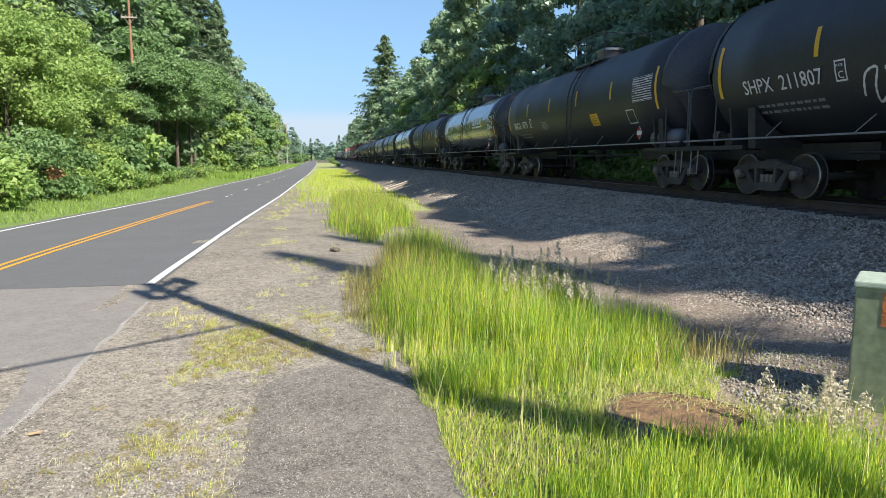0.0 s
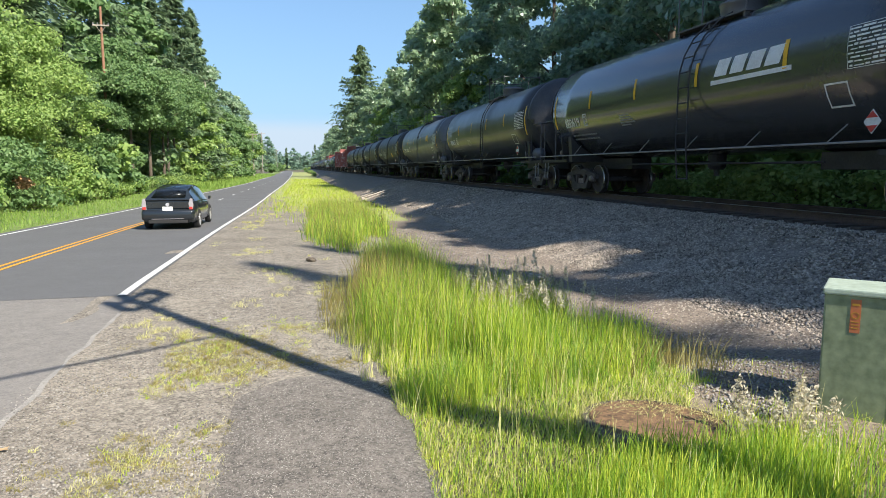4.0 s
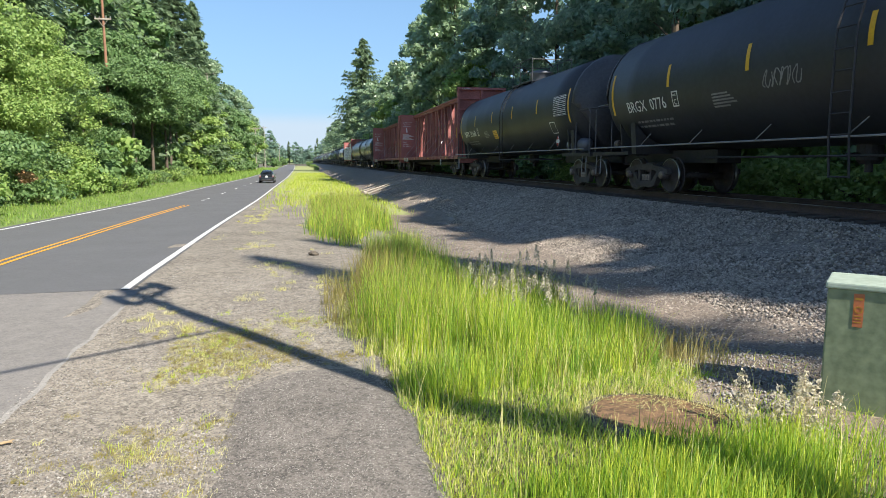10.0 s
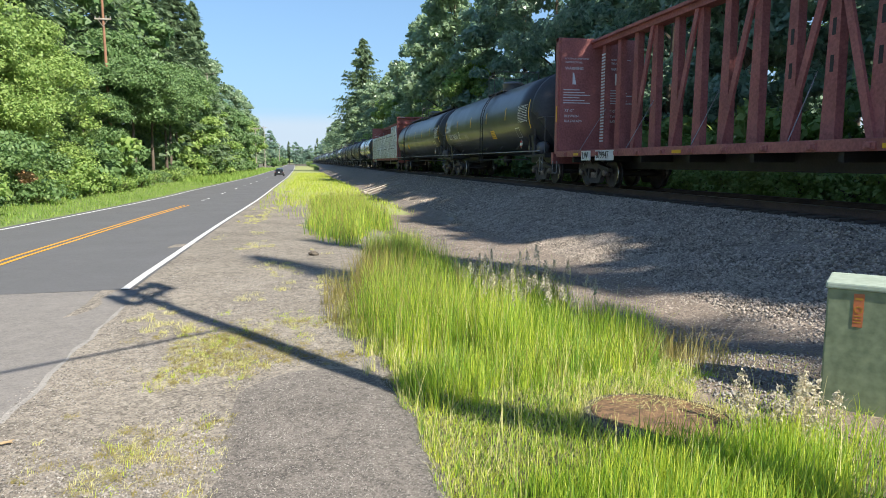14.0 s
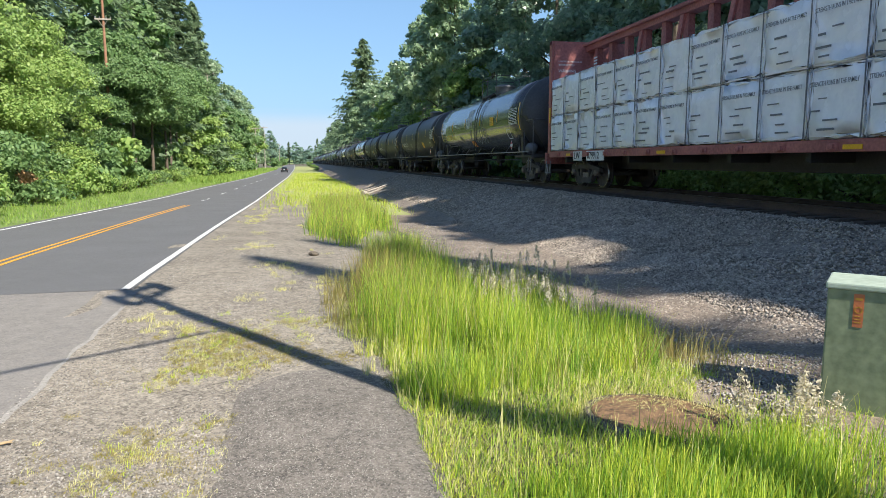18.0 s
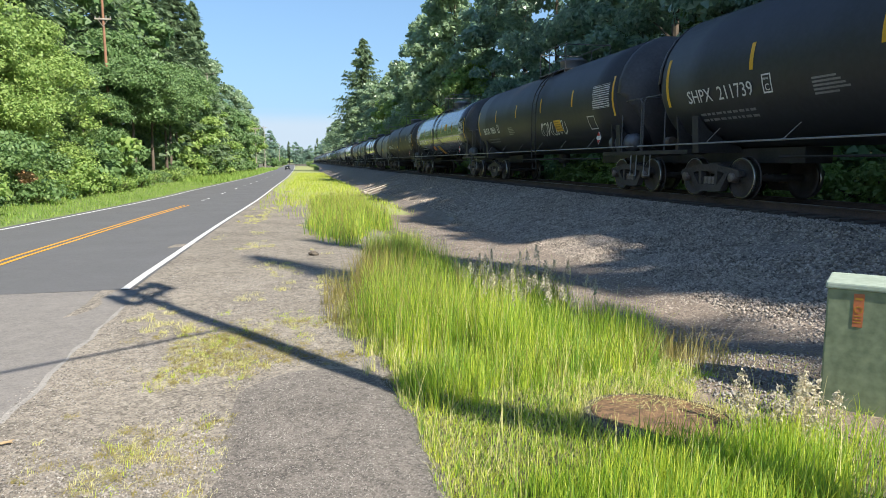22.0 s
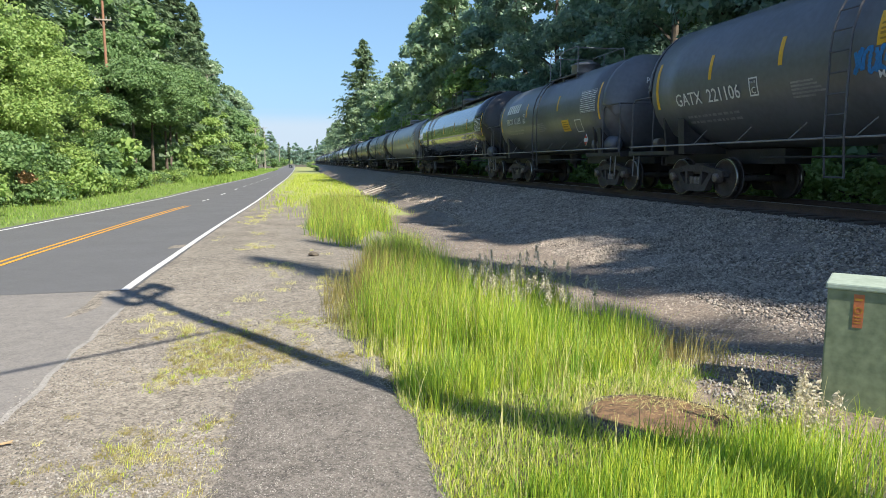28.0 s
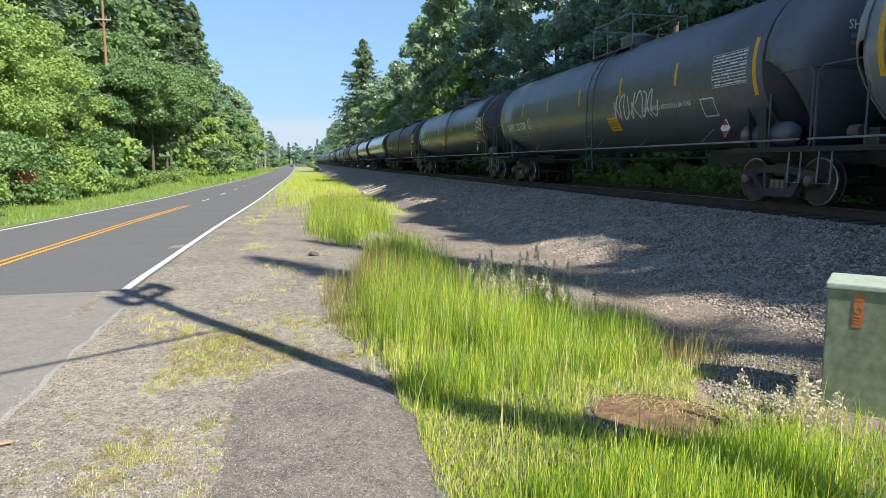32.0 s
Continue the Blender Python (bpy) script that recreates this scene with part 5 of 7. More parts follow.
def leaf_cloud(rng, centres, radii, count, size, flat=0.62, up=0.32, quad=True):
    """Leaves over the upper and outer sides of flattened clumps, with a darker core of large ones behind them."""
    def lay(n, s, inner, outer):
        idx = rng.choice(len(centres), n, p=radii ** 2 / np.sum(radii ** 2))
        d = rng.normal(size=(n, 3))
        d /= np.linalg.norm(d, axis=1, keepdims=True)
        d[:, 2] = np.abs(d[:, 2]) * np.where(rng.random(n) < 0.7, 1, -0.7)
        rad = radii[idx] * (inner + (outer - inner) * rng.random(n) ** 0.7)
        droop = 0.18 * radii[idx] * (d[:, 0] ** 2 + d[:, 1] ** 2)
        P = centres[idx] + d * rad[:, None] * np.array([1.1, 1.1, flat]) + rng.normal(size=(n, 3)) * 0.1 * radii[idx][:, None]
        P[:, 2] -= droop
        nrm = d * 0.6 + rng.normal(size=(n, 3)) * 0.42 + np.array([0, 0, up])
        nrm /= np.linalg.norm(nrm, axis=1, keepdims=True)
        t = np.cross(nrm, rng.normal(size=(n, 3)))
        t /= np.linalg.norm(t, axis=1, keepdims=True) + 1e-9
        b = np.cross(nrm, t)
        s = (s * rng.uniform(0.55, 1.45, n))[:, None]
        if quad:
            return np.stack([P - t * s * 0.7, P - b * s * 0.5 + nrm * s * 0.1, P + t * s * 0.8 - nrm * s * 0.18, P + b * s * 0.5 + nrm * s * 0.1], 1)
        return np.stack([P - t * s * 0.75 - b * s * 0.1, P + t * s * 0.4 - b * s * 0.62, P + t * s * 0.45 + b * s * 0.6 - nrm * s * 0.2], 1)
    V = np.concatenate([lay(int(count * 0.95), size, 0.5, 1.14), lay(int(count * 0.05), size * 1.8, 0.05, 0.6)])
    k = V.shape[1]
    return V.reshape(-1, 3), np.arange(len(V) * k).reshape(-1, k)


def limbs(bm, rng, h, r0, tips):
    lean = rng.normal(size=2) * 0.03 * h
    pts = [(lean[0] * (k / 5) ** 2, lean[1] * (k / 5) ** 2, h * k / 5 - (0.3 if k == 0 else 0)) for k in range(6)]
    tube(bm, pts, r0, 8, r0 * 0.22)
    for tx, ty, tz in tips:
        z = max(h * 0.15, min(tz - math.hypot(tx, ty) * 0.6, h * 0.85))
        tube(bm, [(lean[0] * (z / h) ** 2, lean[1] * (z / h) ** 2, z), (tx * 0.45, ty * 0.45, z + (tz - z) * 0.6), (tx * 0.9, ty * 0.9, tz)], r0 * 0.32, 5, r0 * 0.06)


def broad_tree(seed, h, spread, leaves, leaf_size, leafmat, low=0.15, quad=False):
    rng = np.random.default_rng(seed)
    k = int(30 + spread * 6 + h)
    u = rng.random(k)
    z = h * (low + (0.97 - low) * u)
    prof = np.sin(np.clip((u * 0.86 + 0.14), 0, 1) * math.pi) ** 0.6
    a = rng.uniform(0, math.tau, k)
    rr = spread * prof * rng.uniform(0.35, 1.0, k)
    C = np.stack([rr * np.cos(a), rr * np.sin(a), z], 1)
    R = (0.12 + 0.24 * rng.random(k) ** 1.6) * spread * (0.6 + 0.4 * prof)
    tree = new("tree")
    bm = bmesh.new()
    limbs(bm, rng, h * 0.8, 0.012 * h + 0.05, [tuple(c) for c in C[:9]])
    part("trunk", bm, M["bark"], tree)
    V, F = leaf_cloud(rng, C, R, leaves, leaf_size, quad=quad)
    link("crown", fast_mesh("crown", V, F, M[leafmat]), None, tree)
    return tree


def fir_tree(seed, h, spread, count, size):
    rng = np.random.default_rng(seed)
    tree = new("conifer")
    bm = bmesh.new()
    tube(bm, [(0, 0, -0.3), (0, 0, h * 0.4), (0, 0, h * 0.98)], 0.011 * h + 0.05, 8, 0.03)
    per = 30
    nb = count // per
    tiers = int(h * 0.9)            # whorls of boughs
    u = np.clip((rng.integers(0, tiers, nb) + rng.normal(size=nb) * 0.22) / tiers, 0, 1) ** 0.92
    z0 = h * (0.10 + 0.885 * u)
    az = rng.uniform(0, math.tau, nb)
    ln = spread * ((1.0 - u) ** 0.8 + 0.03) * rng.uniform(0.4, 1.2, nb) * (0.88 + 0.25 * np.sin(az * 2 + seed))
    for i in range(0, nb, max(1, nb // 50)):
        tube(bm, [(0, 0, z0[i]), (ln[i] * 0.8 * math.cos(az[i]), ln[i] * 0.8 * math.sin(az[i]), z0[i] - ln[i] * 0.2)], 0.04, 4, 0.01)
    part("trunk", bm, M["bark"], tree)
    f = rng.random((nb, per)) ** 0.7
    side = rng.normal(size=(nb, per)) * 0.24 * (1.15 - f) * ln[:, None]
    rad = f * ln[:, None]
    x = rad * np.cos(az)[:, None] - side * np.sin(az)[:, None]
    y = rad * np.sin(az)[:, None] + side * np.cos(az)[:, None]
    z = z0[:, None] - rad * 0.22 + 0.16 * rad * f + rng.normal(size=(nb, per)) * 0.10 - np.abs(side) * 0.25
    P = np.stack([x, y, z], -1).reshape(-1, 3)
    n = len(P)
    t = np.stack([np.cos(az)[:, None] + side, np.sin(az)[:, None] - side, np.full((nb, per), -0.45)], -1).reshape(-1, 3) + rng.normal(size=(n, 3)) * 0.35
    t /= np.linalg.norm(t, axis=1, keepdims=True)
    b = np.cross(t, np.array([0, 0, 1.0]) + rng.normal(size=(n, 3)) * 0.4)
    b /= np.linalg.norm(b, axis=1, keepdims=True)
    s = (size * rng.uniform(0.6, 1.3, n))[:, None]
    V = np.stack([P + t * s - np.array([0, 0, 0.12]) * s, P - t * s * 0.7 - b * s * 0.34, P - t * s * 0.7 + b * s * 0.34 - [0, 0, 0.05]], 1).reshape(-1, 3)
    link("crown", fast_mesh("crown", V, np.arange(n * 3).reshape(-1, 3), M["needle"]), None, tree)
    return tree


def shrub(seed, h, spread, leaves, leaf_size, leafmat):
    rng = np.random.default_rng(seed)
    k = 16
    a = rng.uniform(0, math.tau, k)
    rr = spread * rng.uniform(0.1, 0.85, k)
    C = np.stack([rr * np.cos(a), rr * np.sin(a), h * rng.uniform(0.12, 0.85, k)], 1)
    R = rng.uniform(0.22, 0.42, k) * min(spread, h)
    ob = new("shrub")
    bm = bmesh.new()
    for c in C[:8]:
        tube(bm, [(c[0] * 0.1, c[1] * 0.1, -0.1), (c[0] * 0.5, c[1] * 0.5, c[2] * 0.6), tuple(c)], 0.04, 5, 0.012)
    part("stem", bm, M["bark"], ob)
    V, F = leaf_cloud(rng, C, R, leaves, leaf_size)
    link("foliage", fast_mesh("foliage", V, F, M[leafmat]), None, ob)
    return ob


MAKE = {
    "maple": [broad_tree(21, 12, 4.2, 30000, 0.135, "leaf", 0.05, True), broad_tree(22, 13, 4.6, 30000, 0.135, "leaf", 0.05, True)],
    "maple_light": [broad_tree(23, 12, 4.4, 30000, 0.125, "leaf_light", 0.04, True), broad_tree(24, 11, 4.0, 27000, 0.12, "leaf_light", 0.04, True)],
    "maple_high": [broad_tree(61, 13, 4.7, 24000, 0.17, "leaf", 0.53, True)],
    "maple_far": [broad_tree(51, 12, 4.4, 17000, 0.25, "leaf_light", 0.04), broad_tree(52, 12, 4.4, 17000, 0.25, "leaf", 0.04)],
    "tall": [broad_tree(25, 26, 5.2, 30000, 0.24, "leaf_dark", 0.12), broad_tree(26, 25, 5.0, 30000, 0.24, "leaf_dark", 0.10), broad_tree(57, 24, 5.2, 30000, 0.23, "leaf_dark", 0.08)],
    "wood": [broad_tree(53, 26, 5.2, 12000, 0.44, "leaf_dark", 0.12), broad_tree(54, 25, 5.4, 12000, 0.44, "leaf", 0.10)],
    "alder": [broad_tree(27, 22, 5.0, 17000, 0.33, "leaf_hazed", 0.08), broad_tree(28, 23, 5.2, 17000, 0.33, "leaf_hazed", 0.08), broad_tree(29, 25, 5.2, 17000, 0.33, "leaf_dark", 0.1)],
    "fir": [fir_tree(31, 30, 9.6, 16000, 0.5), fir_tree(32, 32, 9.0, 16000, 0.5)],
    "cedar": [fir_tree(33, 33, 8.6, 15000, 0.60)],
    "distant": [broad_tree(55, 24, 6.0, 1700, 1.1, "leaf_dark", 0.08), fir_tree(56, 28, 6.0, 1700, 1.3)],
    "shrub": [shrub(41, 3.2, 2.4, 4600, 0.12, "leaf"), shrub(42, 2.8, 2.2, 4400, 0.12, "leaf_light"), shrub(43, 3.4, 2.2, 4600, 0.12, "leaf")],
    "thicket": [shrub(46, 3.2, 2.4, 1700, 0.24, "leaf"), shrub(47, 3.0, 2.4, 1700, 0.24, "leaf_light")],
    "sapling": [shrub(44, 1.3, 1.3, 1700, 0.09, "leaf_light"), shrub(45, 1.5, 1.2, 1700, 0.09, "leaf")],
}
SAY = {
    "maple": ("leafy green maple with a full low crown", "tree"), "maple_light": ("bright yellow-green maple lit by the sun", "tree"),
    "tall": ("tall dark green broadleaf forest tree", "tree"), "alder": ("slender light green alder", "tree"), "fir": ("tall dark fir with drooping boughs", "conifer"), "cedar": ("broad dark old cedar above the maples", "conifer"),
    "maple_high": ("green maple whose high crown hangs over a dark hollow", "tree"), "maple_far": ("light green maple further along the road", "tree"), "wood": ("tall broadleaf tree of the wood", "tree"), "distant": ("small dark tree on the horizon", "tree"),
    "thicket": ("loose green thicket at the wood's edge", "shrub"),
    "shrub": ("dense green roadside shrub", "shrub"), "sapling": ("low bright green bush in the verge", "bush"),
}
for kind, models in MAKE.items():
    for ob in models:
        tagged(ob, SAY[kind][0], SAY[kind][1], {"maple": "roadside trees", "maple_light": "roadside trees", "maple_high": "roadside trees", "maple_far": "roadside trees"}.get(kind, "forest trees" if kind in ("tall", "alder", "fir", "cedar", "wood", "distant") else "undergrowth"))
USED = set()
rt = random.Random(77)


def plant(kind, x, y, scale=1.0, which=None):
    if y > 75 and kind in ("maple", "maple_light"):
        kind = "maple_far"
    if (y > 45 or x > 0) and kind == "shrub":
        kind = "thicket"
    if kind == "tall" and not (x > 0 and -2 < y < 62 and x < 21) and not (x < 0 and y < 50):
        kind = "wood"
    ob = MAKE[kind][which if which is not None else rt.randrange(len(MAKE[kind]))]
    z = max(ground_z(x, y), bed_z(x, y) if 4 < x < 14.8 else -9) - 0.05
    m = Matrix.LocRotScale((x, y, z), Euler((0, 0, rt.uniform(0, math.tau))), None)
    if ob.name not in USED:
        USED.add(ob.name)
        ob.matrix_basis = m
    else:
        ob = copy_thing(ob, m)
    k = scale * rt.uniform(0.92, 1.08)
    ob.scale = (k, k, k * rt.uniform(0.95, 1.08))
    return ob


# far side of the road: bushes, shrubs, then maples, then the tall wood
y = 24.0
while y < 120:
    plant("sapling", -12.6 - 0.025 * y + rt.uniform(-0.7, 0.7), y, rt.uniform(0.7, 1.3))
    y += 2.4 + y * 0.03
y = 24.0
while y < 150:
    if not 57 < y < 97:
        plant("shrub", -13.9 - 0.02 * y + rt.uniform(-0.6, 0.8), y, rt.uniform(0.8, 1.25))
    y += 2.3 + y * 0.018
for x, y, kind, k in ((-16.5, 29, "maple", 1.0), (-15.8, 37, "maple_light", 0.78), (-17.2, 40, "maple_light", 1.05), (-15.9, 45, "maple_light", 0.9), (-20.5, 46, "maple_light", 1.25), (-15.9, 54, "maple", 0.80), (-14.6, 63, "maple_high", 0.9), (-22.5, 72, "maple", 1.3), (-15.0, 72, "maple_high", 1.0), (-20.5, 78, "maple_high", 1.25), (-15.4, 81, "maple_high", 0.95), (-16.6, 90, "maple_high", 1.0), (-17.5, 100, "maple_light", 1.2), (-17.5, 114, "maple", 1.3), (-17.5, 130, "maple_light", 1.2), (-17, 148, "maple", 1.3), (-17, 168, "maple_light", 1.3), (-17, 192, "maple", 1.3)):
    plant(kind, x, y, k)
for x, y, kind, k in ((-22, 28, "tall", 0.85), (-23, 37, "maple_far", 1.7), (-23, 47, "tall", 0.95), (-22, 58, "fir", 0.85), (-23, 68, "tall", 1.0), (-22, 80, "fir", 0.9), (-21, 92, "tall", 1.05), (-21, 104, "fir", 0.95), (-19.6, 113, "cedar", 1.05), (-18.6, 127, "cedar", 0.98), (-20, 142, "alder", 1.0), (-21, 158, "alder", 1.0), (-19, 182, "alder", 0.95), (-19, 212, "alder", 0.98), (-19, 245, "alder", 0.9), (-19, 290, "alder", 0.82), (-20, 345, "fir", 0.62), (-20, 420, "alder", 0.8), (-22, 520, "fir", 0.6), (-30, 36, "fir", 1.0), (-32, 60, "tall", 1.1), (-32, 90, "fir", 1.1), (-30, 24, "tall", 1.1)):
    plant(kind, x, y, k)
# behind the railway: undergrowth, then the high wood that shades the track
y = -30.0
while y < 140:
    plant("shrub", 15.4 + rt.uniform(-0.7, 0.9), y, rt.uniform(0.7, 1.1))
    y += 2.6 + max(0, y) * 0.02
for k in range(22):
    plant("sapling", 13.0 + rt.uniform(-0.3, 0.9), 1.0 + k * 1.4, rt.uniform(0.8, 1.3), 0)
y = -48.0
while y < 470:
    step = 4.7 if y < 0 else 6.5 + y * 0.035
    near = 19.6 if y < 10 else 18.5 if y < 70 else 17.0
    plant("tall" if y < 70 else "alder", near + rt.uniform(-0.8, 1.2), y, (rt.uniform(0.75, 0.83) * (1.05 if -23 < y < -9 else 1.0) if y < 10 else rt.uniform(0.72, 0.86) if y < 20 else rt.uniform(0.78, 0.98) if y < 70 else rt.uniform(0.82, 1.0) if y < 140 else rt.uniform(0.62, 1.0)), None if y < 70 else rt.choice((0, 0, 1)))
    if y < 30 or rt.random() < 0.9:
        plant(rt.choice(["tall", "tall", "tall"]) if y < 20 else rt.choice(["tall", "fir", "tall"]) if y < 60 else rt.choice(["tall", "alder", "tall"]), 24 + rt.uniform(-2, 2), y + step / 2, rt.uniform(1.0, 1.12) if y < -3 else rt.uniform(0.46, 0.56) if y < 75 else rt.uniform(0.62, 0.78))
    y += step
for y, k in ((64, 0.85), (78, 1.0), (92, 1.0), (112, 1.0), (128, 1.1)):
    plant("maple_far", 16.4, y, k, 0)
for k in range(6):
    plant("wood", 32 + rt.uniform(-2, 2), 14 + k * 9.5, rt.uniform(0.85, 1.0))
# slim tall firs behind the camera, whose tops' shadows reach the shoulder
for x, y, k in ((19.2, -16.4, 1.08), (20.0, -12.9, 1.06)):
    plant("fir", x, y, k, 1).scale = (0.30, 0.30, k)
plant("fir", 16.5, 186, 1.1, 0)
plant("fir", 18.5, 172, 0.75, 1)
plant("alder", 15.5, 150, 0.85, 0)
plant("alder", 15.5, 205, 0.9, 1)
# woods and fields in the distance
for k in range(44):
    plant("distant", -80 + k * 3.0 + rt.uniform(-2, 2), 650 + rt.uniform(-10, 140), rt.uniform(0.5, 0.95), 1 if k % 9 == 4 else 0)
for x, y, k in ((14, 520, 0.75), (17, 470, 0.8), (19, 560, 0.9), (12, 600, 0.8), (-24, 560, 0.8), (-26, 600, 0.9)):
    plant("distant", x, y, k)
for x, y, s in ((3.8, 215, 0.45), (4.4, 262, 0.5), (4.2, 330, 0.6), (3.0, 400, 0.8), (3.5, 480, 1.0), (-14, 330, 1.6), (-15, 380, 1.6), (-14, 450, 1.7), (-16, 540, 1.8)):
    plant("shrub", x, y, s)
# dark thicket in the hollow under the high maples
for k in range(8):
    plant("thicket", -19.0 + rt.uniform(-0.8, 0.8), 62 + k * 4.6, rt.uniform(1.2, 1.6), 0)
# every kind has a place in the wood behind
spot = 0
for kind, models in MAKE.items():
    for i, ob in enumerate(models):
        if ob.name not in USED:
            z = ground_z(30, 60 + 8 * spot)
            ob.matrix_basis = pose(30, 60 + 8 * spot, z - 0.05)
            spot += 1


def hill(name, x0, x1, y, h, material, label):
    xs = [x0 + (x1 - x0) * k / 40 for k in range(41)]
    v = [(x, y - 60, -2) for x in xs] + [(x, y, h * (0.7 + 0.3 * noise.noise(Vector((x * 0.006, y, 0)))) * math.sin(math.pi * (0.08 + 0.84 * k / 40)) ** 0.5) for k, x in enumerate(xs)] + [(x, y + 300, -2) for x in xs]
    f = [(r * 41 + i, r * 41 + i + 1, (r + 1) * 41 + i + 1, (r + 1) * 41 + i) for r in range(2) for i in range(40)]
    me = bpy.data.meshes.new(name)
    me.from_pydata(v, [], f)
    tagged(link(name, me, material, smooth=True), label, kind="structure")


hill("backdrop_field", -300, 260, 1150, 9, M["field"], "pale green open field far down the road")
hill("backdrop_hill", -700, 700, 1700, 30, M["hill"], "low wooded hills on the horizon")

# ---- grasses ----


def blades(name, n, where, height, width, material, label, seed, bow=0.5, seg=3, heads=0.0):
    """Bent grass blades: one thing of kind stuff."""
    rng = np.random.default_rng(seed)
    P = where(rng, n)
    n = len(P)
    h = height[0] + (height[1] - height[0]) * rng.random(n) ** 1.3
    a = rng.uniform(0, math.tau, n)
    lean = rng.uniform(0.05, bow, n) * h
    dx, dy = np.cos(a) * lean, np.sin(a) * lean
    sx, sy = -np.sin(a + 0.6), np.cos(a + 0.6)
    w = width * rng.uniform(0.6, 1.4, n)
    V = []
    for k in range(seg + 1):
        f = k / seg
        c = P + np.stack([dx * f ** 2, dy * f ** 2, h * (f - 0.12 * f * f * (lean / h))], 1)
        ww = (w * (1 - f) ** 0.7 * 0.5 + 0.0008)[:, None]
        s = np.stack([sx, sy, np.zeros(n)], 1) * ww
        V += [c - s, c + s]
    V = np.stack(V, 1)
    q = np.array([(2 * k, 2 * k + 1, 2 * k + 3, 2 * k + 2) for k in range(seg)])
    F = q[None] + (np.arange(n) * 2 * (seg + 1))[:, None, None]
    ob = link(name, fast_mesh(name, V.reshape(-1, 3), F.reshape(-1, 4), material), None)
    tagged(ob, label, kind="stuff")
    return P + np.stack([dx, dy, h * 0.98], 1)


def inside(x0, x1, y0, y1, shape, power=1.0):
    """Points where shape(x, y) is more than a random number."""
    def f(rng, n):
        x, y = rng.uniform(x0, x1, n * 3), y0 + (y1 - y0) * rng.random(n * 3) ** power
        keep = np.array([shape(a, b) for a, b in zip(x, y)]) > rng.random(n * 3)
        x, y = x[keep][:n], y[keep][:n]
        return np.array([(a, b, max(ground_z(a, b), bed_z(a, b) if a > TOE - 0.4 else -9)) for a, b in zip(x, y)])
    return f


def blob(x, y, cx, cy, rx, ry):
    d = ((x - cx) / rx) ** 2 + ((y - cy) / ry) ** 2 + 0.45 * noise.noise(Vector((x * 1.6, y * 1.2, 5)))
    return max(0.0, min(1.0, 1.35 - 1.2 * d))


def near_patch(x, y):
    return max(blob(x, y, 1.35, 7.6, 0.8, 1.5), blob(x, y, 1.6, 10.2, 0.75, 3.0), 0.9 * blob(x, y, 2.2, 6.4, 0.85, 0.8), 0.9 * blob(x, y, 3.0, 6.3, 0.55, 0.6), 0.6 * blob(x, y, 2.6, 8.2, 0.8, 1.4))


def mid_patch(x, y):
    return max(blob(x, y, 1.0, 21, 1.0, 5), blob(x, y, 1.9, 23, 1.0, 4.5), blob(x, y, 1.5, 30, 1.3, 6))


def lawn(x, y):
    if y > 6.8 or x < 0.75 + 0.25 * noise.noise(Vector((y * 1.4, 1, 0))):
        return 0
    if (x - 2.37) ** 2 + (y - 3.97) ** 2 < (0.28 if y > 3.75 else 0.21):
        return 0.0
    return 1.0 if x < (3.3 if y > 4.7 else 3.0) + 0.3 * noise.noise(Vector((x, y * 2, 1))) else 0.2 if y < 4.2 else 0.04


def left_part(x, y):
    return near_patch(x, y) * (1.0 if x < 2.0 + 0.3 * noise.noise(Vector((y, x, 2))) else 0.12)


def right_part(x, y):
    return near_patch(x, y) * (1.0 if 1.7 < x < 3.6 else 0.0)


def tufted(x0, x1, y0, y1, shape, clumps, spread, power=1.0):
    """Points gathered in small tufts."""
    at = inside(x0, x1, y0, y1, shape, power)

    def f(rng, n):
        c = at(rng, clumps)
        k = rng.integers(0, len(c), n)
        r = spread * rng.random(n) ** 0.8 * (0.4 + 1.2 * rng.random(len(c))[k])
        a = rng.uniform(0, math.tau, n)
        return c[k] + np.stack([r * np.cos(a), r * np.sin(a), np.full(n, 0.012)], 1)
    return f


def bottom_row(x, y):
    return lawn(x, y) * (1.0 if y < 3.5 + 0.3 * noise.noise(Vector((x * 1.3, 3, y))) else 0.05) * (1.0 if x > 1.25 else 0.3)


blades("grass_tall", 8500, inside(0.2, 3.0, 5.2, 15, left_part), (0.30, 0.86), 0.0058, M["grass"], "tall bright green roadside grass, sunlit", 101, 0.45)
blades("grass_tall", 5200, inside(0.2, 3.0, 5.2, 15, left_part), (0.28, 0.80), 0.006, M["grass_deep"], "tall deep green blades in the roadside grass", 131, 0.45)
blades("grass_tall", 2600, inside(0.6, 3.2, 7.4, 15, left_part), (0.45, 0.88), 0.006, M["grass_deep"], "dark olive grass at the back of the patch", 132, 0.4)
blades("grass_brown", 1100, inside(0.2, 2.2, 6.4, 15, left_part), (0.4, 0.95), 0.005, M["brown_grass"], "brown seeding stalks in the tall grass", 114, 0.35)
blades("grass_brown", 1500, inside(0.4, 1.9, 7.6, 11.5, lambda x, y: blob(x, y, 1.05, 9.2, 0.45, 1.5)), (0.4, 0.92), 0.006, M["brown_grass"], "patch of reddish brown seeding grass", 126, 0.4)
blades("grass_dry", 2000, inside(0.2, 3.0, 5.2, 15, left_part), (0.2, 0.8), 0.005, M["dry_grass"], "dry yellow stalks in the tall grass", 102, 0.4)
blades("grass_middling", 6000, inside(1.6, 3.7, 5.2, 10, right_part), (0.22, 0.58), 0.006, M["grass"], "knee-high green grass, sunlit", 111, 0.4)
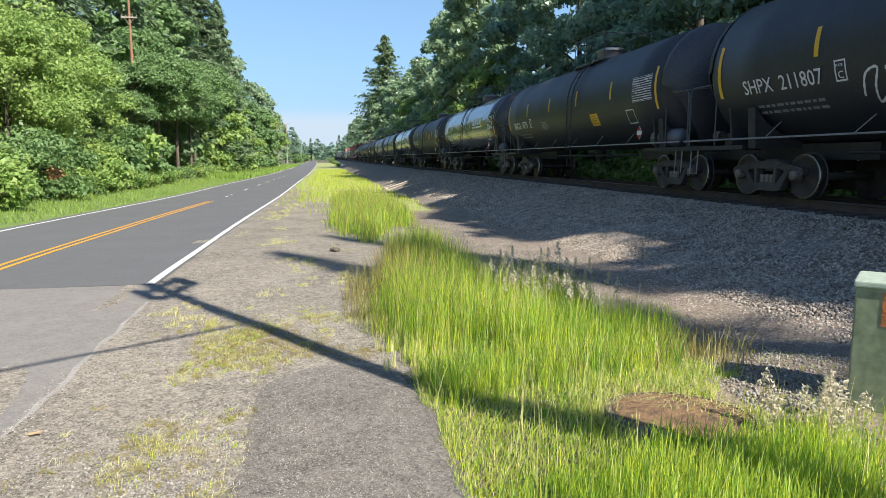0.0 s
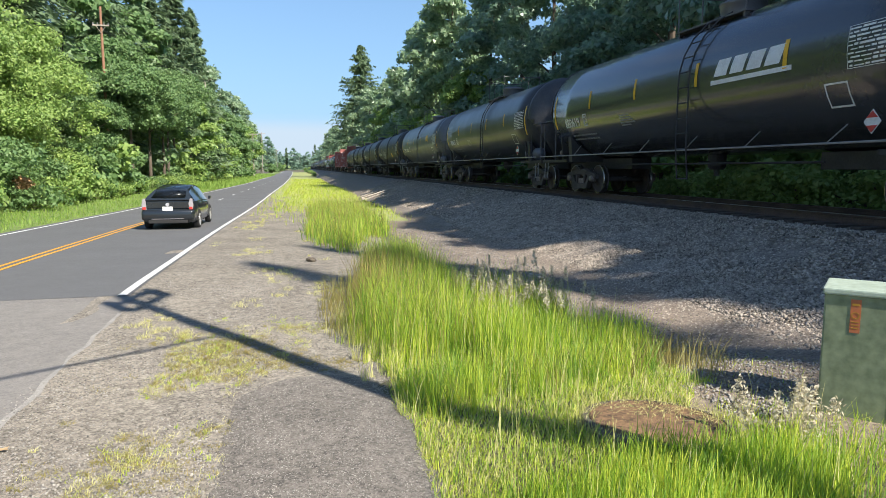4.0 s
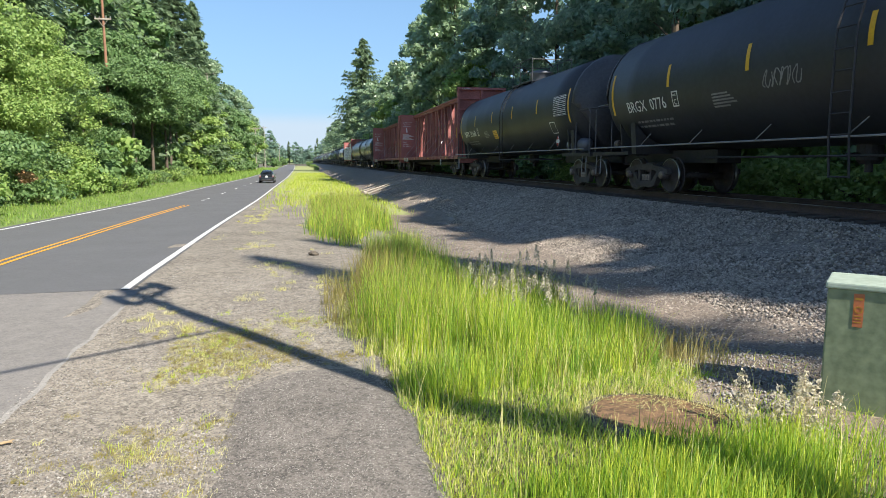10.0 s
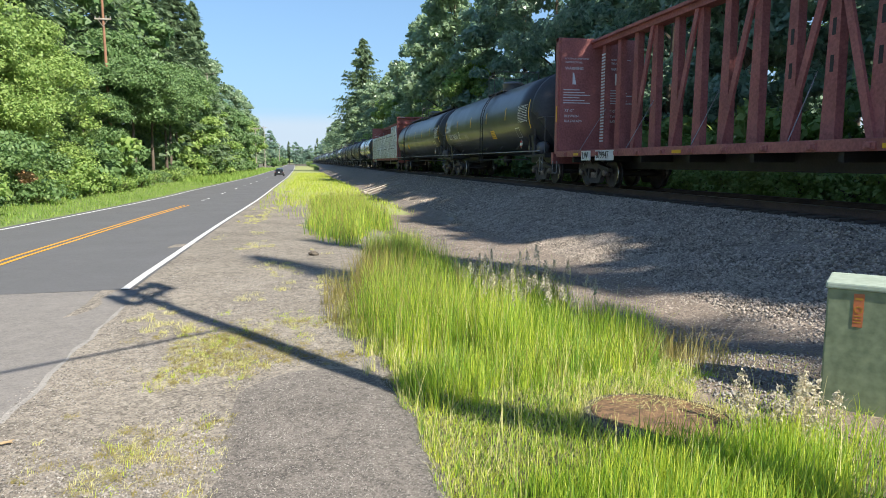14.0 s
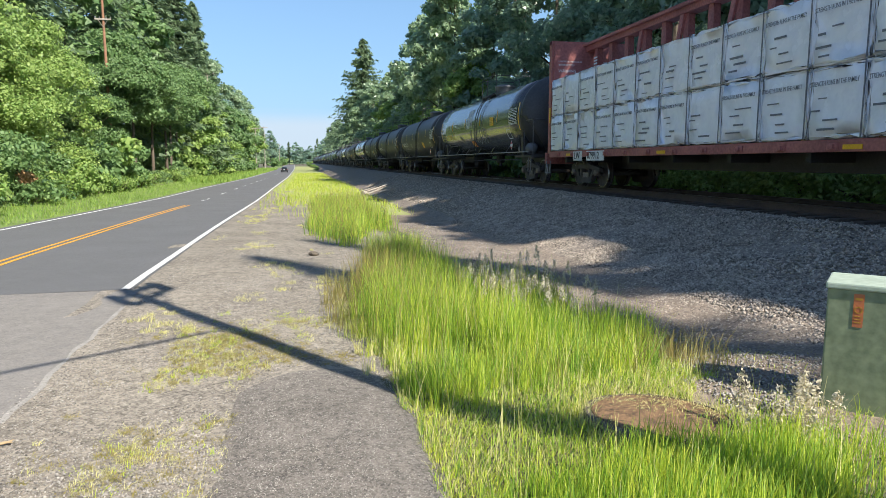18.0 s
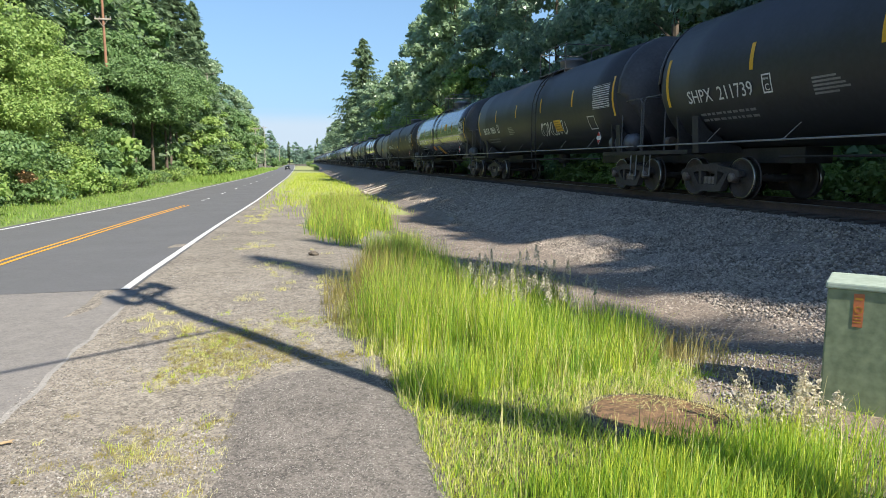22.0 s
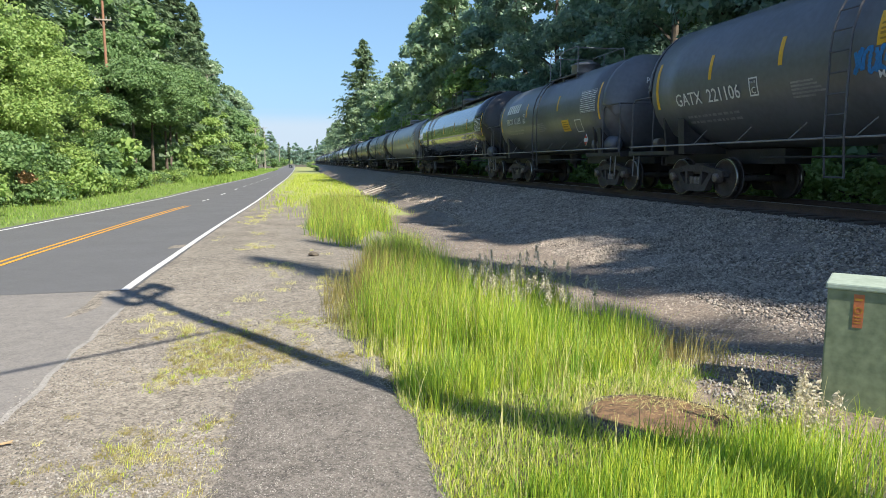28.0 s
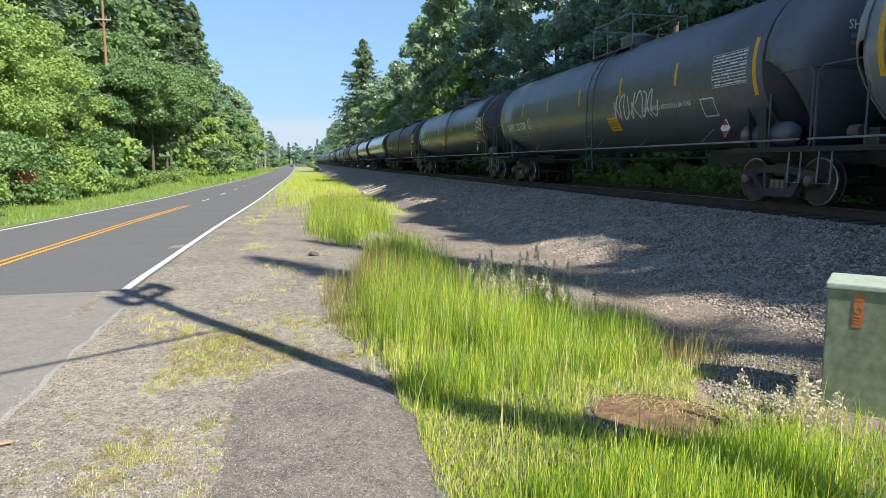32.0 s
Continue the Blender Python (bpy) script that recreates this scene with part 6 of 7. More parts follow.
blades("grass_middling", 4200, inside(1.6, 3.7, 5.2, 10, right_part), (0.2, 0.6), 0.006, M["grass_deep"], "knee-high deep green blades", 133, 0.4)
blades("grass_dry", 1600, inside(1.6, 3.7, 5.2, 10, right_part), (0.15, 0.5), 0.005, M["dry_grass"], "dry stalks in the knee-high grass", 112, 0.45)
blades("grass_middling", 2600, tufted(0.8, 3.4, 4.5, 6.2, lambda x, y: lawn(x, y) * blob(x, y, 1.9, 5.5, 1.3, 0.75), 150, 0.10), (0.08, 0.34), 0.0052, M["grass"], "uneven green tufts in front of the tall grass", 141, 0.6)
blades("grass_middling", 1700, tufted(0.8, 3.4, 4.5, 6.2, lambda x, y: lawn(x, y) * blob(x, y, 1.9, 5.5, 1.3, 0.75), 110, 0.10), (0.08, 0.36), 0.0052, M["grass_deep"], "uneven deep green tufts in front of the tall grass", 142, 0.6)
blades("grass_brown", 700, tufted(0.9, 3.4, 4.6, 6.4, lambda x, y: blob(x, y, 2.2, 5.6, 1.3, 0.8), 90, 0.12), (0.06, 0.32), 0.0042, M["brown_grass"], "withered stalks among the tufts", 143, 0.7)
blades("grass_fringe", 1500, tufted(0.1, 1.2, 6.0, 10.5, lambda x, y: blob(x, y, 0.72, 7.8, 0.36, 2.2), 110, 0.09), (0.04, 0.26), 0.0045, M["dry_grass"], "sparse yellow weeds spilling onto the gravel", 144, 0.8)
blades("grass_fringe", 1300, tufted(0.1, 1.2, 6.0, 10.5, lambda x, y: blob(x, y, 0.75, 7.6, 0.34, 2.1), 90, 0.08), (0.04, 0.30), 0.0048, M["grass"], "sparse green weeds spilling onto the gravel", 145, 0.7)
blades("grass_fringe", 900, tufted(0.0, 1.2, 6.6, 11, lambda x, y: blob(x, y, 0.65, 8.8, 0.45, 1.9), 80, 0.10), (0.08, 0.5), 0.0045, M["brown_grass"], "reddish seeding weeds at the gravel's edge", 146, 0.5)
blades("grass_brown", 900, inside(2.7, 4.1, 4.7, 7.4, lambda x, y: blob(x, y, 3.35, 5.9, 0.55, 1.1)), (0.06, 0.38), 0.0045, M["brown_grass"], "dead brown stalks where the grass thins out", 134, 0.7)
blades("grass_tall", 4600, inside(-0.3, 3.2, 15, 40, mid_patch), (0.2, 0.8), 0.011, M["grass"], "tall green grass further along the shoulder", 103, 0.5)
blades("grass_tall", 6400, inside(-0.3, 3.2, 15, 40, mid_patch), (0.2, 0.75), 0.011, M["grass_deep"], "deep green blades further along the shoulder", 135, 0.5)
blades("grass_brown", 1500, inside(-0.3, 3.2, 15, 40, mid_patch), (0.45, 1.0), 0.01, M["brown_grass"], "brown seeding stalks further along the shoulder", 117, 0.35)
blades("grass_low", 21000, inside(0.5, 4.4, 2.9, 7.0, lawn), (0.015, 0.10), 0.005, M["grass"], "short thick green grass at the roadside", 104, 1.0)
blades("grass_low", 8000, inside(0.5, 4.4, 2.9, 7.0, lawn), (0.015, 0.11), 0.005, M["grass_deep"], "short deep green grass at the roadside", 136, 1.0)
blades("grass_dry", 17000, inside(0.5, 4.4, 2.9, 7.0, lawn), (0.01, 0.095), 0.0045, M["dry_grass"], "dry yellow grass among the green", 105, 1.1)
blades("grass_dry", 700, inside(0.6, 3.6, 2.8, 6.6, lawn), (0.15, 0.42), 0.0035, M["dry_grass"], "thin pale stalks above the short grass", 119, 0.5)
blades("grass_middling", 4200, inside(0.9, 4.0, 2.6, 4.1, bottom_row), (0.10, 0.30), 0.0055, M["grass"], "ankle-high green grass beside the pavement", 118, 0.5)
blades("grass_middling", 2400, inside(0.9, 4.0, 2.6, 4.1, bottom_row), (0.10, 0.30), 0.0055, M["grass_deep"], "ankle-high deep green blades", 137, 0.5)
blades("verge_grass", 20000, inside(-15, -9.5, 12, 90, lambda x, y: 1.0, 1.6), (0.05, 0.30), 0.026, M["verge_blade"], "mown and rough grass along the far verge", 106, 0.8, 2)
blades("verge_grass", 9000, inside(-15.5, -9.6, 80, 260, lambda x, y: 1.0, 1.3), (0.3, 0.7), 0.12, M["verge_blade"], "rough grass along the far verge, further off", 107, 0.6, 1)


def strip_shape(x, y):
    k = 0.7 + 0.8 * noise.noise(Vector((x * 0.5, y * 0.12, 3)))
    return k * min(1.0, max(0.0, (y - 24) / 16)) * (1.0 if x > -1.6 + 0.8 * noise.noise(Vector((y * 0.2, 0, 7))) else 0.25)


blades("straw", 2600, tufted(2.9, 5.2, 4.4, 12, lambda x, y: 0.6, 300, 0.16, 1.0), (0.004, 0.03), 0.0035, M["brown_grass"], "dead straw and twigs strewn on the dirt", 147, 4.0, 2)
blades("strip_grass", 17000, inside(-2.5, 4.4, 22, 160, strip_shape, 1.2), (0.08, 0.42), 0.022, M["grass"], "green grass between road and railway", 113, 0.7)
blades("strip_grass", 6000, inside(-2.5, 4.4, 22, 160, strip_shape, 1.3), (0.05, 0.28), 0.018, M["dry_grass"], "yellow-green grass between road and railway", 108, 0.7)


def weedy(x, y):
    return max(0.0, min(1.0, 0.5 + 1.5 * noise.noise(Vector((x * 1.5, y * 1.0, 4))))) * (1.0 if -1.45 < x < -0.6 + 0.5 * max(0, y - 6) else 0.04 if x < -0.6 or y > 6.3 else 0.0)


blades("straw", 11000, tufted(-2.0, 0.5, 3.4, 8.5, weedy, 500, 0.075), (0.006, 0.035), 0.0032, M["brown_grass"], "short brown straw among the weeds", 125, 2.4, 2)
blades("weeds", 5500, tufted(-2.0, 0.5, 3.4, 8.5, weedy, 420, 0.075), (0.008, 0.045), 0.003, M["dry_grass"], "low yellow-green weeds in tufts in the gravel", 110, 2.2, 2)
blades("weeds", 2000, tufted(-1.6, 0.2, 3.4, 9.0, weedy, 170, 0.06), (0.01, 0.05), 0.0035, M["grass"], "small green weeds in the gravel", 115, 1.8, 2)
blades("straw", 5000, tufted(-1.3, 0.6, 5.9, 8.6, lambda x, y: max(blob(x, y, -0.75, 7.3, 0.5, 0.7), blob(x, y, 0.1, 6.7, 0.5, 0.35)), 260, 0.07), (0.006, 0.03), 0.004, M["brown_grass"], "flattened brown straw on the gravel", 116, 2.5, 2)
blades("weeds", 7000, tufted(-2.3, 0.9, 8, 34, lambda x, y: max(0, noise.noise(Vector((x * 0.9, y * 0.4, 9))) * 2.2 - 0.1), 420, 0.12, 1.3), (0.015, 0.07), 0.006, M["dry_grass"], "thin dry weeds in the gravel", 109, 1.8, 2)


def plumes(name, n, where, height, seed, label, big=1.0):
    """Pale seed heads on thin stalks."""
    rng = np.random.default_rng(seed)
    tips = blades("seed_stalks", n, where, height, 0.006, M["dry_grass"], "thin stalks of the flowering grass", seed, 0.35)
    count = int(56 * big)
    cs = np.repeat(tips, count, 0)
    f = np.tile(np.linspace(0, 1, count), len(tips))
    P = cs + rng.normal(size=cs.shape) * 0.02 * big * (1.3 - f)[:, None] - np.stack([0 * f, 0 * f, 0.16 * (0.6 + 0.4 * big) * (1 - f)], 1)
    m = len(P)
    t = rng.normal(size=(m, 3)) + [0, 0, 0.8]
    t /= np.linalg.norm(t, axis=1, keepdims=True)
    b = np.cross(t, rng.normal(size=(m, 3)))
    b /= np.linalg.norm(b, axis=1, keepdims=True)
    V = np.stack([P - t * 0.018, P - b * 0.007, P + t * 0.018, P + b * 0.007], 1).reshape(-1, 3)
    tagged(link(name, fast_mesh(name, V, np.arange(m * 4).reshape(-1, 4), M["seed"]), None), label, kind="stuff")


plumes("seed_heads", 80, inside(1.6, 3.6, 6.5, 9.5, lambda x, y: blob(x, y, 2.6, 7.6, 0.8, 1.2)), (0.55, 0.9), 121, "pale feathery seed heads of tall grass")
plumes("seed_heads", 16, inside(2.75, 3.45, 3.35, 3.85, lambda x, y: 1.0), (0.28, 0.42), 122, "pale feathery seed heads beside the cabinet", 1.8)

# ---- things at the roadside ----


def utility_cabinet(x, y, z, w, d, h, turn):
    ob = tagged(new("utility_cabinet"), "weathered pale green steel utility cabinet with an orange sticker", "cabinet")
    ob.matrix_basis = pose(x, y, z, 0, 0, turn)
    bm = bmesh.new()
    box(bm, 0, 0, -0.05, w, d, h - 0.04, 0.012)
    part("body", bm, M["cabinet_shaded"], ob)
    bm = bmesh.new()
    box(bm, -0.012, -0.018, h - 0.045, w + 0.012, d + 0.012, h, 0.012)
    part("lid", bm, M["cabinet_top"], ob, "paler overhanging green lid")
    bm = bmesh.new()
    box(bm, 0.165, -0.004, h - 0.31, 0.228, -0.001, h - 0.07)
    st = part("sticker", bm, M["sticker"], ob, "faded orange warning sticker")
    bm = bmesh.new()
    lathe(bm, [(-0.0062, 0.019), (-0.0062, 0.025), (-0.0045, 0.025), (-0.0045, 0.019), (-0.0062, 0.019)], "y", 20, (0.1965, 0, h - 0.185))
    for k in range(3):
        box(bm, 0.174, -0.006, h - 0.235 - k * 0.022, 0.219, -0.0042, h - 0.228 - k * 0.022)
    box(bm, 0.174, -0.006, h - 0.115, 0.219, -0.0042, h - 0.098)
    part("sticker_emblem", bm, M["placard_ink"], st, "ring and lines printed on the sticker")
    bm = bmesh.new()
    for k in range(2):
        box(bm, w * 0.5 - 0.004, -0.006, 0.02, w * 0.5 + 0.004, -0.002, h - 0.09)
    part("door_seam", bm, M["frame_black"], ob)
    bm = bmesh.new()
    box(bm, -0.1, -0.1, -0.12, w + 0.1, d + 0.1, 0.03, 0.01)
    part("plinth", bm, M["concrete"], ob, "low concrete footing")
    return ob


utility_cabinet(3.67, 4.0, 0.15, 0.9, 0.5, 0.998, -46)
vault = tagged(new("vault_cover"), "round rusty iron and concrete vault cover set in grass", "cover")
vault.matrix_basis = pose(2.39, 4.02, 0.215, -2.5, 3, 12)
bm = bmesh.new()
lathe(bm, [(-0.2, 0.53), (0.0, 0.53), (0.03, 0.515), (0.035, 0.475), (0.02, 0.47), (0.02, 0.0)], "z", 40)
part("ring", bm, M["concrete"], vault, "cracked concrete ring")
bm = bmesh.new()
lathe(bm, [(0.0, 0.465), (0.03, 0.465), (0.035, 0.455), (0.035, 0.0)], "z", 40)
part("disc", bm, M["rust"], vault, "rust-brown iron disc")
blades("cover_litter", 1500, lambda rng, n: np.array([(2.39 + r * math.cos(a), 4.02 + r * math.sin(a), 0.235) for r, a in zip(0.5 * rng.random(n) ** 0.5, rng.uniform(0, math.tau, n))]), (0.004, 0.032), 0.0045, M["dry_grass"], "dry grass litter on the vault cover", 151, 4.0, 2)
blades("cover_litter", 1300, lambda rng, n: np.array([(2.39 + 0.52 * math.cos(a), 4.02 + 0.52 * math.sin(a), 0.2) for a in rng.normal(3.6, 1.5, n)]) + rng.normal(size=(n, 3)) * [0.045, 0.045, 0.0], (0.03, 0.13), 0.0045, M["dry_grass"], "grass creeping over the cover's rim", 152, 0.9, 3)
stones("rubble", 14, lambda r, n: np.array([(4.05, 10.9, 0.1)]) + r.normal(size=(n, 3)) * [0.12, 0.15, 0.02], (0.03, 0.07), M["pebble"], "a few pale broken stones in a heap", 9)


def utility_pole(x, y, h, wood, label, arms=((0.25, 2.4),), drum=False, turn=0.0):
    ob = tagged(new("utility_pole"), label, "pole", "utility poles")
    z = max(ground_z(x, y), -0.8)
    ob.matrix_basis = pose(x, y, z, 0, 0, turn)
    bm = bmesh.new()
    tube(bm, [(0, 0, -0.3), (0, 0, h * 0.5), (0, 0, h)], 0.15, 12, 0.10)
    part("pole", bm, M[wood], ob)
    for drop, w in arms:
        bm = bmesh.new()
        box(bm, -w / 2, -0.17, h - drop - 0.12, w / 2, -0.07, h - drop, 0.01)
        tube(bm, [(-w * 0.3, -0.12, h - drop - 0.1), (0, -0.12, h - drop - 0.7)], 0.02, 5)
        tube(bm, [(w * 0.3, -0.12, h - drop - 0.1), (0, -0.12, h - drop - 0.7)], 0.02, 5)
        arm = part("crossarm", bm, M["grey_wood"], ob)
        for k in (-0.46, -0.2, 0.2, 0.46):
            bm = bmesh.new()
            lathe(bm, [(0, 0.0), (0, 0.035), (0.05, 0.06), (0.08, 0.035), (0.12, 0.06), (0.16, 0.03), (0.18, 0)], "z", 10, (k * w, -0.12, h - drop))
            part("insulator", bm, M["paint_grey"], arm, "grey ceramic insulator")
    if drum:
        bm = bmesh.new()
        lathe(bm, [(h - 0.75, 0.0), (h - 0.75, 0.13), (h - 0.2, 0.13), (h - 0.15, 0.1), (h - 0.1, 0)], "z", 18, (0.62, -0.12, 0))
        part("transformer", bm, M["mid_grey"], ob, "grey steel transformer drum")
        bm = bmesh.new()
        lathe(bm, [(h - 0.6, 0.0), (h - 0.6, 0.1), (h + 0.1, 0.1), (h + 0.15, 0)], "z", 14, (-0.62, -0.12, 0))
        part("fuse_holder", bm, M["mid_grey"], ob, "grey fuse holder")
    return ob


utility_pole(-16.3, 62.4, 15.5, "pole_wood", "reddish brown wooden utility pole with a crossarm among trees", arms=((1.5, 1.3),))
utility_pole(-16.3, 125, 18.4, "grey_wood", "grey wooden utility pole with a crossarm above the trees", arms=((0.6, 2.4),))
utility_pole(-12.9, 190, 12.0, "grey_wood", "pale wooden utility pole far along the road", arms=((0.3, 2.4),))
utility_pole(-13.6, 245, 15.0, "grey_wood", "grey wooden utility pole far along the road", arms=((0.3, 2.4),))
utility_pole(-14.0, 400, 13.0, "grey_wood", "grey utility pole in the distance", arms=((0.3, 2.4),))
# the pole whose shadow lies across the shoulder
el = math.tan(SUN_EL)
PH = 10.6
px, py = -2.72 + math.sin(SUN_AZ) * PH / el, 10.80 + math.cos(SUN_AZ) * PH / el
utility_pole(px, py, PH, "pole_wood", "wooden utility pole with a crossarm and transformer beside the shoulder", arms=((0.15, 1.3), (0.7, 1.1)), drum=True, turn=80)
bm = bmesh.new()
tube(bm, [(px + (-18 * k / 12), py - 9.0 * k / 12, 7.6 - 0.9 * math.sin(math.pi * k / 12)) for k in range(13)], 0.03, 6)
cable = part("overhead_cable", bm, M["tyre"], None)
tagged(cable, "sagging black overhead cable from the utility pole", "cable")

for a, b, sag in (((-17.4, 62.3, 14.5), (-17.4, 125, 17.8), 0.9), ((-15.2, 62.3, 14.5), (-15.2, 125, 17.8), 0.9), ((-17.4, 62.3, 14.5), (-19.5, 8, 14.0), 0.9), ((-16.45, 62.3, 11.5), (-18.5, 8, 11.0), 0.8)):
    bm = bmesh.new()
    tube(bm, [tuple(a[i] + (b[i] - a[i]) * k / 10 - (sag * math.sin(math.pi * k / 10) if i == 2 else 0) for i in range(3)) for k in range(11)], 0.022, 5)
    tagged(part("overhead_wire", bm, M["tyre"], None), "thin black overhead wire strung between utility poles", "wire", "overhead wires")


def log(x, y, z, length, r, turn, tilt):
    bm = bmesh.new()
    rg_ = random.Random(int(x * 100 + y))
    tube(bm, [(length * (k / 5 - 0.5), rg_.uniform(-0.04, 0.04), rg_.uniform(-0.02, 0.03)) for k in range(6)], r, 9, r * 0.7)
    tube(bm, [(length * 0.15, 0, 0), (length * 0.3, 0.2, 0.22)], r * 0.35, 6, r * 0.15)
    ob = part("log", bm, M["grey_wood"], None)
    ob.matrix_basis = pose(x, y, z + r * 0.8, 0, tilt, turn)
    tagged(ob, "pale grey tapered bar at the foot of the ballast", "log", "driftwood logs")


# four long thin pale bars along the ballast slope, one short thick one
for lx, ly, ll, lt in ((5.3, 46.0, 3.6, 8), (5.6, 48.5, 4.0, 3), (5.9, 51.0, 3.8, 10), (5.2, 53.0, 3.0, -4)):
    log(lx, ly, bed_z(lx, ly), ll, 0.06, lt, -17)
log(4.2, 47.0, bed_z(4.2, 47.0), 0.9, 0.16, 60, 6)

# a dead reddish branch in the hedge
dead = tagged(new("dead_branch"), "dead branch with withered red-brown leaves in the hedge", "branch")
dead.matrix_basis = pose(-12.75, 34.3, ground_z(-12.75, 34.3))
bm = bmesh.new()
tube(bm, [(-0.5, 0.3, -0.1), (-0.2, 0.1, 0.9), (0.0, 0.0, 1.6)], 0.03, 6, 0.01)
part("stem", bm, M["bark"], dead)
rl = np.random.default_rng(88)
lv, lf = leaf_cloud(rl, np.array([(0.0, -0.1, 1.45), (-0.05, -0.1, 1.15), (0.12, 0, 1.3)]), np.array([0.32, 0.26, 0.28]), 420, 0.09)
link("withered_leaves", fast_mesh("withered_leaves", lv, lf, M["leaf_red"]), None, dead)

# a fallen leaf and single stones on the shoulder
bm = bmesh.new()
prism(bm, [(-0.06, 0.0), (-0.02, 0.022), (0.02, 0.018), (0.045, 0.028), (0.035, 0.0), (0.045, -0.025), (0.015, -0.016), (-0.025, -0.02)], "z", 0.0, 0.004)
fallen = part("fallen_leaf", bm, M["lumber"], None)
fallen.matrix_basis = pose(-2.12, 4.98, ground_z(-2.12, 4.98) + 0.032, 2, -3, 15)
tagged(fallen, "dry yellow fallen leaf on the pavement", "leaf")
bm = bmesh.new()
bmesh.ops.create_icosphere(bm, subdivisions=2, radius=0.11)
for v in bm.verts:
    v.co *= 1 + 0.35 * noise.noise(v.co * 9)
    v.co.z *= 0.55
rock = part("stone", bm, M["concrete"], None)
rock.matrix_basis = pose(0.15, 14.3, ground_z(0.15, 14.3) + 0.05, 0, 0, 30)
tagged(rock, "small dark stone lying on the gravel shoulder", "stone")

# ---- the car on the road ----


def hatchback():
    car = tagged(new("hatchback_car"), "dark blue-grey hatchback car driving away along the road", "car")
    L, W = 4.46, 1.745
    # side outline, from the tail (y = 0) to the nose, lower body
    stations = [  # y, half width at belt, half width at sill, z sill, z belt
        (0.00, 0.74, 0.70, 0.40, 0.94), (0.10, 0.82, 0.80, 0.28, 1.00), (0.5, 0.86, 0.85, 0.24, 0.99), (1.2, 0.872, 0.87, 0.21, 0.95), (2.2, 0.872, 0.87, 0.20, 0.91),
        (3.1, 0.865, 0.865, 0.20, 0.88), (3.8, 0.83, 0.84, 0.22, 0.80), (4.25, 0.72, 0.76, 0.26, 0.68), (4.46, 0.50, 0.56, 0.34, 0.58)]
    bm = bmesh.new()
    rings = []
    for y, wb, ws, z0, z1 in stations:
        zm = (z0 + z1) / 2
        pts = [(-ws * 0.9, z0), (-ws, z0 + 0.08), (-max(wb, ws) * 1.0, zm), (-wb, z1 - 0.05), (-wb * 0.93, z1), (0, z1 + 0.02), (wb * 0.93, z1), (wb, z1 - 0.05), (max(wb, ws), zm), (ws, z0 + 0.08), (ws * 0.9, z0), (0, z0 - 0.02)]
        rings.append([bm.verts.new((x, y, z)) for x, z in pts])
    for a, b in zip(rings, rings[1:]):
        for k in range(12):
            bm.faces.new((a[k], a[(k + 1) % 12], b[(k + 1) % 12], b[k]))
    bm.faces.new(rings[0][::-1])
    bm.faces.new(rings[-1])
    bmesh.ops.recalc_face_normals(bm, faces=bm.faces[:])
    part("body", bm, M["car_paint"], car, smooth=True)
    # roof shell over the glasshouse
    roof = [(0.22, 1.10, 0.60), (0.7, 1.30, 0.56), (1.3, 1.43, 0.55), (2.0, 1.48, 0.56), (2.6, 1.45, 0.57), (3.0, 1.36, 0.58)]
    bm = bmesh.new()
    rr = [[bm.verts.new(p) for p in ((-w, y, z - 0.05), (-w * 0.85, y, z), (0, y, z + 0.02), (w * 0.85, y, z), (w, y, z - 0.05))] for y, z, w in roof]
    for a, b in zip(rr, rr[1:]):
        for k in range(4):
            bm.faces.new((a[k], a[k + 1], b[k + 1], b[k]))
    bmesh.ops.solidify(bm, geom=bm.faces[:], thickness=0.03)
    part("roof", bm, M["car_paint"], car, smooth=True)
    bm = bmesh.new()
    for s in (-1, 1):
        lowp = [(0.35, 0.99, 0.80), (1.2, 0.96, 0.85), (2.4, 0.93, 0.85), (3.5, 0.87, 0.80)]
        hip = [(0.7, 1.25, 0.57), (1.3, 1.38, 0.555), (2.2, 1.42, 0.565), (3.0, 1.31, 0.585)]
        a = [bm.verts.new((s * w, y, z)) for y, z, w in lowp]
        b = [bm.verts.new((s * w, y, z)) for y, z, w in hip]
        for k in range(3):
            bm.faces.new((a[k], a[k + 1], b[k + 1], b[k]))
    bmesh.ops.recalc_face_normals(bm, faces=bm.faces[:])
    part("side_window", bm, M["dark_glass"], car, "dark tinted side glass", smooth=True)
    bm = bmesh.new()
    bm.faces.new([bm.verts.new(p) for p in ((-0.74, 0.16, 1.05), (0.74, 0.16, 1.05), (0.54, 0.80, 1.345), (-0.54, 0.80, 1.345))])
    part("rear_window", bm, M["dark_glass"], car, "sloping dark rear glass")
    bm = bmesh.new()
    bm.faces.new([bm.verts.new(p) for p in ((-0.74, 3.75, 0.84), (0.74, 3.75, 0.84), (0.55, 2.95, 1.36), (-0.55, 2.95, 1.36))])
    part("windscreen", bm, M["dark_glass"], car)
    bm = bmesh.new()
    box(bm, -0.70, 0.02, 1.00, 0.70, 0.30, 1.05, 0.02)
    part("spoiler", bm, M["car_paint"], car)
    bm = bmesh.new()
    box(bm, -0.66, -0.03, 0.74, 0.66, 0.02, 0.97, 0.02)
    part("tailgate_panel", bm, M["dark_glass"], car, "black tailgate panel")
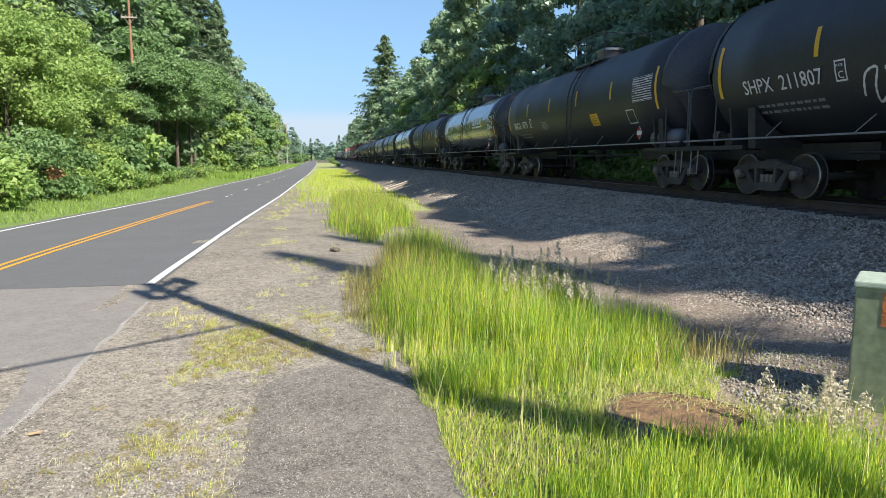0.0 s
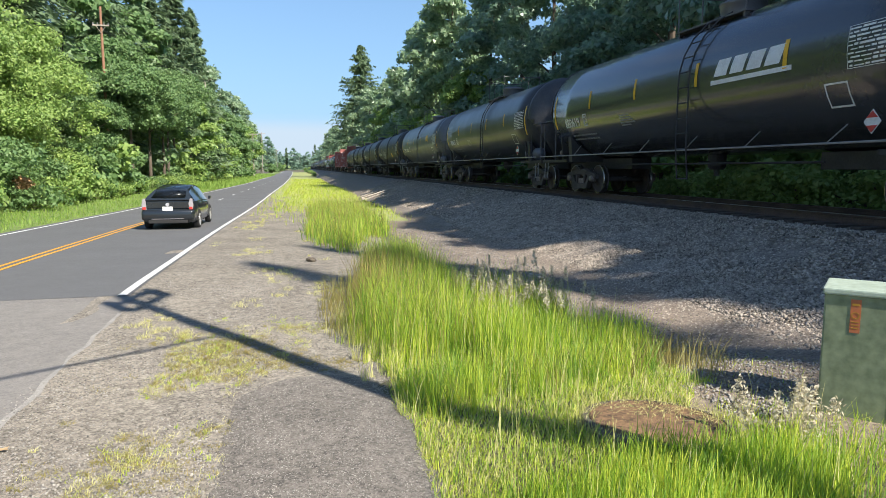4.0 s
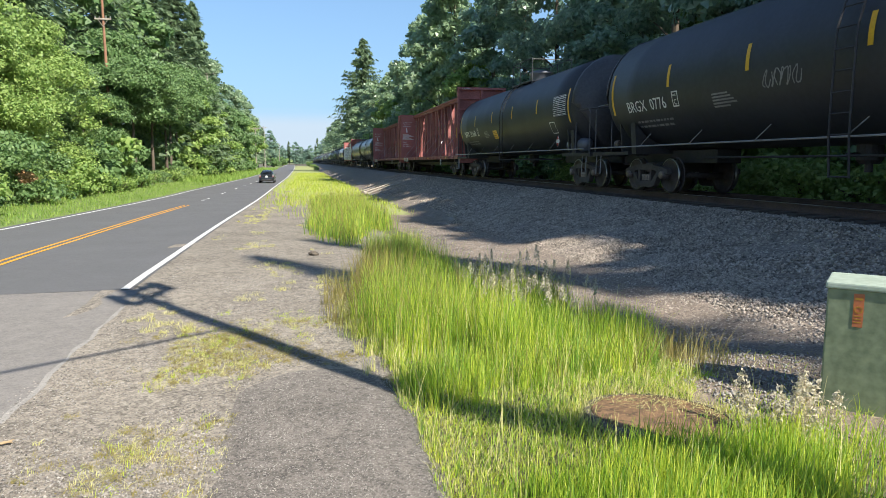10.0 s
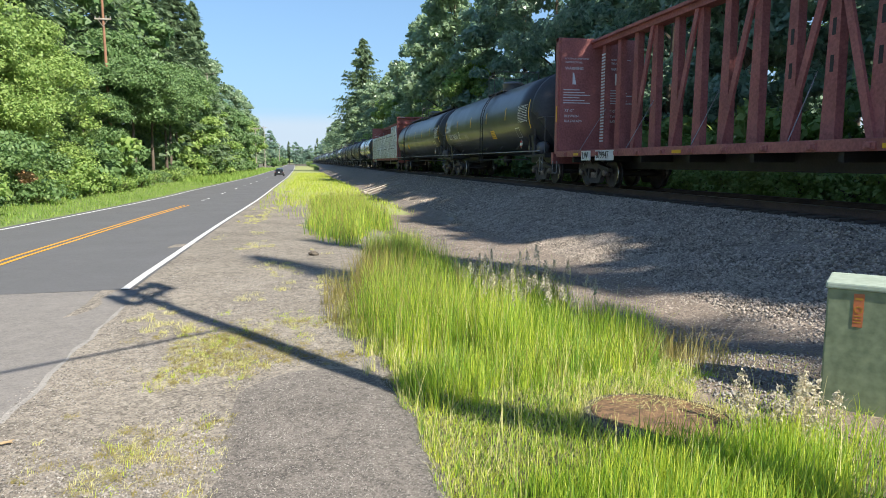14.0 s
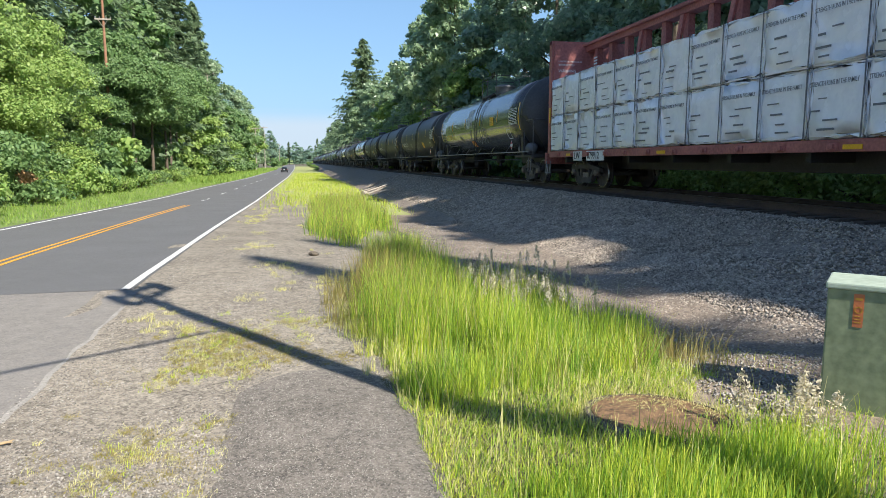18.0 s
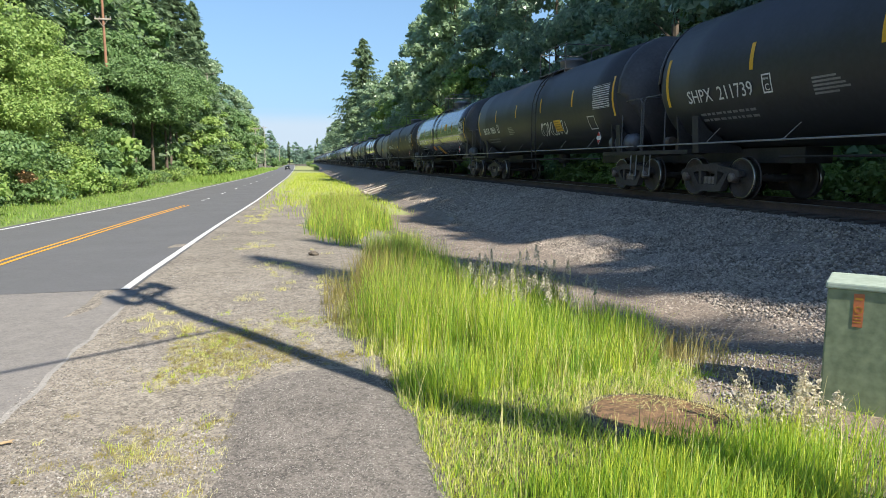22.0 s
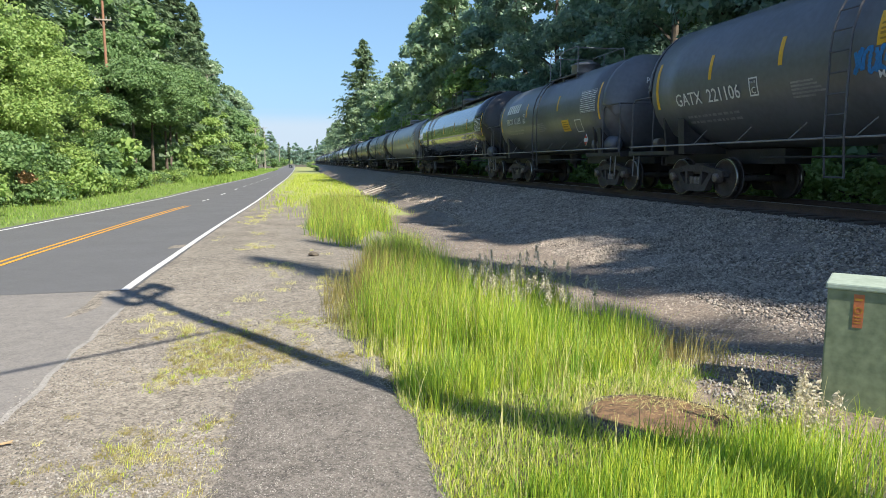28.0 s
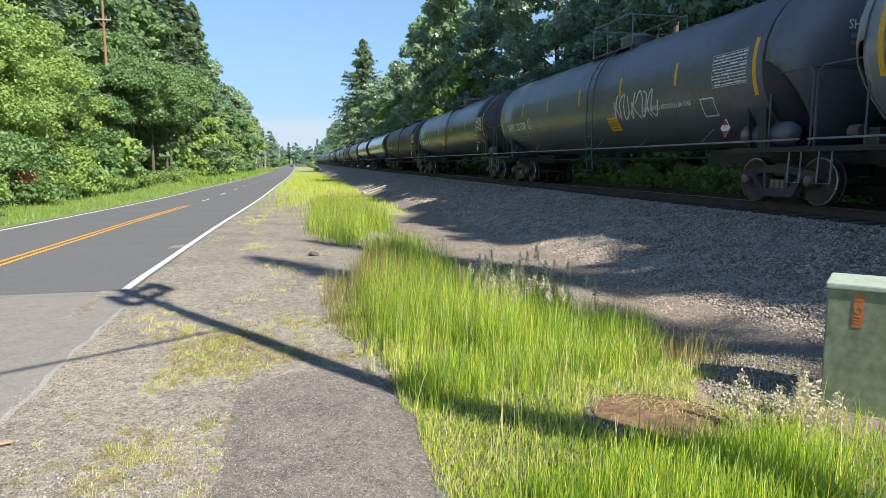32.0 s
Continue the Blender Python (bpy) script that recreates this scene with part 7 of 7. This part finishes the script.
    for s in (-1, 1):
        bm = bmesh.new()
        prism(bm, [(s * 0.66, 0.68), (s * 0.79, 0.70), (s * 0.81, 0.86), (s * 0.77, 1.06), (s * 0.70, 1.07), (s * 0.67, 0.9)], "y", -0.03, 0.22)
        bmesh.ops.bevel(bm, geom=bm.edges[:], offset=0.015, segments=2, affect="EDGES")
        lt = part("tail_light", bm, M["lamp_clear"], car, "clear tail light")
        bm = bmesh.new()
        box(bm, s * 0.73 - 0.055, -0.04, 0.70, s * 0.73 + 0.055, -0.02, 0.79, 0.006)
        part("red_lens", bm, M["paint_red"], lt)
        bm = bmesh.new()
        box(bm, s * 0.90, 2.85, 0.92, s * 1.0, 3.02, 1.04, 0.03)
        part("wing_mirror", bm, M["car_paint"], car)
        for yw in (0.88, 3.58):
            bm = bmesh.new()
            lathe(bm, [(-0.09, 0.2), (-0.1, 0.28), (-0.07, 0.31), (0.07, 0.31), (0.1, 0.28), (0.09, 0.2)], "x", 26)
            arch = bmesh.new()
            prism(arch, [(yw + 0.37 * math.cos(k * math.pi / 12), 0.28 + 0.39 * math.sin(k * math.pi / 12)) for k in range(13)], "x", s * 0.80, s * 0.879)
            part("wheel_arch", arch, M["tyre"], car, "black wheel arch")
            wh = part("wheel", bm, M["tyre"], car, smooth=True)
            wh.location = (s * 0.787, yw, 0.31)
            bm = bmesh.new()
            lathe(bm, [(s * 0.10, 0.0), (s * 0.10, 0.05), (s * 0.085, 0.16), (s * 0.10, 0.21), (s * 0.07, 0.22)], "x", 20)
            part("rim", bm, M["alloy"], wh, "silver alloy rim")
    bm = bmesh.new()
    box(bm, -0.16, -0.045, 0.66, 0.16, -0.03, 0.80, 0.004)
    part("plate", bm, M["paint_white"], car, "plain white plate")
    bm = bmesh.new()
    box(bm, -0.84, -0.06, 0.33, 0.84, 0.34, 0.70, 0.11)
    part("bumper", bm, M["car_paint"], car, smooth=True)
    bm = bmesh.new()
    box(bm, -0.62, -0.045, 0.24, 0.62, 0.2, 0.36, 0.03)
    part("valance", bm, M["tyre"], car, "black lower valance")
    # light caught on the bumper's crease, laid on as a pale strip
    bm = bmesh.new()
    box(bm, -0.5, -0.068, 0.385, 0.5, -0.058, 0.40)
    part("bumper_crease", bm, M["lamp_clear"], car, "pale strip for the glint along the bumper's crease")
    bm = bmesh.new()
    lathe(bm, [(-0.045, 0.0), (-0.045, 0.06), (-0.03, 0.06)], "y", 18, (0, 0, 0.87))
    part("badge", bm, M["alloy"], car, "round chrome badge")
    return car


hatch = hatchback()
# tail of the car: seconds, metres along the road, metres across
DRIVE = [(0, -30.0, -4.4), (1, -13.5, -4.4), (2, 3.0, -4.4), (2.5, 9.0, -4.4), (3, 14.0, -4.4), (3.5, 18.8, -4.4), (5.5, 36.5, -4.35), (6, 41, -4.3), (7, 50, -4.3), (9, 69, -4.3), (13, 115, -4.5), (19, 190, -5.2), (25, 280, -6.0), (32, 420, -7.5)]


def motions():
    times = [0, 4, 8, 12, 16, 20, 24, 28, 32]
    for car, yc in CARS:
        walk(car, [(t, pose(TRACK_X, yc - rolled(t), RAIL_Z)) for t in times])
    for pack, yc, dy in PACKS:
        walk(pack, [(t, pose(TRACK_X, yc + dy - rolled(t), RAIL_Z)) for t in times])
    walk(hatch, [(t, pose(x, y, road_z(y + 2) + 0.019)) for t, y, x in DRIVE])


motions()
